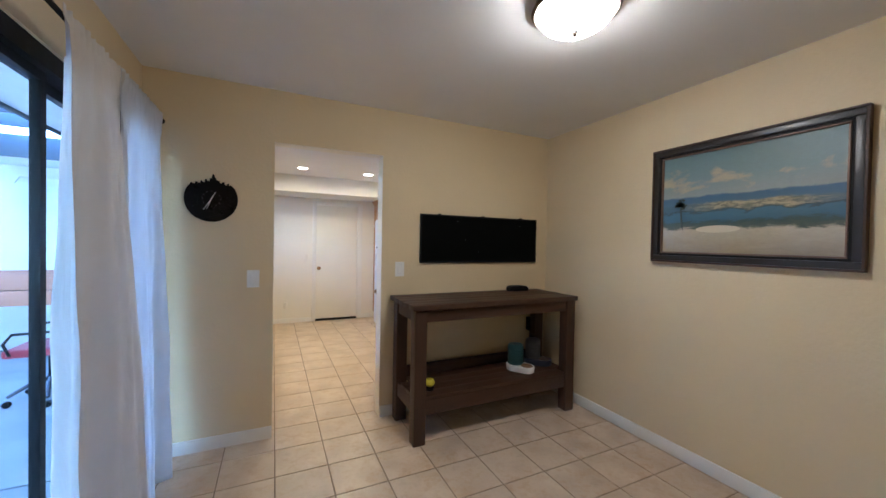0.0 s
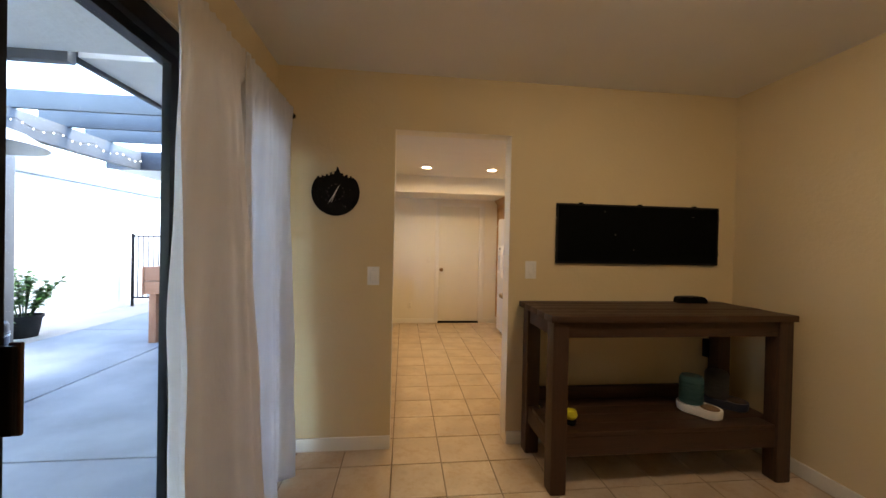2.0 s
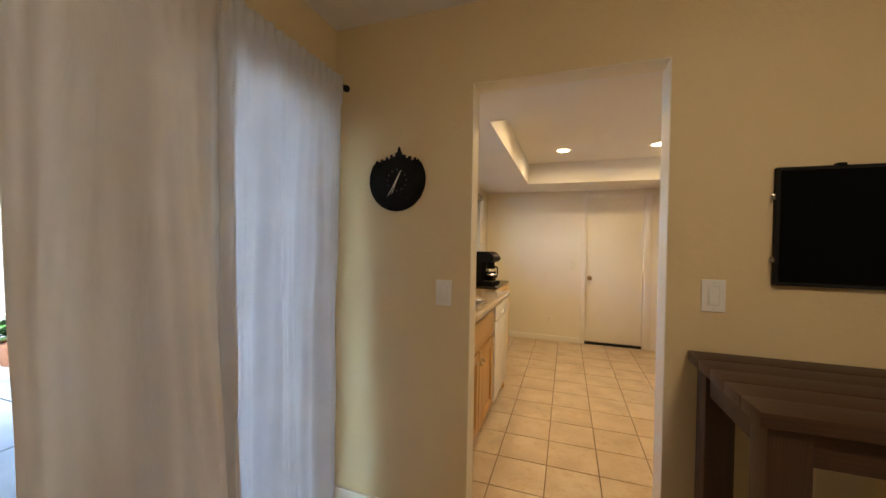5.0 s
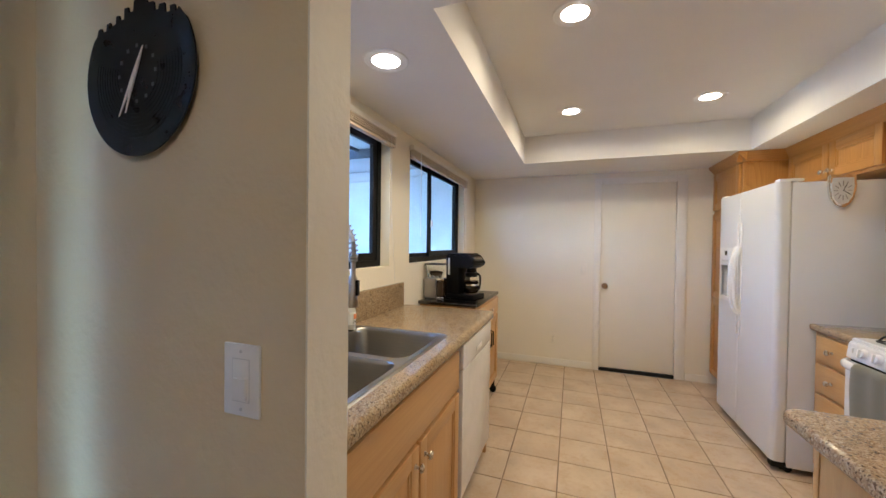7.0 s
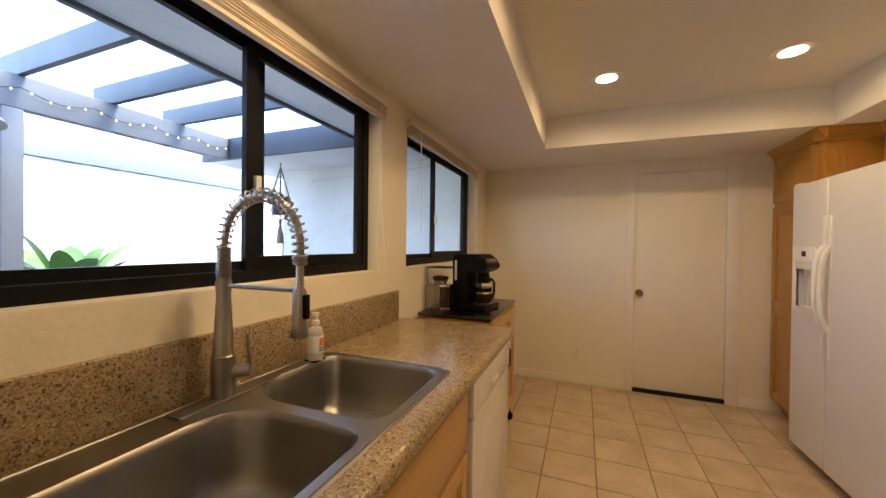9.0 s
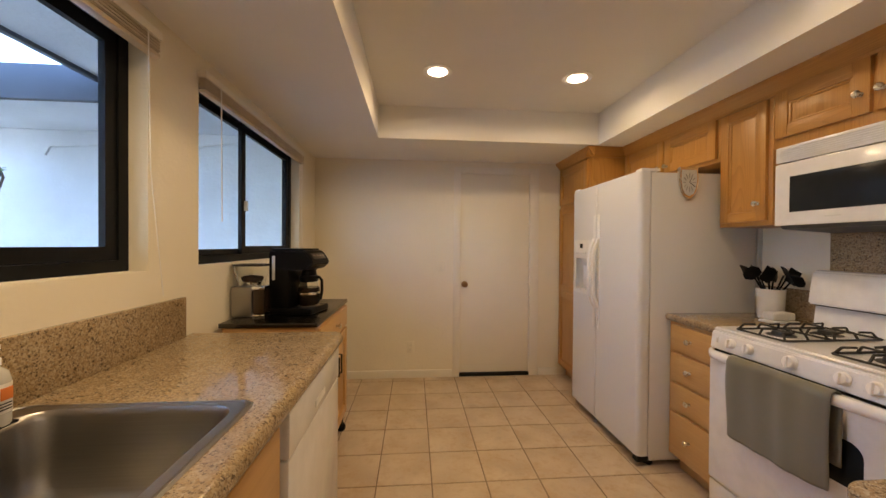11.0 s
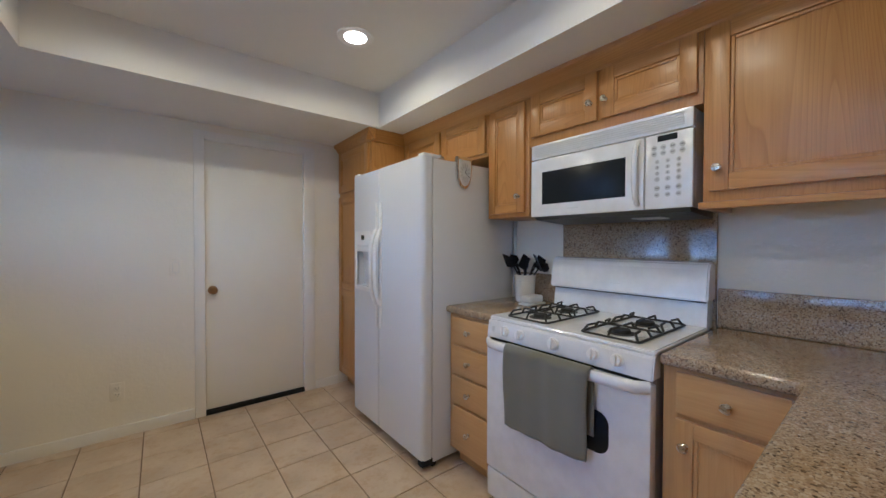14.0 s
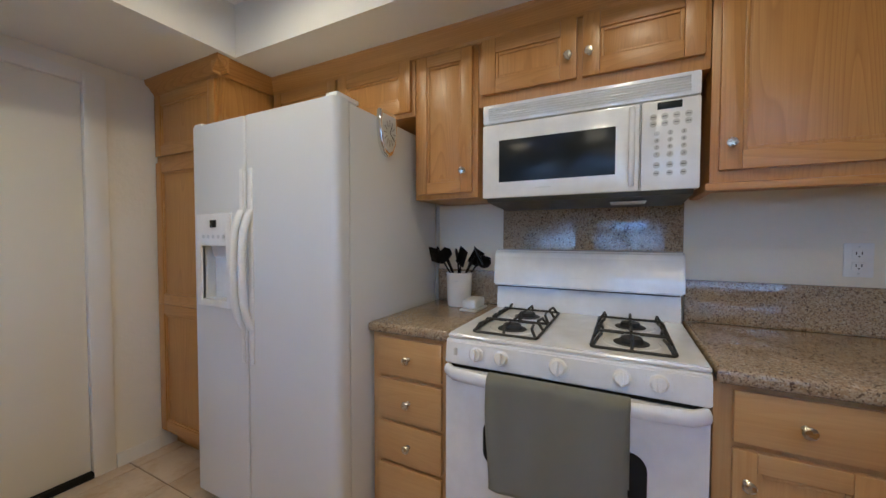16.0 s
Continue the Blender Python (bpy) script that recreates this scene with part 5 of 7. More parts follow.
CROWN = [(0.0, 2.045), (-0.010, 2.047), (-0.012, 2.060), (-0.020, 2.066), (-0.034, 2.088), (-0.050, 2.102), (-0.054, 2.112), (-0.056, 2.1245), (0.0, 2.1245)]
cw = thing("crown_moulding", "honey wood crown moulding along the wall cabinets", "trim", (1.95, 5.5, 2.05))
bm = bmesh.new()
prism(bm, [(UF + x, z) for x, z in CROWN], 3.976, 6.992, "y")
part("long_run", bm, M_OAK[1], cw)
bm = bmesh.new()
prism(bm, [(PX + x, z) for x, z in CROWN], 6.935, Y_FAR - 0.002, "y")
part("pantry_front", bm, M_OAK[1], cw)
bm = bmesh.new()
prism(bm, [(6.996 + x, z) for x, z in CROWN], PX - 0.05, UF - 0.002, "x")
part("pantry_return", bm, M_OAK[0], cw)

mw = thing("microwave", "white over-range microwave with dark window", "microwave", (2.1, 5.34, 1.40))
MX = 1.962
bx("body", (MX + 0.03, 4.978, 1.405), (WR_K - 0.004, 5.714, 1.778), M_ENAMEL, mw, 0.004)
bm = bmesh.new()
prism(bm, [(MX + 0.012, 1.403), (MX + 0.03, 1.388), (WR_K - 0.03, 1.372), (WR_K - 0.03, 1.4045), (MX + 0.03, 1.4045)], 4.99, 5.70, "y")
hood = part("underside", bm, plastic("dark_grey_metal", (0.06, 0.062, 0.065), 0.4), mw, "dark grey underside with filter")
bx("lamp_lens", (MX + 0.10, 5.12, 1.374), (MX + 0.20, 5.24, 1.3795), M_BISQUE, hood, 0.002)
bx("vent_panel", (MX + 0.002, 4.976, 1.703), (MX + 0.034, 5.716, 1.780), M_ENAMEL, mw, 0.008)
for k in range(6):
    bx("vent_slat", (MX - 0.0015, 5.005, 1.717 + k * 0.0092), (MX + 0.004, 5.69, 1.7205 + k * 0.0092), M_BISQUE, mw, 0.001)
md = bx("door", (MX, 5.148, 1.403), (MX + 0.033, 5.716, 1.699), M_ENAMEL, mw, 0.008)
bx("window", (MX - 0.0012, 5.222, 1.465), (MX + 0.004, 5.645, 1.632), M_DGLASS, md, 0.001, "dark glass window")
bm = bmesh.new()
pts = [(MX + 0.002, 5.172, 1.425)] + [(MX - 0.008 - 0.028 * math.sin(math.pi * k / 14) ** 0.5, 5.172, 1.432 + 0.244 * k / 14) for k in range(1, 14)] + [(MX + 0.002, 5.172, 1.685)]
tube(bm, pts, 0.010, 10)
part("handle", bm, M_ENAMEL, md, "white bowed handle")
bx("maker_mark", (MX - 0.001, 5.44, 1.434), (MX + 0.003, 5.50, 1.439), M_BISQUE, md, 0.0004)
pnl = bx("keypad_panel", (MX, 4.976, 1.403), (MX + 0.033, 5.144, 1.699), M_ENAMEL, mw, 0.006)
bx("display", (MX - 0.0012, 5.028, 1.668), (MX + 0.003, 5.098, 1.692), M_DGLASS, pnl, 0.001, "black clock display")
keys = [(1.645, 4, 0.0105), (1.622, 4, 0.0105), (1.590, 3, 0.008), (1.567, 3, 0.008), (1.544, 3, 0.008), (1.520, 3, 0.0095), (1.485, 3, 0.0105), (1.458, 3, 0.0095)]
M_KEY = plastic("grey_key_print", (0.52, 0.52, 0.50), 0.5)
M_PRINT = plastic("dark_print", (0.16, 0.16, 0.16), 0.5)
for z, n, r in keys:
    for i in range(n):
        y = 5.06 + (i - (n - 1) / 2) * (0.033 if n == 4 else 0.038)
        bm = bmesh.new()
        lathe(bm, [(r, 0), (r, 0.0012), (r * 0.86, 0.0014), (0, 0.0014)], (MX, y, z), "-x", 14)
        kb = part("key", bm, M_KEY, pnl)
        if n == 3 and z > 1.5:
            cu = bpy.data.curves.new("digit", "FONT")
            row = {1.590: 0, 1.567: 1, 1.544: 2}.get(z, 3)
            cu.body = str(row * 3 + 3 - i) if row < 3 else "#0*"[i]
            cu.size, cu.align_x, cu.align_y = 0.012, "CENTER", "CENTER"
            tmp = bpy.data.objects.new("digit", cu)
            me = bpy.data.meshes.new_from_object(tmp)
            bpy.data.objects.remove(tmp)
            me.transform(Matrix.Translation((MX - 0.0018, y, z)) @ Matrix(((0, 0, -1, 0), (-1, 0, 0, 0), (0, 1, 0, 0), (0, 0, 0, 1))))
            me.materials.append(M_PRINT)
            dg = new("digit", me)
            dg.parent = pnl
        else:
            bx("key_word", (MX - 0.0018, y - r * 0.6, z - 0.0014), (MX - 0.001, y + r * 0.6, z + 0.0014), M_PRINT, pnl, 0.0003)

# ---------------------------------------------------------------- fridge
fg = thing("refrigerator", "white side-by-side refrigerator with ice dispenser", "refrigerator", (1.9, 6.53, 0))
GX, GY0, GYS, GY1, GH = 1.522, 6.092, 6.589, 6.975, 1.742
bx("cabinet", (GX + 0.072, GY0 + 0.003, 0.035), (2.262, GY1 - 0.003, GH - 0.006), M_APPL, fg, 0.006, "white textured steel cabinet")
bx("kick_grille", (GX + 0.05, GY0 + 0.02, 0.012), (GX + 0.10, GY1 - 0.02, 0.058), M_BLACK_M, fg, 0.004, "black kick grille")
bm = bmesh.new()
for y in (GY0 + 0.04, GY1 - 0.04):
    lathe(bm, [(0.022, -0.02), (0.022, 0.02)], (GX + 0.09, y, 0.0225), "y", 14)
    lathe(bm, [(0.022, -0.02), (0.022, 0.02)], (2.2, y, 0.0225), "y", 14)
part("roller", bm, M_BLACK_M, fg)


def door_section(y0, y1, r0, r1):
    """Plan outline of a fridge door: rounded front corners."""
    x0, x1 = GX, GX + 0.062
    o = [(x1, y0)]
    o += [(x0 + r0 - r0 * math.sin(t), y0 + r0 - r0 * math.cos(t)) for t in (math.pi / 2 * k / 6 for k in range(7))] if r0 else [(x0, y0)]
    o += [(x0 + r1 - r1 * math.cos(t), y1 - r1 + r1 * math.sin(t)) for t in (math.pi / 2 * k / 6 for k in range(7))] if r1 else [(x0, y1)]
    return o + [(x1, y1)]


bm = bmesh.new()
prism(bm, door_section(GY0, GYS - 0.004, 0.03, 0.008), 0.065, GH)
part("fridge_door", bm, M_APPL, fg)
DY0, DY1, DZ0, DZ1 = 6.715, 6.895, 0.965, 1.205
bm = bmesh.new()
prism(bm, door_section(GYS + 0.004, GY1, 0.008, 0.03), 0.065, DZ0)
prism(bm, door_section(GYS + 0.004, GY1, 0.008, 0.03), DZ1, GH)
prism(bm, door_section(GYS + 0.004, DY0, 0.008, 0), DZ0, DZ1)
prism(bm, door_section(DY1, GY1, 0, 0.03), DZ0, DZ1)
fz = part("freezer_door", bm, M_APPL, fg)
bx("recess_back", (GX + 0.056, DY0, DZ0), (GX + 0.066, DY1, DZ1), M_WHITE, fz, 0.001, "white dispenser recess")
bm = bmesh.new()
prism(bm, [(GX + 0.055, DZ1), (GX + 0.02, DZ1), (GX + 0.03, DZ1 - 0.05), (GX + 0.055, DZ1 - 0.06)], DY0 + 0.03, DY1 - 0.03, "y")
part("chute", bm, M_BISQUE, fz)
bm = bmesh.new()
for a, b in (((6.683, 0.935), (DY0, 1.345)), ((DY1, 0.935), (6.925, 1.345)), ((DY0, 0.935), (DY1, DZ0)), ((DY0, DZ1), (DY1, 1.345))):
    rounded(bm, (GX - 0.008, a[0], a[1]), (GX + 0.01, b[0], b[1]), 0.0005)
part("dispenser_bezel", bm, M_WHITE, fz, "white dispenser surround")
bx("dispenser_display", (GX - 0.0095, 6.78, 1.285), (GX - 0.006, 6.825, 1.318), M_DGLASS, fz, 0.001, "small black display")
for k in range(5):
    bm = bmesh.new()
    lathe(bm, [(0.0085, 0), (0.0085, 0.002), (0, 0.003)], (GX - 0.008, 6.73 + k * 0.036, 1.245), "-x", 12)
    part("dispenser_button", bm, M_BISQUE, fz)
for y, d in ((GYS - 0.034, None), (GYS + 0.022, None)):
    bm = bmesh.new()
    pts = []
    for k in range(29):
        s = k / 28
        z = 0.865 + 0.485 * s
        mid = 1 - abs(2 * s - 1) ** 3.5
        pts.append((GX - 0.004 - 0.040 * mid, y, z))
    tube(bm, pts, 0.0145, 10)
    rounded(bm, (GX - 0.007, y - 0.011, 0.715), (GX + 0.003, y + 0.011, 1.525), 0.004)
    part("handle", bm, M_WHITE, fg, "white bowed plastic handle")
for y in (GY0 + 0.035, GY1 - 0.035):
    bx("hinge_cover", (GX + 0.012, y - 0.028, GH + 0.0005), (GX + 0.13, y + 0.028, GH + 0.018), M_WHITE, fg, 0.006)
bx("door_gasket", (GX + 0.0625, GY0 + 0.012, 0.07), (GX + 0.0715, GY1 - 0.012, GH - 0.01), M_BISQUE, fg, 0.001)
bx("hinge_foot", (GX + 0.004, GY0 + 0.004, 0.028), (GX + 0.09, GY0 + 0.05, 0.0625), M_BLACK_M, fg, 0.004)

mc = thing("fridge_clock", "small silver shield-shaped clock on the fridge side", "clock", (1.807, GY0, 1.67))
SHIELD = [(-0.058, 0.095), (0.058, 0.095), (0.062, 0.03), (0.052, -0.04), (0.03, -0.08), (0, -0.095), (-0.03, -0.08), (-0.052, -0.04), (-0.062, 0.03)]
bm = bmesh.new()
prism(bm, [(1.807 + x, 1.672 + z) for x, z in SHIELD], GY0 - 0.022, GY0 + 0.002, "y")
bmesh.ops.bevel(bm, geom=list(bm.edges), offset=0.006, segments=2, affect="EDGES")
cs = part("case", bm, M_CHROME, mc, "polished silver case")
bm = bmesh.new()
prism(bm, [(1.807 + x * 0.78, 1.672 + z * 0.8) for x, z in SHIELD], GY0 - 0.0235, GY0 - 0.021, "y")
part("dial", bm, M_BISQUE, mc, "pale silver dial")
for k in range(12):
    a = 2 * math.pi * k / 12
    bm = bmesh.new()
    tube(bm, [(1.807 + 0.022 * math.sin(a), GY0 - 0.0245, 1.675 + 0.026 * math.cos(a)), (1.807 + 0.04 * math.sin(a), GY0 - 0.0245, 1.675 + 0.055 * math.cos(a))], 0.0022, 6)
    part("numeral", bm, M_STEEL, mc)
for a, ln in ((0.4, 0.03), (2.2, 0.04)):
    bm = bmesh.new()
    tube(bm, [(1.807, GY0 - 0.026, 1.675), (1.807 + ln * math.sin(a), GY0 - 0.026, 1.675 + ln * math.cos(a))], 0.0016, 6)
    part("pointer", bm, M_BLACK, mc)


# ---------------------------------------------------------------- dining room things
# heavy dark-stained table with a lower shelf
tb = thing("console_table", "dark-stained rustic wooden console table with lower shelf", "table", (1.6, 3.5, 0))
TX0, TX1, TY0, TY1, TZ = 0.842, 2.312, 3.30, 3.835, 0.966
n_pl = 5
for k in range(n_pl):
    y0 = TY0 + (TY1 - TY0) * k / n_pl
    bx("top_plank", (TX0, y0 + 0.0012, TZ - 0.036), (TX1, y0 + (TY1 - TY0) / n_pl - 0.0012, TZ - 0.0015 * (k % 2)), M_TABLE[0], tb, 0.004)
LG = 0.088
for x in (TX0 + 0.022, TX1 - 0.009 - LG):
    for y in (TY0 + 0.02, TY1 - 0.03 - LG):
        bx("leg", (x, y, 0), (x + LG, y + LG, TZ - 0.037), M_TABLE[2], tb, 0.006)
lx0, lx1, ly0, ly1 = TX0 + 0.022, TX1 - 0.009, TY0 + 0.02, TY1 - 0.03
for nm, a, b, g in (("apron", (lx0 + LG, ly0 + 0.012, TZ - 0.125), (lx1 - LG, ly0 + 0.05, TZ - 0.037), 0), ("apron", (lx0 + LG, ly1 - 0.05, TZ - 0.125), (lx1 - LG, ly1 - 0.012, TZ - 0.037), 0), ("apron", (lx0 + 0.012, ly0 + LG, TZ - 0.125), (lx0 + 0.05, ly1 - LG, TZ - 0.037), 1), ("apron", (lx1 - 0.05, ly0 + LG, TZ - 0.125), (lx1 - 0.012, ly1 - LG, TZ - 0.037), 1),
                    ("stretcher", (lx0 + LG, ly0 + 0.012, 0.20), (lx1 - LG, ly0 + 0.05, 0.305), 0), ("back_rail", (lx0 + LG, ly1 - 0.05, 0.29), (lx1 - LG, ly1 - 0.012, 0.405), 0), ("stretcher", (lx0 + 0.012, ly0 + LG, 0.20), (lx0 + 0.05, ly1 - LG, 0.305), 1), ("stretcher", (lx1 - 0.05, ly0 + LG, 0.20), (lx1 - 0.012, ly1 - LG, 0.305), 1)):
    bx(nm, a, b, M_TABLE[g], tb, 0.005)
for k in range(4):
    w = (ly1 - ly0 - 0.072) / 4
    y0 = ly0 + 0.01 + k * w
    inset = LG + 0.002 if k in (0, 3) else 0.012
    bx("shelf_board", (lx0 + inset, y0 + 0.0015, 0.306), (lx1 - inset, y0 + w - 0.0015, 0.33), M_TABLE[0], tb, 0.004)

# blackboard
bb = thing("blackboard", "long black felt notice board with small clips", "notice board", (1.69, Y_D, 1.42))
BX0, BX1, BZ0, BZ1 = 1.088, 2.288, 1.222, 1.63
bx("board", (BX0 + 0.006, Y_D - 0.018, BZ0 + 0.006), (BX1 - 0.006, Y_D - 0.001, BZ1 - 0.006), M_BOARD, bb, 0.002)
for a, b in (((BX0, BZ0), (BX1, BZ0 + 0.012)), ((BX0, BZ1 - 0.012), (BX1, BZ1)), ((BX0, BZ0 + 0.012), (BX0 + 0.012, BZ1 - 0.012)), ((BX1 - 0.012, BZ0 + 0.012), (BX1, BZ1 - 0.012))):
    bx("edge_strip", (a[0], Y_D - 0.022, a[1]), (b[0], Y_D - 0.001, b[1]), M_BLACK_M, bb, 0.003)
for x in (1.26, 1.69, 2.10):
    bm = bmesh.new()
    rounded(bm, (x - 0.012, Y_D - 0.024, BZ1 - 0.008), (x + 0.012, Y_D - 0.001, BZ1 + 0.008), 0.003)
    part("clip", bm, M_BLACK, bb)
for x, z in ((BX0 - 0.004, 1.53), (BX0 - 0.004, 1.31), (BX1 + 0.004, 1.55), (BX1 + 0.004, 1.30)):
    bm = bmesh.new()
    rounded(bm, (x - 0.006, Y_D - 0.02, z - 0.01), (x + 0.006, Y_D - 0.004, z + 0.01), 0.003)
    part("clip", bm, M_NICKEL, bb)
rnd = random.Random(9)
for k in range(4):
    x, z = rnd.uniform(BX0 + 0.05, BX1 - 0.05), rnd.choice([BZ1 - 0.07, BZ1 - 0.05, BZ0 + 0.10, BZ0 + 0.2])
    bm = bmesh.new()
    lathe(bm, [(0.0035, 0), (0.003, 0.004), (0, 0.005)], (x, Y_D - 0.018, z), "-y", 8)
    part("pin", bm, M_DARKSTEEL, bb)

# painting
pa = thing("framed_painting", "framed coastal landscape painting in a dark wooden frame", "painting", (WR_D, 2.22, 1.67))
PY0, PY1, PZ0, PZ1 = 1.717, 2.728, 1.291, 2.052
for k, (w0, w1, d, mat) in enumerate(((0.0, 0.012, 0.042, M_TABLE[1]), (0.012, 0.046, 0.036, wood("black_brown_frame", (0.022, 0.017, 0.013), (0.008, 0.007, 0.006), 1)), (0.046, 0.060, 0.026, M_BLACK_M), (0.060, 0.07, 0.029, wood("brown_slip", (0.20, 0.11, 0.06), (0.08, 0.04, 0.02), 1)))):
    for a, b in (((PY0 + w0, PZ0 + w0), (PY1 - w0, PZ0 + w1)), ((PY0 + w0, PZ1 - w1), (PY1 - w0, PZ1 - w0)), ((PY0 + w0, PZ0 + w1), (PY0 + w1, PZ1 - w1)), ((PY1 - w1, PZ0 + w1), (PY1 - w0, PZ1 - w1))):
        bx("frame_moulding", (WR_D - d, a[0], a[1]), (WR_D - 0.001, b[0], b[1]), mat, pa, 0.004)
cy0, cy1, cz0, cz1 = PY0 + 0.07, PY1 - 0.07, PZ0 + 0.07, PZ1 - 0.07
n = Nodes("oil_landscape")
co = n.add("TexCoord")
sep = n.add("SeparateXYZ")
n.join(co.outputs["Object"], sep.inputs[0])


def canvas_map(sock, lo, hi):
    m = n.add("MapRange")
    m.inputs["From Min"].default_value, m.inputs["From Max"].default_value = lo, hi
    n.join(sock, m.inputs["Value"])
    return m.outputs[0]


def calc(op, a, b):
    m = n.add("Math")
    m.operation = op
    for s, v in zip(m.inputs, (a, b)):
        if isinstance(v, bpy.types.NodeSocket):
            n.join(v, s)
        else:
            s.default_value = v
    return m.outputs[0]


u, v = canvas_map(sep.outputs["Y"], cy1, cy0), canvas_map(sep.outputs["Z"], cz0, cz1)
stretch = n.where((1, 3.2, 9.0))
strokes = n.noise(stretch, 2.6, 6, 0.65, 0.6)
clouds = n.noise(n.where((1, 3.0, 5.5)), 1.5, 6, 0.6, 0.4)
vv = calc("ADD", v, calc("MULTIPLY", calc("SUBTRACT", strokes, 0.5), 0.17))
far_land = n.mix(n.ramp(u, [(0.12, (0, 0, 0)), (0.40, (1, 1, 1)), (0.78, (1, 1, 1)), (0.95, (0.2, 0.2, 0.2))]), (0.045, 0.10, 0.13), n.mix(n.ramp(n.noise(n.where((1, 9, 30)), 1.6, 5, 0.7, 0.8), [(0.40, (0, 0, 0)), (0.60, (1, 1, 1))]), (0.13, 0.125, 0.075), (0.40, 0.32, 0.17)))
near_land = n.ramp(vv, [(0.0, (0.27, 0.21, 0.115)), (0.12, (0.38, 0.31, 0.19)), (0.225, (0.46, 0.385, 0.25)), (0.25, (0.07, 0.085, 0.05)), (0.30, (0.03, 0.06, 0.045)), (0.33, (0.035, 0.10, 0.14)), (0.395, (0.045, 0.12, 0.16)), (0.42, (0.02, 0.035, 0.03))])
land = n.mix(n.ramp(vv, [(0.415, (0, 0, 0)), (0.43, (1, 1, 1))]), near_land, far_land)
hills = n.ramp(v, [(0.48, (0.055, 0.12, 0.17)), (0.57, (0.035, 0.095, 0.17))])
rise = calc("ADD", v, calc("MULTIPLY", calc("SUBTRACT", clouds, 0.5), 0.10))
land = n.mix(n.ramp(rise, [(0.485, (0, 0, 0)), (0.505, (1, 1, 1))]), land, hills)
sky_c = n.ramp(v, [(0.55, (0.27, 0.29, 0.25)), (0.75, (0.17, 0.235, 0.225)), (1.0, (0.115, 0.185, 0.19))])
cl = n.ramp(calc("SUBTRACT", clouds, calc("MULTIPLY", calc("ABSOLUTE", calc("SUBTRACT", v, 0.71), 0.0), 1.5)), [(0.43, (0, 0, 0)), (0.56, (1, 1, 1))])
sky_c = n.mix(cl, sky_c, (0.42, 0.34, 0.215))
edge_v = calc("ADD", v, calc("MULTIPLY", calc("SUBTRACT", strokes, 0.5), 0.05))
is_sky = n.ramp(edge_v, [(0.56, (0, 0, 0)), (0.575, (1, 1, 1))])
pic = n.mix(is_sky, land, sky_c)
dab = n.noise(n.where((1, 22, 40)), 2.0, 4, 0.6)
pic = n.mix(n.span(dab, -0.05, 0.22), pic, (0.10, 0.10, 0.08))
n.bump(dab, 0.4, 0.002)
M_PIC = n.set(Base_Color=pic, Roughness=0.42, Coat_Weight=0.1)
bm = bmesh.new()
box(bm, (WR_D - 0.016, cy0 - 0.004, cz0 - 0.004), (WR_D - 0.002, cy1 + 0.004, cz1 + 0.004))
cv = part("canvas", bm, M_PIC, pa, "painted dunes, blue hills and cloudy sky", smooth=0)
M_DAB = paint("dark_green_paint", (0.03, 0.04, 0.025), 0.4, 0.5, 0.4, 80)
bm = bmesh.new()
rnd = random.Random(4)
for k in range(26):
    a, r = rnd.uniform(0, 6.28), rnd.uniform(0, 0.035)
    c = (cy1 - 0.115 + r * math.cos(a) * 1.1, cz0 + 0.315 + r * math.sin(a))
    s = rnd.uniform(0.007, 0.015)
    prism(bm, [(c[0] + s * math.cos(t), c[1] + s * 0.8 * math.sin(t)) for t in (0, 1, 2.2, 3.1, 4, 5.2)], WR_D - 0.0175, WR_D - 0.0158, "x")
prism(bm, [(cy1 - 0.118, cz0 + 0.29), (cy1 - 0.11, cz0 + 0.29), (cy1 - 0.118, cz0 + 0.17), (cy1 - 0.132, cz0 + 0.14)], WR_D - 0.0175, WR_D - 0.0158, "x")
part("painted_tree", bm, M_DAB, cv, "dark painted tree", smooth=0)
bm = bmesh.new()
prism(bm, [(cy1 - 0.33 + 0.12 * math.cos(t), cz0 + 0.145 + 0.022 * math.sin(t)) for t in (2 * math.pi * k / 22 for k in range(22))], WR_D - 0.0172, WR_D - 0.0158, "x")
part("painted_rock", bm, paint("cream_paint", (0.55, 0.47, 0.30), 0.2, 0.5, 0.4, 60), cv, "pale painted rock", smooth=0)

M_GREYMARK = plastic("grey_mark", (0.10, 0.10, 0.10), 0.5)
# record clock with a skyline cut into its top
ckx, ckz, R = -0.371, 1.648, 0.149
rc2 = thing("record_clock", "black vinyl record clock with city skyline cut", "clock", (ckx, Y_D, ckz))
outline = []
for k in range(73):
    a = radians(148 + (392 - 148) * k / 72)
    outline.append((ckx + R * math.cos(a), ckz + R * math.sin(a)))
sky_pts = [(0.118, 0.086), (0.108, 0.098), (0.100, 0.090), (0.098, 0.104), (0.086, 0.104), (0.086, 0.094), (0.074, 0.094), (0.072, 0.112), (0.058, 0.112), (0.056, 0.104), (0.046, 0.104), (0.044, 0.120), (0.026, 0.122), (0.024, 0.136), (0.018, 0.138), (0.016, 0.154), (0.012, 0.160), (0.006, 0.160), (0.003, 0.152), (0.001, 0.134), (-0.010, 0.132), (-0.012, 0.114), (-0.024, 0.114), (-0.026, 0.124), (-0.036, 0.124), (-0.038, 0.104), (-0.050, 0.106), (-0.052, 0.114), (-0.060, 0.114), (-0.062, 0.100), (-0.076, 0.098), (-0.078, 0.106), (-0.088, 0.104), (-0.090, 0.092), (-0.102, 0.092), (-0.106, 0.100), (-0.114, 0.098), (-0.118, 0.086)]
outline += [(ckx + x, ckz + z) for x, z in sky_pts]
bm = bmesh.new()
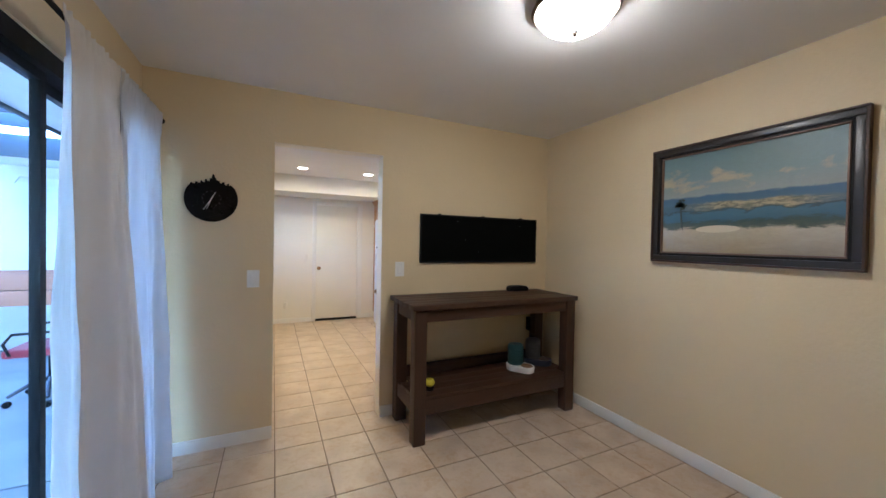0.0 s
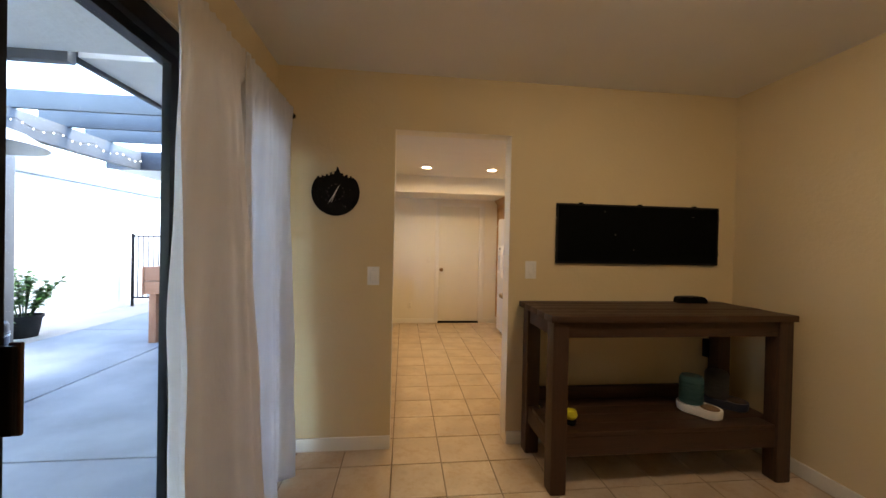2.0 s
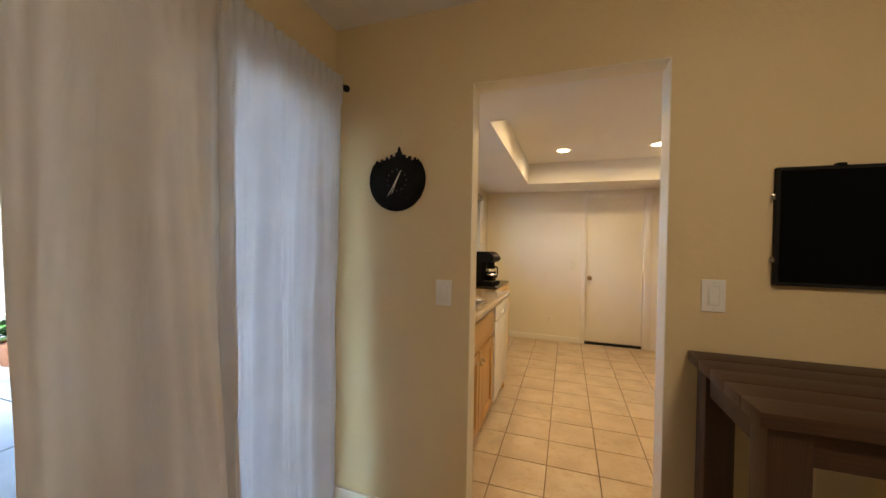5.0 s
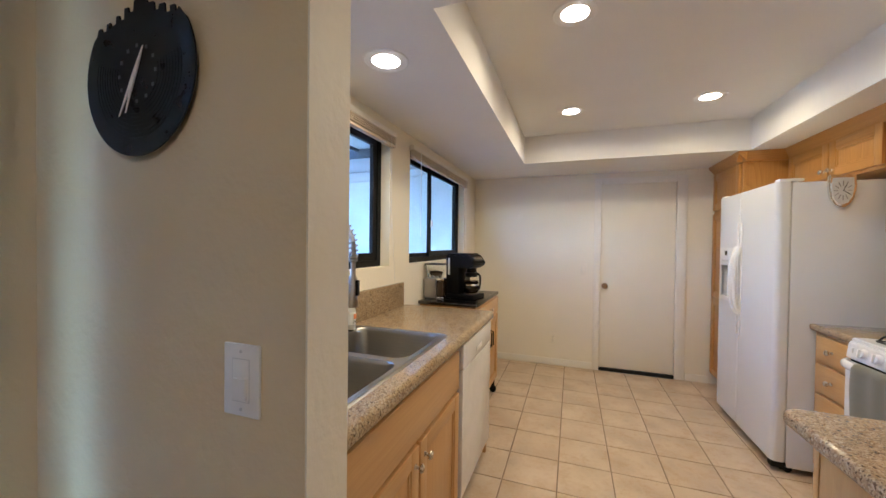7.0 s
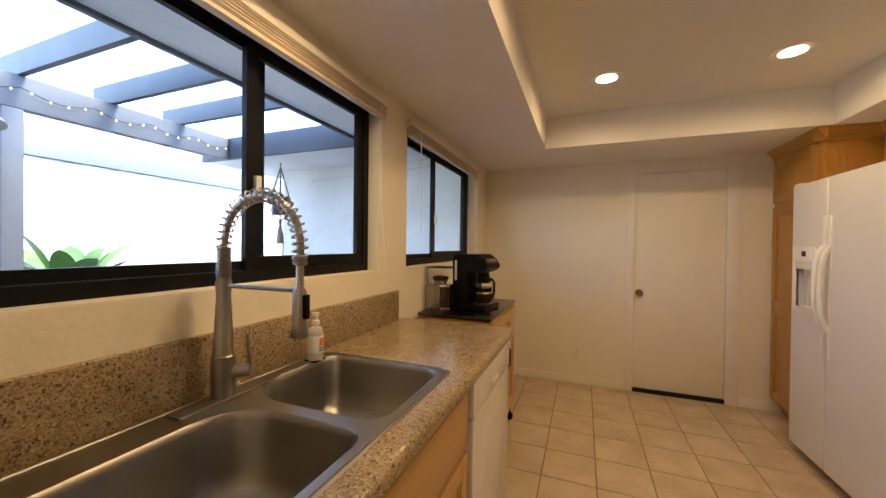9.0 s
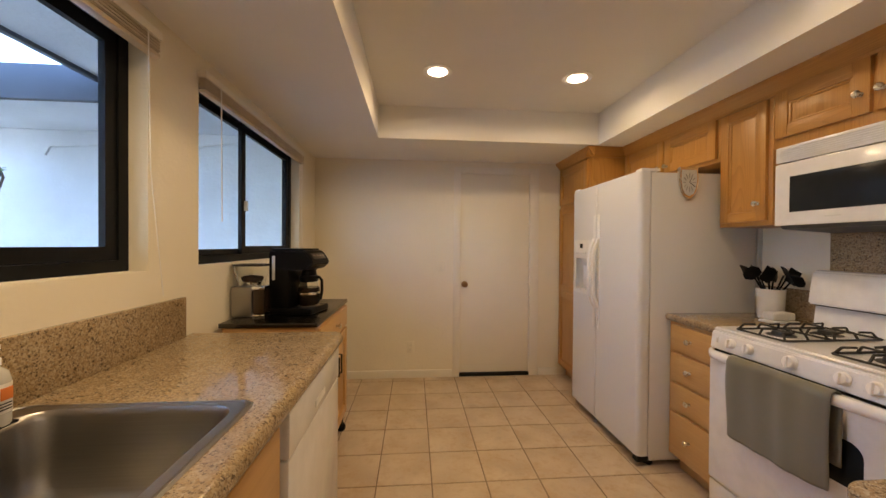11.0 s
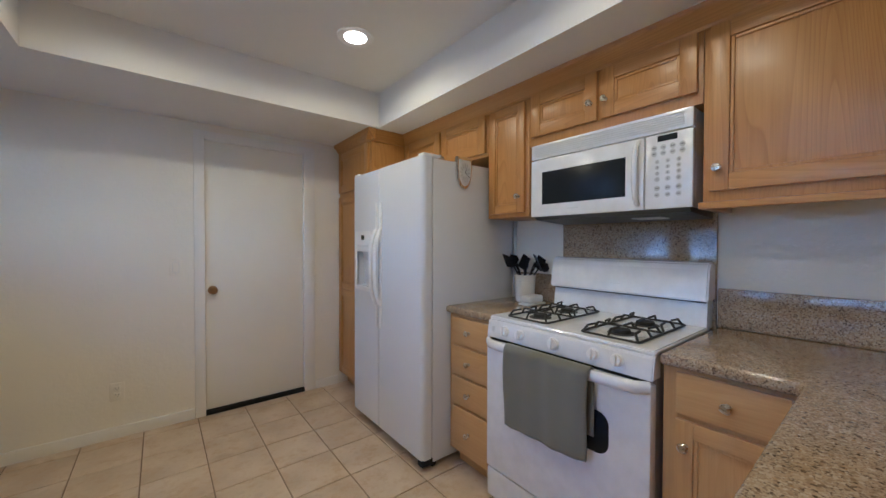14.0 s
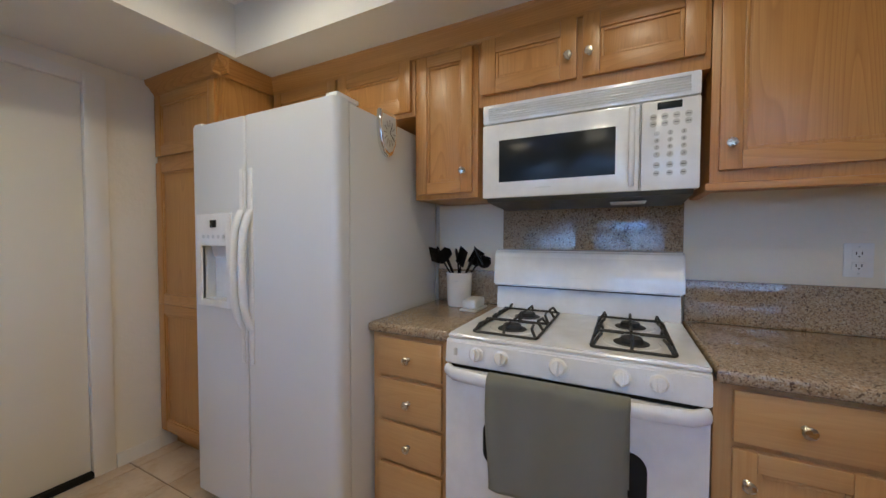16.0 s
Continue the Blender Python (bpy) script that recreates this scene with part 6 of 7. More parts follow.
prism(bm, outline, Y_D - 0.014, Y_D - 0.011, "y")
disc = part("record", bm, M_VINYL, rc2, smooth=0)
bm = bmesh.new()
for k in range(9):
    r = 0.056 + k * 0.0075
    tube(bm, [(ckx + r * math.cos(t), Y_D - 0.0142, ckz + r * math.sin(t)) for t in (radians(165 + 210 * j / 40) for j in range(41))], 0.0006, 4)
part("groove", bm, M_VINYL, disc)
bm = bmesh.new()
for k in range(12):
    a = 2 * math.pi * k / 12
    c = Vector((ckx + 0.05 * math.cos(a), Y_D - 0.0145, ckz + 0.05 * math.sin(a)))
    box(bm, c - Vector((0.003, 0.0006, 0.003)), c + Vector((0.003, 0.0006, 0.003)))
part("hour_mark", bm, M_GREYMARK, rc2, smooth=0)
bm = bmesh.new()
lathe(bm, [(0.028, 0), (0.028, 0.011)], (ckx, Y_D, ckz), "-y", 20)
part("movement", bm, M_BLACK_M, rc2)
for dx, dz, w in ((-0.045, -0.075, 0.0035), (-0.026, -0.07, 0.003), (0.022, 0.045, 0.0035)):
    bm = bmesh.new()
    tube(bm, [(ckx, Y_D - 0.018, ckz), (ckx + dx, Y_D - 0.018, ckz + dz)], [w, 0.001], 6)
    part("pointer", bm, M_WHITE, rc2, "pale clock pointer")

wall_plate("light_switch", "-y", Y_D, -0.127, 1.121, "rocker", "white rocker light switch plate", "light switch", 0.076, 0.118)
wall_plate("light_switch", "-y", Y_D, 0.919, 1.173, "rocker", "white rocker light switch plate", "light switch", 0.076, 0.118)

# things on the table and its shelf
sp = thing("handheld_case", "black oblong gadget with a short cable", "gadget", (2.035, 3.765, TZ))
bm = bmesh.new()
prism(bm, [(-0.105, 0), (-0.10, 0.036), (-0.085, 0.045), (0.05, 0.048), (0.085, 0.042), (0.105, 0.02), (0.108, 0)], -0.032, 0.032, "y")
bmesh.ops.bevel(bm, geom=list(bm.edges), offset=0.006, segments=2, affect="EDGES")
bmesh.ops.transform(bm, matrix=pose(2.035, 3.765, TZ, 0, 0, -3), verts=list(bm.verts))
part("shell", bm, M_BLACK, sp)
bm = bmesh.new()
tube(bm, [(2.135, 3.765, TZ + 0.022), (2.16, 3.768, TZ + 0.03), (2.18, 3.78, TZ + 0.006), (2.185, 3.815, TZ + 0.004)], 0.003, 6)
part("cable", bm, M_BISQUE, sp, "grey cable")


def feeder(x, y, turn, body, dish, label):
    """A gravity feeder: an oval base with a bowl in front and a ribbed jar on its rear half."""
    z = 0.3302
    t = thing("pet_feeder", label, "pet feeder", (x, y, z), "pet feeders")
    m = pose(x, y, z, 0, 0, turn)
    side = 0.100
    tilt = math.asin((0.078 - 0.066) / side)
    oval = [(0.078 * math.cos(a), 0.078 * math.sin(a)) for a in (math.pi / 2 - tilt + (math.pi + 2 * tilt) * k / 18 for k in range(19))]
    oval += [(side + 0.066 * math.cos(a), 0.066 * math.sin(a)) for a in (-math.pi / 2 + tilt + (math.pi - 2 * tilt) * k / 16 for k in range(17))]
    bm = bmesh.new()
    rings = []
    for s, h in ((0.86, 0.0), (0.95, 0.006), (1.0, 0.034), (1.0, 0.048), (0.97, 0.052), (0.92, 0.05)):
        rings.append([bm.verts.new((side / 2 + (px - side / 2) * (1 - (1 - s) * 0.6), py * s, h)) for px, py in oval])
    for a, b in zip(rings, rings[1:]):
        for k in range(len(a)):
            bm.faces.new((a[k], a[(k + 1) % len(a)], b[(k + 1) % len(a)], b[k]))
    bm.faces.new(rings[0][::-1])
    bm.faces.new(rings[-1])
    bmesh.ops.transform(bm, matrix=m, verts=list(bm.verts))
    part("dish", bm, dish, t, "oval feeding dish")
    bm = bmesh.new()
    prof = [(0.060, 0.052)]
    for k in range(6):
        prof += [(0.064, 0.058 + k * 0.024), (0.066, 0.066 + k * 0.024), (0.066, 0.074 + k * 0.024), (0.063, 0.080 + k * 0.024)]
    lathe(bm, prof + [(0.062, 0.208), (0.054, 0.218), (0, 0.221)], (x, y, z), seg=28)
    part("reservoir", bm, body, t, "ribbed plastic reservoir")
    bm = bmesh.new()
    lathe(bm, [(0.050, 0.0505), (0.044, 0.056), (0.02, 0.059), (0, 0.06)], (0, 0, 0), seg=24)
    bmesh.ops.transform(bm, matrix=m @ pose(side + 0.002, 0, 0), verts=list(bm.verts))
    part("kibble", bm, M_SOIL if dish is M_NAVY else plastic("brown_kibble", (0.22, 0.13, 0.07), 0.9), t, "brown dry food")


M_NAVY = plastic("dark_blue_plastic", (0.025, 0.03, 0.05), 0.3)
feeder(1.865, 3.545, -62, milky("green_plastic_jar", (0.05, 0.14, 0.135), 0.5), M_WHITE, "cat feeder with green jar and white dish")
feeder(2.11, 3.62, -50, milky("clear_plastic_jar", (0.22, 0.22, 0.21), 0.8), M_NAVY, "cat feeder with clear jar and dark blue dish")
toy = thing("toy_ball", "yellow and black toy on the table shelf", "toy", (1.02, 3.42, 0.33))
bm = bmesh.new()
lathe(bm, [(0, 0.03), (0.02, 0.032), (0.034, 0.048), (0.036, 0.062), (0.028, 0.082), (0, 0.092)], (1.02, 3.42, 0.3302), seg=18)
part("upper", bm, plastic("yellow_rubber", (0.62, 0.58, 0.04), 0.5), toy, "yellow upper half")
bm = bmesh.new()
lathe(bm, [(0.018, 0), (0.028, 0.006), (0.033, 0.024), (0.0, 0.04)], (1.02, 3.42, 0.3302), seg=18)
part("lower", bm, M_BLACK, toy, "black lower half")
ad = thing("power_adapter", "black plug-in power adapter on the wall", "adapter", (2.24, Y_D, 0.63))
bx("housing", (2.20, Y_D - 0.05, 0.575), (2.29, Y_D - 0.001, 0.70), M_BLACK, ad, 0.008)
bx("cord", (2.238, Y_D - 0.02, 0.35), (2.246, Y_D - 0.012, 0.576), M_BLACK_M, ad, 0.002)
wall_plate("outlet", "-x", WR_D, 3.55, 0.36, "outlet", "white wall outlet beside the table", "outlet")


# ---------------------------------------------------------------- patio
bm = bmesh.new()
box(bm, (-400, -400, OUT - 0.3), (400, 400, OUT - 0.012))
solid("ground", bm, M_SOIL, "bare brown ground round the house", "ground", kind="structure", smooth=0)
slabs = tagged(new("patio", None), "grey concrete patio slabs with narrow joints", "pavement", kind="structure")
for x0, x1 in ((-4.75, -3.05), (-3.03, LO)):
    for y0, y1 in ((-2.5, 3.93), (3.945, 7.44), ):
        bx("concrete_slab", (x0, y0, OUT - 0.1), (x1, y1, OUT), M_CONC, slabs, 0.006)
bx("concrete_slab", (-4.75, 7.455, OUT - 0.1), (-3.42, 14.0, OUT), M_CONC, slabs, 0.006)
bm = bmesh.new()
box(bm, (-5.64, -2.5, OUT - 0.011), (-4.76, 14.0, OUT - 0.001))
solid("planting_strip", bm, paint("pinkish_paving", (0.44, 0.36, 0.29), 0.12, 0.9, 0.5, 60), "pale tan strip along the garden wall", "pavement", kind="structure", smooth=0)

gw = thing("garden_wall", "tall white stucco boundary wall with grey fascia", "wall", (-5.75, 5, OUT), kind="structure")
bx("wall", (-5.85, -2.5, OUT - 0.1), (-5.65, 14.0, 2.30), M_STUCCO, gw, 0.01)
bx("fascia", (-5.9, -2.5, 2.302), (-5.60, 14.0, 2.66), paint("pale_grey_fascia", (0.16, 0.165, 0.18), 0.1, 0.7, 0.3, 40), gw, 0.008, "grey painted fascia board")
bx("footing", (-5.652, -2.5, OUT - 0.05), (-5.60, 14.0, OUT + 0.10), M_STUCCO, gw, 0.01)
bx("end_wall", (-5.65, 13.8, OUT - 0.1), (-3.3, 14.0, 2.3), M_STUCCO, gw, 0.01)

wing = thing("house_wing", "white stucco wing of the house with grey eave", "building", (-2.0, 8.5, OUT), kind="structure")
bx("wall", (-3.40, 7.46, OUT - 0.1), (LO - 0.002, 13.8, 2.27), M_STUCCO, wing, 0.01)
bx("eave", (-3.9, 6.78, 2.272), (LO - 0.002, 13.8, 2.36), M_STUCCO, wing, 0.008)
bx("eave_fascia", (-3.9, 6.735, 2.262), (LO - 0.002, 6.778, 2.50), M_GREYWOOD, wing, 0.006, "grey painted eave board")
bx("roof_deck", (-3.9, 6.78, 2.362), (LO - 0.002, 13.8, 2.52), M_GREYWOOD, wing, 0.008)
bm = bmesh.new()
tube(bm, [(-2.95, 7.45, 2.05), (-2.9, 7.44, 2.12), (-2.5, 7.445, 2.14), (-1.7, 7.445, 2.15), (-1.3, 7.45, 2.2)], 0.008, 6)
part("wall_cable", bm, M_BISQUE, wing, "grey cable on the wall")

eave = thing("patio_eave", "stucco roof overhang above the patio", "roof", (-1.3, 4, 2.3), kind="structure")
bx("overhang", (-1.80, 3.76, 2.35), (LO - 0.002, 6.733, 2.52), M_STUCCO, eave, 0.008)
bx("deep_overhang", (-4.4, -2.5, 2.35), (LO - 0.002, 3.70, 2.52), M_STUCCO, eave, 0.008)
bx("edge_board", (-4.4, 3.702, 2.30), (-1.802, 3.757, 2.54), M_GREYWOOD, eave, 0.006, "grey painted edge board")
bx("edge_board", (-1.84, 3.76, 2.33), (-1.802, 6.733, 2.54), M_GREYWOOD, eave, 0.006, "grey painted edge board")

pg = thing("pergola", "grey painted timber pergola with open rafters", "pergola", (-3.5, 5.1, OUT))
bx("beam", (-3.56, 4.70, 2.255), (-3.46, 6.73, 2.49), M_GREYWOOD, pg, 0.006)
bx("post", (-3.57, 5.06, OUT), (-3.46, 5.17, 2.253), M_GREYWOOD, pg, 0.008)
bx("post_foot", (-3.595, 5.035, OUT), (-3.435, 5.195, OUT + 0.018), M_GREYWOOD, pg, 0.004)
for y in (5.16, 5.70, 6.25):
    bx("rafter", (-3.75, y - 0.022, 2.492), (-1.842, y + 0.022, 2.66), M_GREYWOOD, pg, 0.005)
ls = thing("string_lights", "string of tiny white lights along the pergola", "string lights", (-3.45, 5.7, 2.3))
bm = bmesh.new()
pts = [(-3.44, 4.75 + 0.0495 * k, 2.40 - 0.05 * abs(math.sin(k * 0.39))) for k in range(41)]
tube(bm, pts, 0.003, 5)
part("wire", bm, M_BLACK_M, ls)
M_BULB = glow("tiny_bulb", (1.0, 0.97, 0.9), 0.9)
for k in range(1, 40, 2):
    bm = bmesh.new()
    lathe(bm, [(0.0, -0.008), (0.0045, -0.005), (0.005, 0.002), (0, 0.006)], (pts[k][0] + 0.006, pts[k][1], pts[k][2] - 0.008), seg=8)
    part("bulb", bm, M_BULB, ls)

# patio heater
ht = thing("patio_heater", "black mushroom patio heater with silver dome", "patio heater", (-3.2, 4.56, OUT))
hx, hy = -3.2, 4.56
M_GUN = plastic("gunmetal", (0.045, 0.045, 0.055), 0.35, 0.4)
bm = bmesh.new()
lathe(bm, [(0.285, 0), (0.29, 0.01), (0.28, 0.05), (0.25, 0.062), (0.22, 0.065)], (hx, hy, OUT), seg=36)
part("base", bm, M_GUN, ht)
bm = bmesh.new()
lathe(bm, [(0.205, 0.066), (0.215, 0.08), (0.215, 0.60), (0.218, 0.605), (0.218, 0.62), (0.213, 0.625), (0.213, 0.68), (0.20, 0.70), (0.03, 0.705)], (hx, hy, OUT), seg=36)
tank = part("tank_cover", bm, M_GUN, ht)
for z in (0.60, 0.115):
    bm = bmesh.new()
    lathe(bm, [(0.2165, z - 0.004), (0.2195, z), (0.2165, z + 0.004)], (hx, hy, OUT), seg=36)
    part("band", bm, M_CHROME, tank, "thin bright band")
bm = bmesh.new()
tube(bm, [(hx, hy, OUT + 0.70), (hx, hy, 1.66)], 0.030, 16)
part("pole", bm, M_GUN, ht)
bm = bmesh.new()
lathe(bm, [(0.05, 1.60), (0.062, 1.605), (0.068, 1.66), (0.092, 1.80), (0.108, 1.86), (0.12, 1.87), (0.12, 1.885)], (hx, hy, 0), seg=30)
part("burner_housing", bm, M_GUN, ht)
bm = bmesh.new()
lathe(bm, [(0.118, 1.886), (0.135, 1.96), (0.145, 2.05), (0.12, 2.06)], (hx, hy, 0), seg=30)
part("emitter_screen", bm, plastic("dark_mesh", (0.08, 0.085, 0.10), 0.4, 0.8), ht)
bm = bmesh.new()
lathe(bm, [(0.425, 2.025), (0.43, 2.03), (0.40, 2.065), (0.30, 2.135), (0.16, 2.185), (0, 2.20), (0, 2.195), (0.16, 2.178), (0.30, 2.127), (0.40, 2.057)], (hx, hy, 0), seg=44)
part("reflector", bm, plastic("brushed_aluminium", (0.33, 0.34, 0.33), 0.5, 0.6), ht, "silver dome reflector")

# wooden planter table
pl = thing("planter_box", "raised redwood planter box on four legs", "planter", (-2.65, 6.9, OUT))
QX0, QX1, QY0, QY1 = -3.32, -1.95, 6.60, 7.20
for z0, z1 in ((0.61, 0.775), (0.785, 0.965)):
    bx("side_board", (QX0, QY0, z0), (QX1, QY0 + 0.035, z1), M_REDWOOD[0], pl, 0.005)
    bx("side_board", (QX0, QY1 - 0.035, z0), (QX1, QY1, z1), M_REDWOOD[0], pl, 0.005)
    bx("end_board", (QX0, QY0 + 0.036, z0), (QX0 + 0.035, QY1 - 0.036, z1), M_REDWOOD[1], pl, 0.005)
    bx("end_board", (QX1 - 0.035, QY0 + 0.036, z0), (QX1, QY1 - 0.036, z1), M_REDWOOD[1], pl, 0.005)
bx("soil_fill", (QX0 + 0.036, QY0 + 0.036, 0.62), (QX1 - 0.036, QY1 - 0.036, 0.90), M_SOIL, pl, 0.004)
for x in (QX0 + 0.037, QX1 - 0.127):
    for y in (QY0 + 0.037, QY1 - 0.127):
        bx("leg", (x, y, OUT), (x + 0.09, y + 0.09, 0.9), M_REDWOOD[2], pl, 0.006)
bx("corner_post", (QX0 - 0.02, QY0 - 0.012, 0.60), (QX0 - 0.001, QY0 + 0.05, 0.97), M_REDWOOD[2], pl, 0.004)


def leaf(bm, root, tip, width, up=Vector((0, 0, 1)), droop=0.15, fold=0.2, n=5):
    """A folded, drooping blade."""
    root, tip = Vector(root), Vector(tip)
    d = tip - root
    side = d.cross(up)
    side = side.normalized() if side.length > 1e-5 else Vector((1, 0, 0))
    rows = []
    for k in range(n + 1):
        s = k / n
        c = root + d * s - up * droop * d.length * (s * s - s * 0.25)
        w = width * math.sin(math.pi * min(1, 0.06 + s * 0.94)) ** 0.7 * (1 - 0.25 * s)
        rows.append([bm.verts.new(c - side * w + up * fold * w), bm.verts.new(c), bm.verts.new(c + side * w + up * fold * w)])
    for a, b in zip(rows, rows[1:]):
        bm.faces.new((a[0], a[1], b[1], b[0]))
        bm.faces.new((a[1], a[2], b[2], b[1]))


def pot(bm, x, y, r, h, z=OUT):
    lathe(bm, [(r * 0.72, 0), (r * 0.74, 0.004), (r * 0.95, h * 0.86), (r * 1.04, h * 0.87), (r * 1.04, h), (r * 0.95, h), (r * 0.92, h * 0.88), (0, h * 0.86)], (x, y, z), seg=26)


def bushy(x, y, r, h, pot_r, pot_h, pot_mat, label, seed, count, size, mats, pot_label):
    """A potted shrub: many leaves round bent stems."""
    t = thing("potted_plant", label, "plant", (x, y, OUT))
    bm = bmesh.new()
    pot(bm, x, y, pot_r, pot_h)
    part("pot", bm, pot_mat, t, pot_label)
    rnd = random.Random(seed)
    z0 = OUT + pot_h * 0.86
    stems = []
    bm = bmesh.new()
    for k in range(14):
        a, o = rnd.uniform(0, 6.28), rnd.uniform(0.2, 1.0)
        tip = Vector((x + r * o * math.cos(a), y + r * o * math.sin(a), z0 + h * rnd.uniform(0.55, 1.0) * (1.05 - 0.4 * o)))
        foot = Vector((x + 0.05 * math.cos(a), y + 0.05 * math.sin(a), z0 - 0.02))
        midp = foot.lerp(tip, 0.5) + Vector((0, 0, 0.08 * h))
        tube(bm, [foot, midp, tip], [0.008, 0.006, 0.003], 5)
        stems.append((foot, midp, tip))
    part("stems", bm, M_LEAF[2], t)
    crowns = [bmesh.new() for _ in mats]
    for k in range(count):
        foot, midp, tip = rnd.choice(stems)
        s = rnd.uniform(0.25, 1.0)
        c = midp.lerp(tip, (s - 0.5) * 2) if s > 0.5 else foot.lerp(midp, s * 2)
        a, e = rnd.uniform(0, 6.28), rnd.uniform(-0.3, 0.8)
        d = Vector((math.cos(a), math.sin(a), e)).normalized() * size * rnd.uniform(0.6, 1.3)
        leaf(crowns[k % len(mats)], c, c + d, size * rnd.uniform(0.26, 0.4), droop=rnd.uniform(0.05, 0.4), n=3)
    for bm, m in zip(crowns, mats):
        part("foliage", bm, m, t, smooth=60)
    return t


bushy(-5.10, 5.40, 0.52, 0.86, 0.27, 0.34, M_TERRA, "leafy green shrub in a terracotta pot", 1, 640, 0.14, [M_LEAF[0], M_LEAF[2], M_LEAF[1]], "terracotta pot")
bushy(-5.2, 6.55, 0.24, 0.34, 0.10, 0.05, M_BLACK_M, "low green leafy plant by the garden wall", 6, 130, 0.12, [M_LEAF[0], M_LEAF[1]], "low black pot")
bushy(-5.12, 7.02, 0.46, 0.92, 0.19, 0.30, M_BLACK_M, "bushy green plant in a black pot", 2, 560, 0.10, [M_LEAF[1], M_LEAF[0]], "black plastic pot")
bushy(-5.3, 4.5, 0.30, 0.45, 0.2, 0.25, M_TERRA, "leafy green shrub in a terracotta pot", 11, 200, 0.12, [M_LEAF[0], M_LEAF[2]], "terracotta pot")
big = thing("potted_plant", "tall broad-leaved green plant in a black pot", "plant", (-5.1, 6.1, OUT))
bm = bmesh.new()
pot(bm, -5.1, 6.1, 0.19, 0.36)
part("pot", bm, M_BLACK_M, big, "black plastic pot")
rnd = random.Random(21)
for k in range(13):
    a = 2 * math.pi * k / 13 + rnd.uniform(-0.2, 0.2)
    bm = bmesh.new()
    foot = Vector((-5.1 + 0.04 * math.cos(a), 6.1 + 0.04 * math.sin(a), OUT + 0.31))
    out = rnd.uniform(0.18, 0.44)
    knee = foot + Vector((0.4 * out * math.cos(a), 0.4 * out * math.sin(a), rnd.uniform(0.40, 0.72)))
    tip = knee + Vector((out * math.cos(a) * 1.3, out * math.sin(a) * 1.3, rnd.uniform(0.32, 0.66)))
    tube(bm, [foot, knee], [0.012, 0.006], 6)
    leaf(bm, knee, tip, rnd.uniform(0.10, 0.15), droop=rnd.uniform(0.1, 0.45), n=7)
    part("leaf", bm, M_LEAF[k % 2], big, smooth=60)
fern = thing("potted_plant", "feathery green plant with arching stems", "plant", (-5.35, 4.95, OUT))
bm = bmesh.new()
pot(bm, -5.35, 4.95, 0.16, 0.26)
part("pot", bm, M_TERRA, fern, "terracotta pot")
for k in range(9):
    a = 2 * math.pi * k / 9
    bm = bmesh.new()
    pts = [Vector((-5.35 + 0.24 * s * s * math.cos(a), 4.95 + 0.24 * s * s * math.sin(a), OUT + 0.22 + 1.40 * s * (1 - 0.12 * s))) for s in (j / 12 for j in range(13))]
    tube(bm, pts, 0.006, 5)
    for j in range(3, 13):
        for sgn in (-1, 1):
            d = Vector((-math.sin(a), math.cos(a), 0)) * sgn * 0.11 * (1.1 - j / 16) + Vector((0, 0, 0.05))
            leaf(bm, pts[j], pts[j] + d, 0.02, droop=0.2, n=3)
    part("stem", bm, M_LEAF[2], fern, smooth=60)

# hanging planter
hp2 = thing("hanging_planter", "green plant in a black pot in a macrame hanger", "hanging planter", (-3.07, 7.09, 2.27))
px, py = -3.07, 7.09
bm = bmesh.new()
pot(bm, px, py, 0.105, 0.17, 1.66)
part("pot", bm, M_GUN, hp2, "dark grey pot")
M_CORD = paint("brown_cord", (0.25, 0.17, 0.12), 0.2, 0.9, 0.5, 200)
bm = bmesh.new()
for k in range(4):
    a = math.pi / 4 + math.pi / 2 * k
    tube(bm, [(px, py, 2.22), (px + 0.06 * math.cos(a), py + 0.06 * math.sin(a), 2.0), (px + 0.115 * math.cos(a), py + 0.115 * math.sin(a), 1.80), (px + 0.08 * math.cos(a), py + 0.08 * math.sin(a), 1.65), (px, py, 1.60)], 0.008, 6)
tube(bm, [(px, py, 2.22), (px, py, 2.272)], 0.008, 6)
part("hanger", bm, M_CORD, hp2, "brown knotted cord")
bm = bmesh.new()
lathe(bm, [(0.015, 1.61), (0.022, 1.58), (0.014, 1.55), (0.034, 1.45), (0.042, 1.33), (0, 1.335)], (px, py, 0), seg=14)
part("tassel", bm, M_CORD, hp2)
bm = bmesh.new()
rnd = random.Random(33)
for k in range(60):
    a = rnd.uniform(0, 6.28)
    c = Vector((px + rnd.uniform(0, 0.08) * math.cos(a), py + rnd.uniform(0, 0.08) * math.sin(a), 1.82))
    leaf(bm, c, c + Vector((0.08 * math.cos(a), 0.08 * math.sin(a), rnd.uniform(0.0, 0.10))), 0.02, droop=0.3, n=3)
part("foliage", bm, M_LEAF[1], hp2, smooth=60)

# iron gate at the end of the side yard
gt = thing("metal_gate", "black iron gate at the end of the yard", "gate", (-5.1, 9.5, OUT))
for x in (-5.46, -4.78):
    bx("gate_post", (x - 0.02, 9.48, OUT), (x + 0.02, 9.52, 1.45), M_FRAME, gt, 0.004)
for z in (0.12, 1.38):
    bx("rail", (-5.44, 9.49, z), (-4.80, 9.51, z + 0.03), M_FRAME, gt, 0.003)
for k in range(6):
    x = -5.36 + k * 0.097
    bx("bar", (x - 0.007, 9.492, 0.15), (x + 0.007, 9.508, 1.38), M_FRAME, gt, 0.003)

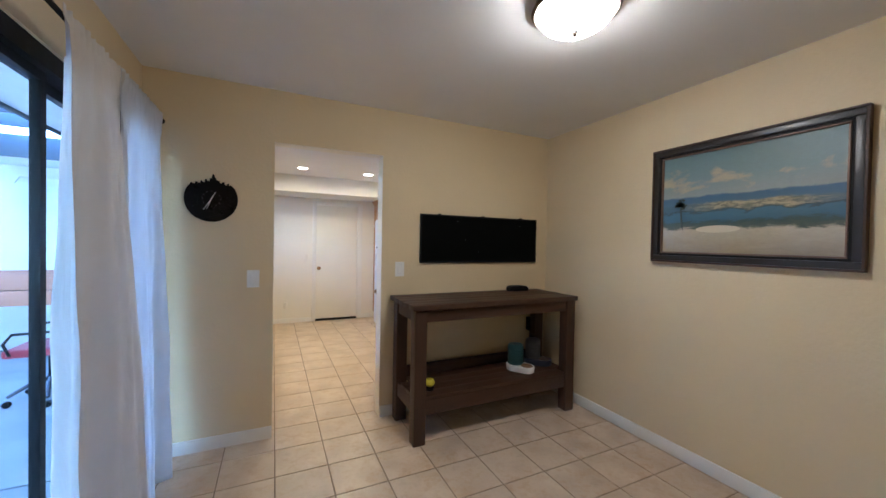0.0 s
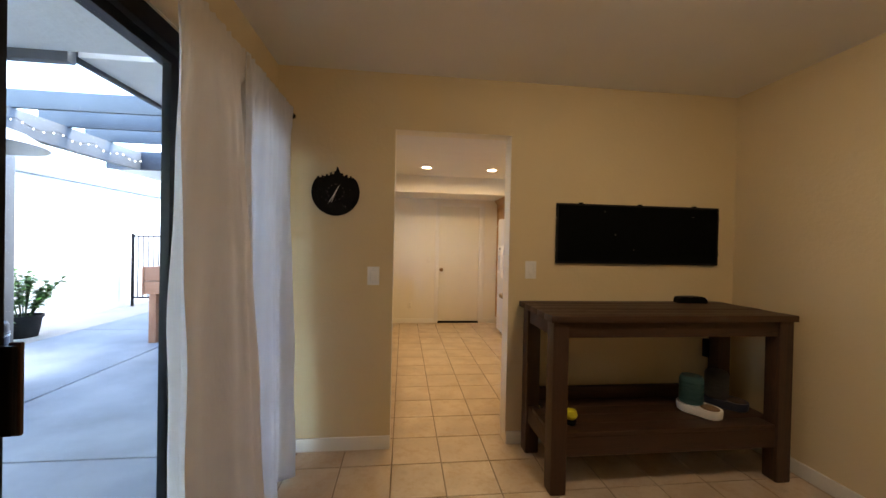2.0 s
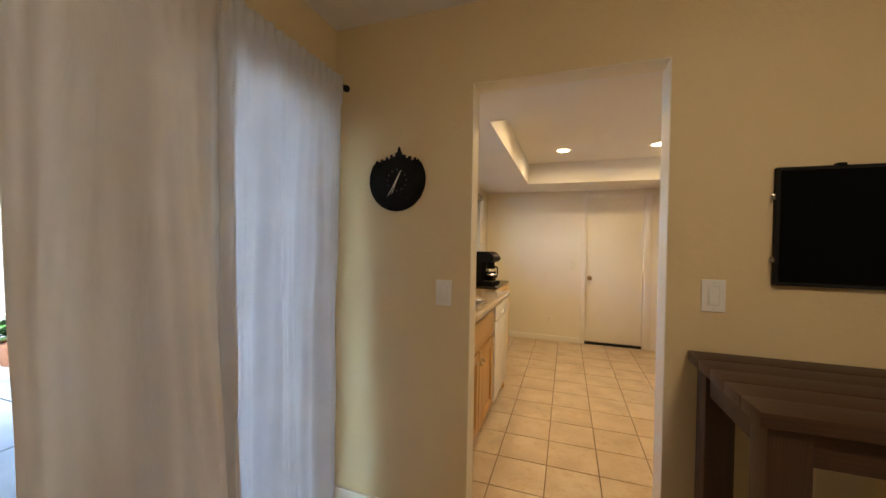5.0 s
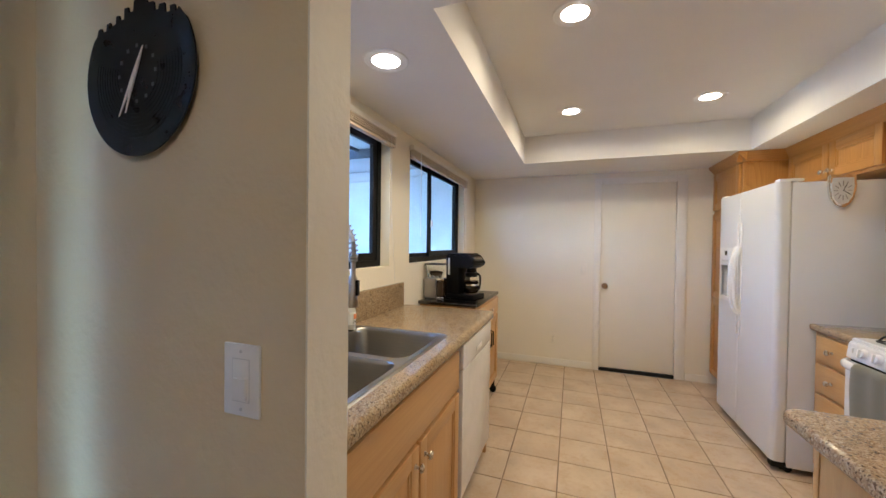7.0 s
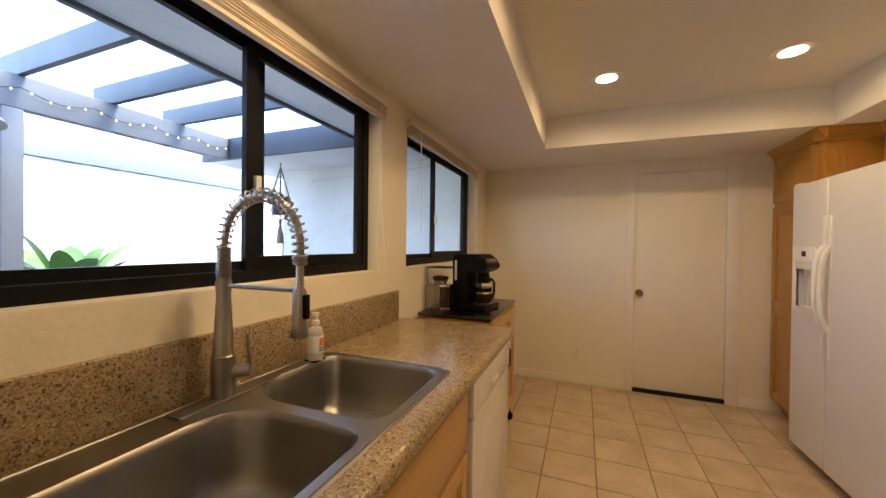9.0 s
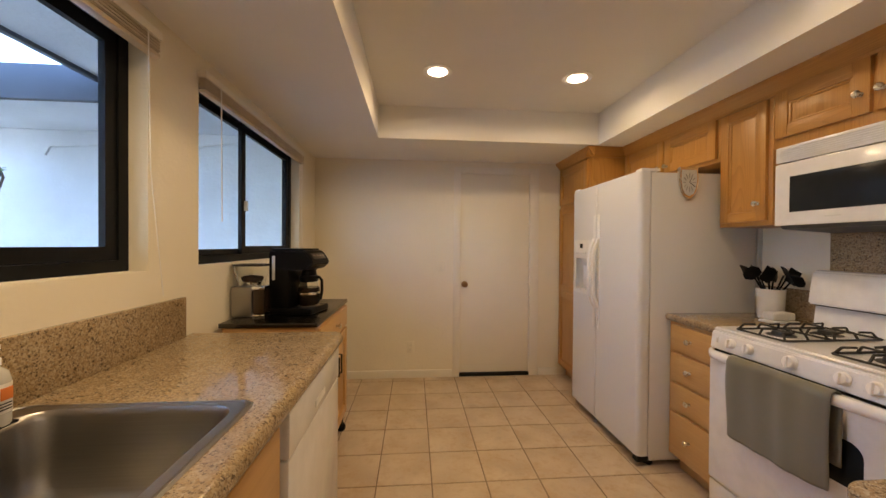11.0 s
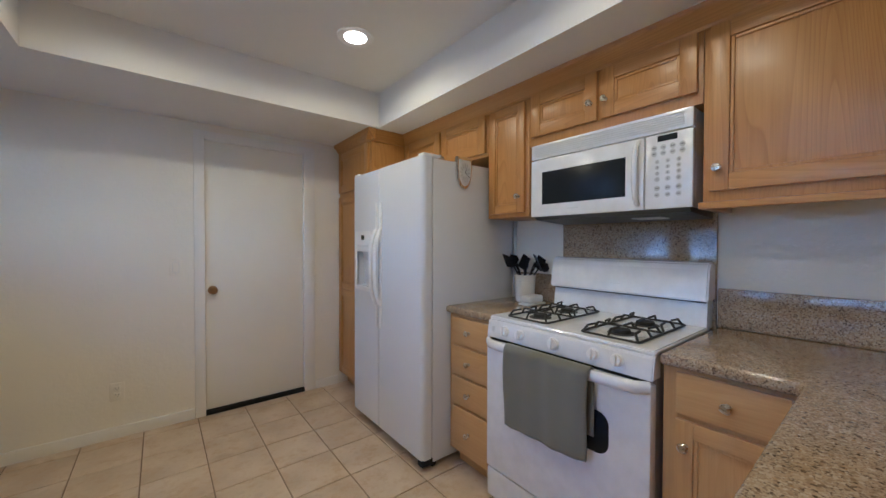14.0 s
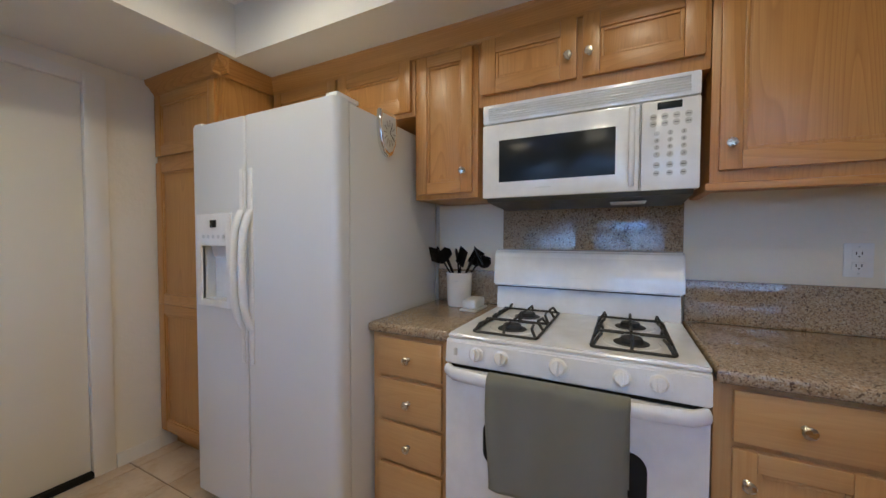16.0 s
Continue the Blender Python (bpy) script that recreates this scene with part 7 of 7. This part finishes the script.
# office-like patio chair beside the glass
ch = thing("swivel_chair", "swivel chair with red seat and black arms", "chair", (-1.95, 5.45, OUT))
sx, sy = -1.95, 5.45
M_RED = cloth("red_fabric", (0.30, 0.04, 0.05), 0.0, 400)
bx("seat", (sx - 0.22, sy - 0.22, 0.37), (sx + 0.22, sy + 0.22, 0.44), M_RED, ch, 0.03, "padded red seat", 4)
bx("backrest", (sx - 0.21, sy + 0.20, 0.50), (sx + 0.21, sy + 0.25, 0.86), M_BLACK_M, ch, 0.025, "padded black backrest", 4)
for s in (-1, 1):
    bm = bmesh.new()
    tube(bm, [(sx + s * 0.23, sy - 0.16, 0.40), (sx + s * 0.245, sy - 0.19, 0.50), (sx + s * 0.245, sy - 0.14, 0.575), (sx + s * 0.245, sy + 0.16, 0.585), (sx + s * 0.23, sy + 0.23, 0.60), (sx + s * 0.19, sy + 0.235, 0.62)], 0.011, 8)
    part("armrest", bm, M_BLACK_M, ch, "black tube arm")
bm = bmesh.new()
tube(bm, [(sx, sy, 0.37), (sx, sy, 0.12)], 0.022, 12)
part("column", bm, M_BLACK, ch)
for k in range(5):
    a = 2 * math.pi * k / 5 + 0.3
    bm = bmesh.new()
    tube(bm, [(sx, sy, 0.13), (sx + 0.14 * math.cos(a), sy + 0.14 * math.sin(a), 0.10), (sx + 0.26 * math.cos(a), sy + 0.26 * math.sin(a), 0.035)], [0.022, 0.018, 0.013], 8)
    ft = part("foot_spoke", bm, M_GUN, ch)
    bm = bmesh.new()
    lathe(bm, [(0.012, -0.018), (0.026, -0.015), (0.028, 0), (0.026, 0.015), (0.012, 0.018)], (sx + 0.26 * math.cos(a), sy + 0.26 * math.sin(a), OUT + 0.0285), "x", 14)
    part("caster", bm, M_BLACK, ft)
ch.matrix_basis = pose(sx + 0.17, sy - 0.02, OUT, 0, 0, -90)


# ---------------------------------------------------------------- floor tiles
PITCH_X, PITCH_Y, JOINT = 0.2995, 0.2968, 0.0062
TILE_X, TILE_Y = 0.017, 3.067


def tile_mesh(w, d):
    bm = bmesh.new()
    e, z0 = 0.0025, -0.0048
    low = [bm.verts.new(p) for p in ((-w / 2, -d / 2, z0), (w / 2, -d / 2, z0), (w / 2, d / 2, z0), (-w / 2, d / 2, z0))]
    mid_r = [bm.verts.new((v.co.x, v.co.y, -0.0016)) for v in low]
    top = [bm.verts.new((v.co.x * (1 - 2 * e / w), v.co.y * (1 - 2 * e / d), 0.0)) for v in low]
    for a, b in ((low, mid_r), (mid_r, top)):
        for i in range(4):
            j = (i + 1) % 4
            bm.faces.new((a[i], a[j], b[j], b[i]))
    bm.faces.new(top)
    return finish(bm, "tile", M_TILE, 0)


def lay(floor, x0, x1, y0, y1):
    """Square tiles over a room, cut where they meet its walls."""
    full = {}
    for i in range(math.floor((x0 - TILE_X) / PITCH_X), math.ceil((x1 - TILE_X) / PITCH_X)):
        for j in range(math.floor((y0 - TILE_Y) / PITCH_Y), math.ceil((y1 - TILE_Y) / PITCH_Y)):
            a0, a1 = max(x0, TILE_X + i * PITCH_X + JOINT / 2), min(x1, TILE_X + (i + 1) * PITCH_X - JOINT / 2)
            b0, b1 = max(y0, TILE_Y + j * PITCH_Y + JOINT / 2), min(y1, TILE_Y + (j + 1) * PITCH_Y - JOINT / 2)
            if a1 - a0 < 0.012 or b1 - b0 < 0.012:
                continue
            key = (round(a1 - a0, 4), round(b1 - b0, 4))
            if key not in full:
                full[key] = tile_mesh(*key)
            t = new("tile", full[key])
            t.parent = floor
            t.matrix_basis = Matrix.Translation(((a0 + a1) / 2, (b0 + b1) / 2, 0.0))


SEAM = TILE_Y + 3 * PITCH_Y
lay(bpy.data.objects["dining_floor"], WL, WR_D, Y_BACK, SEAM)
lay(bpy.data.objects["kitchen_floor"], WL, WR_K, SEAM, Y_FAR)
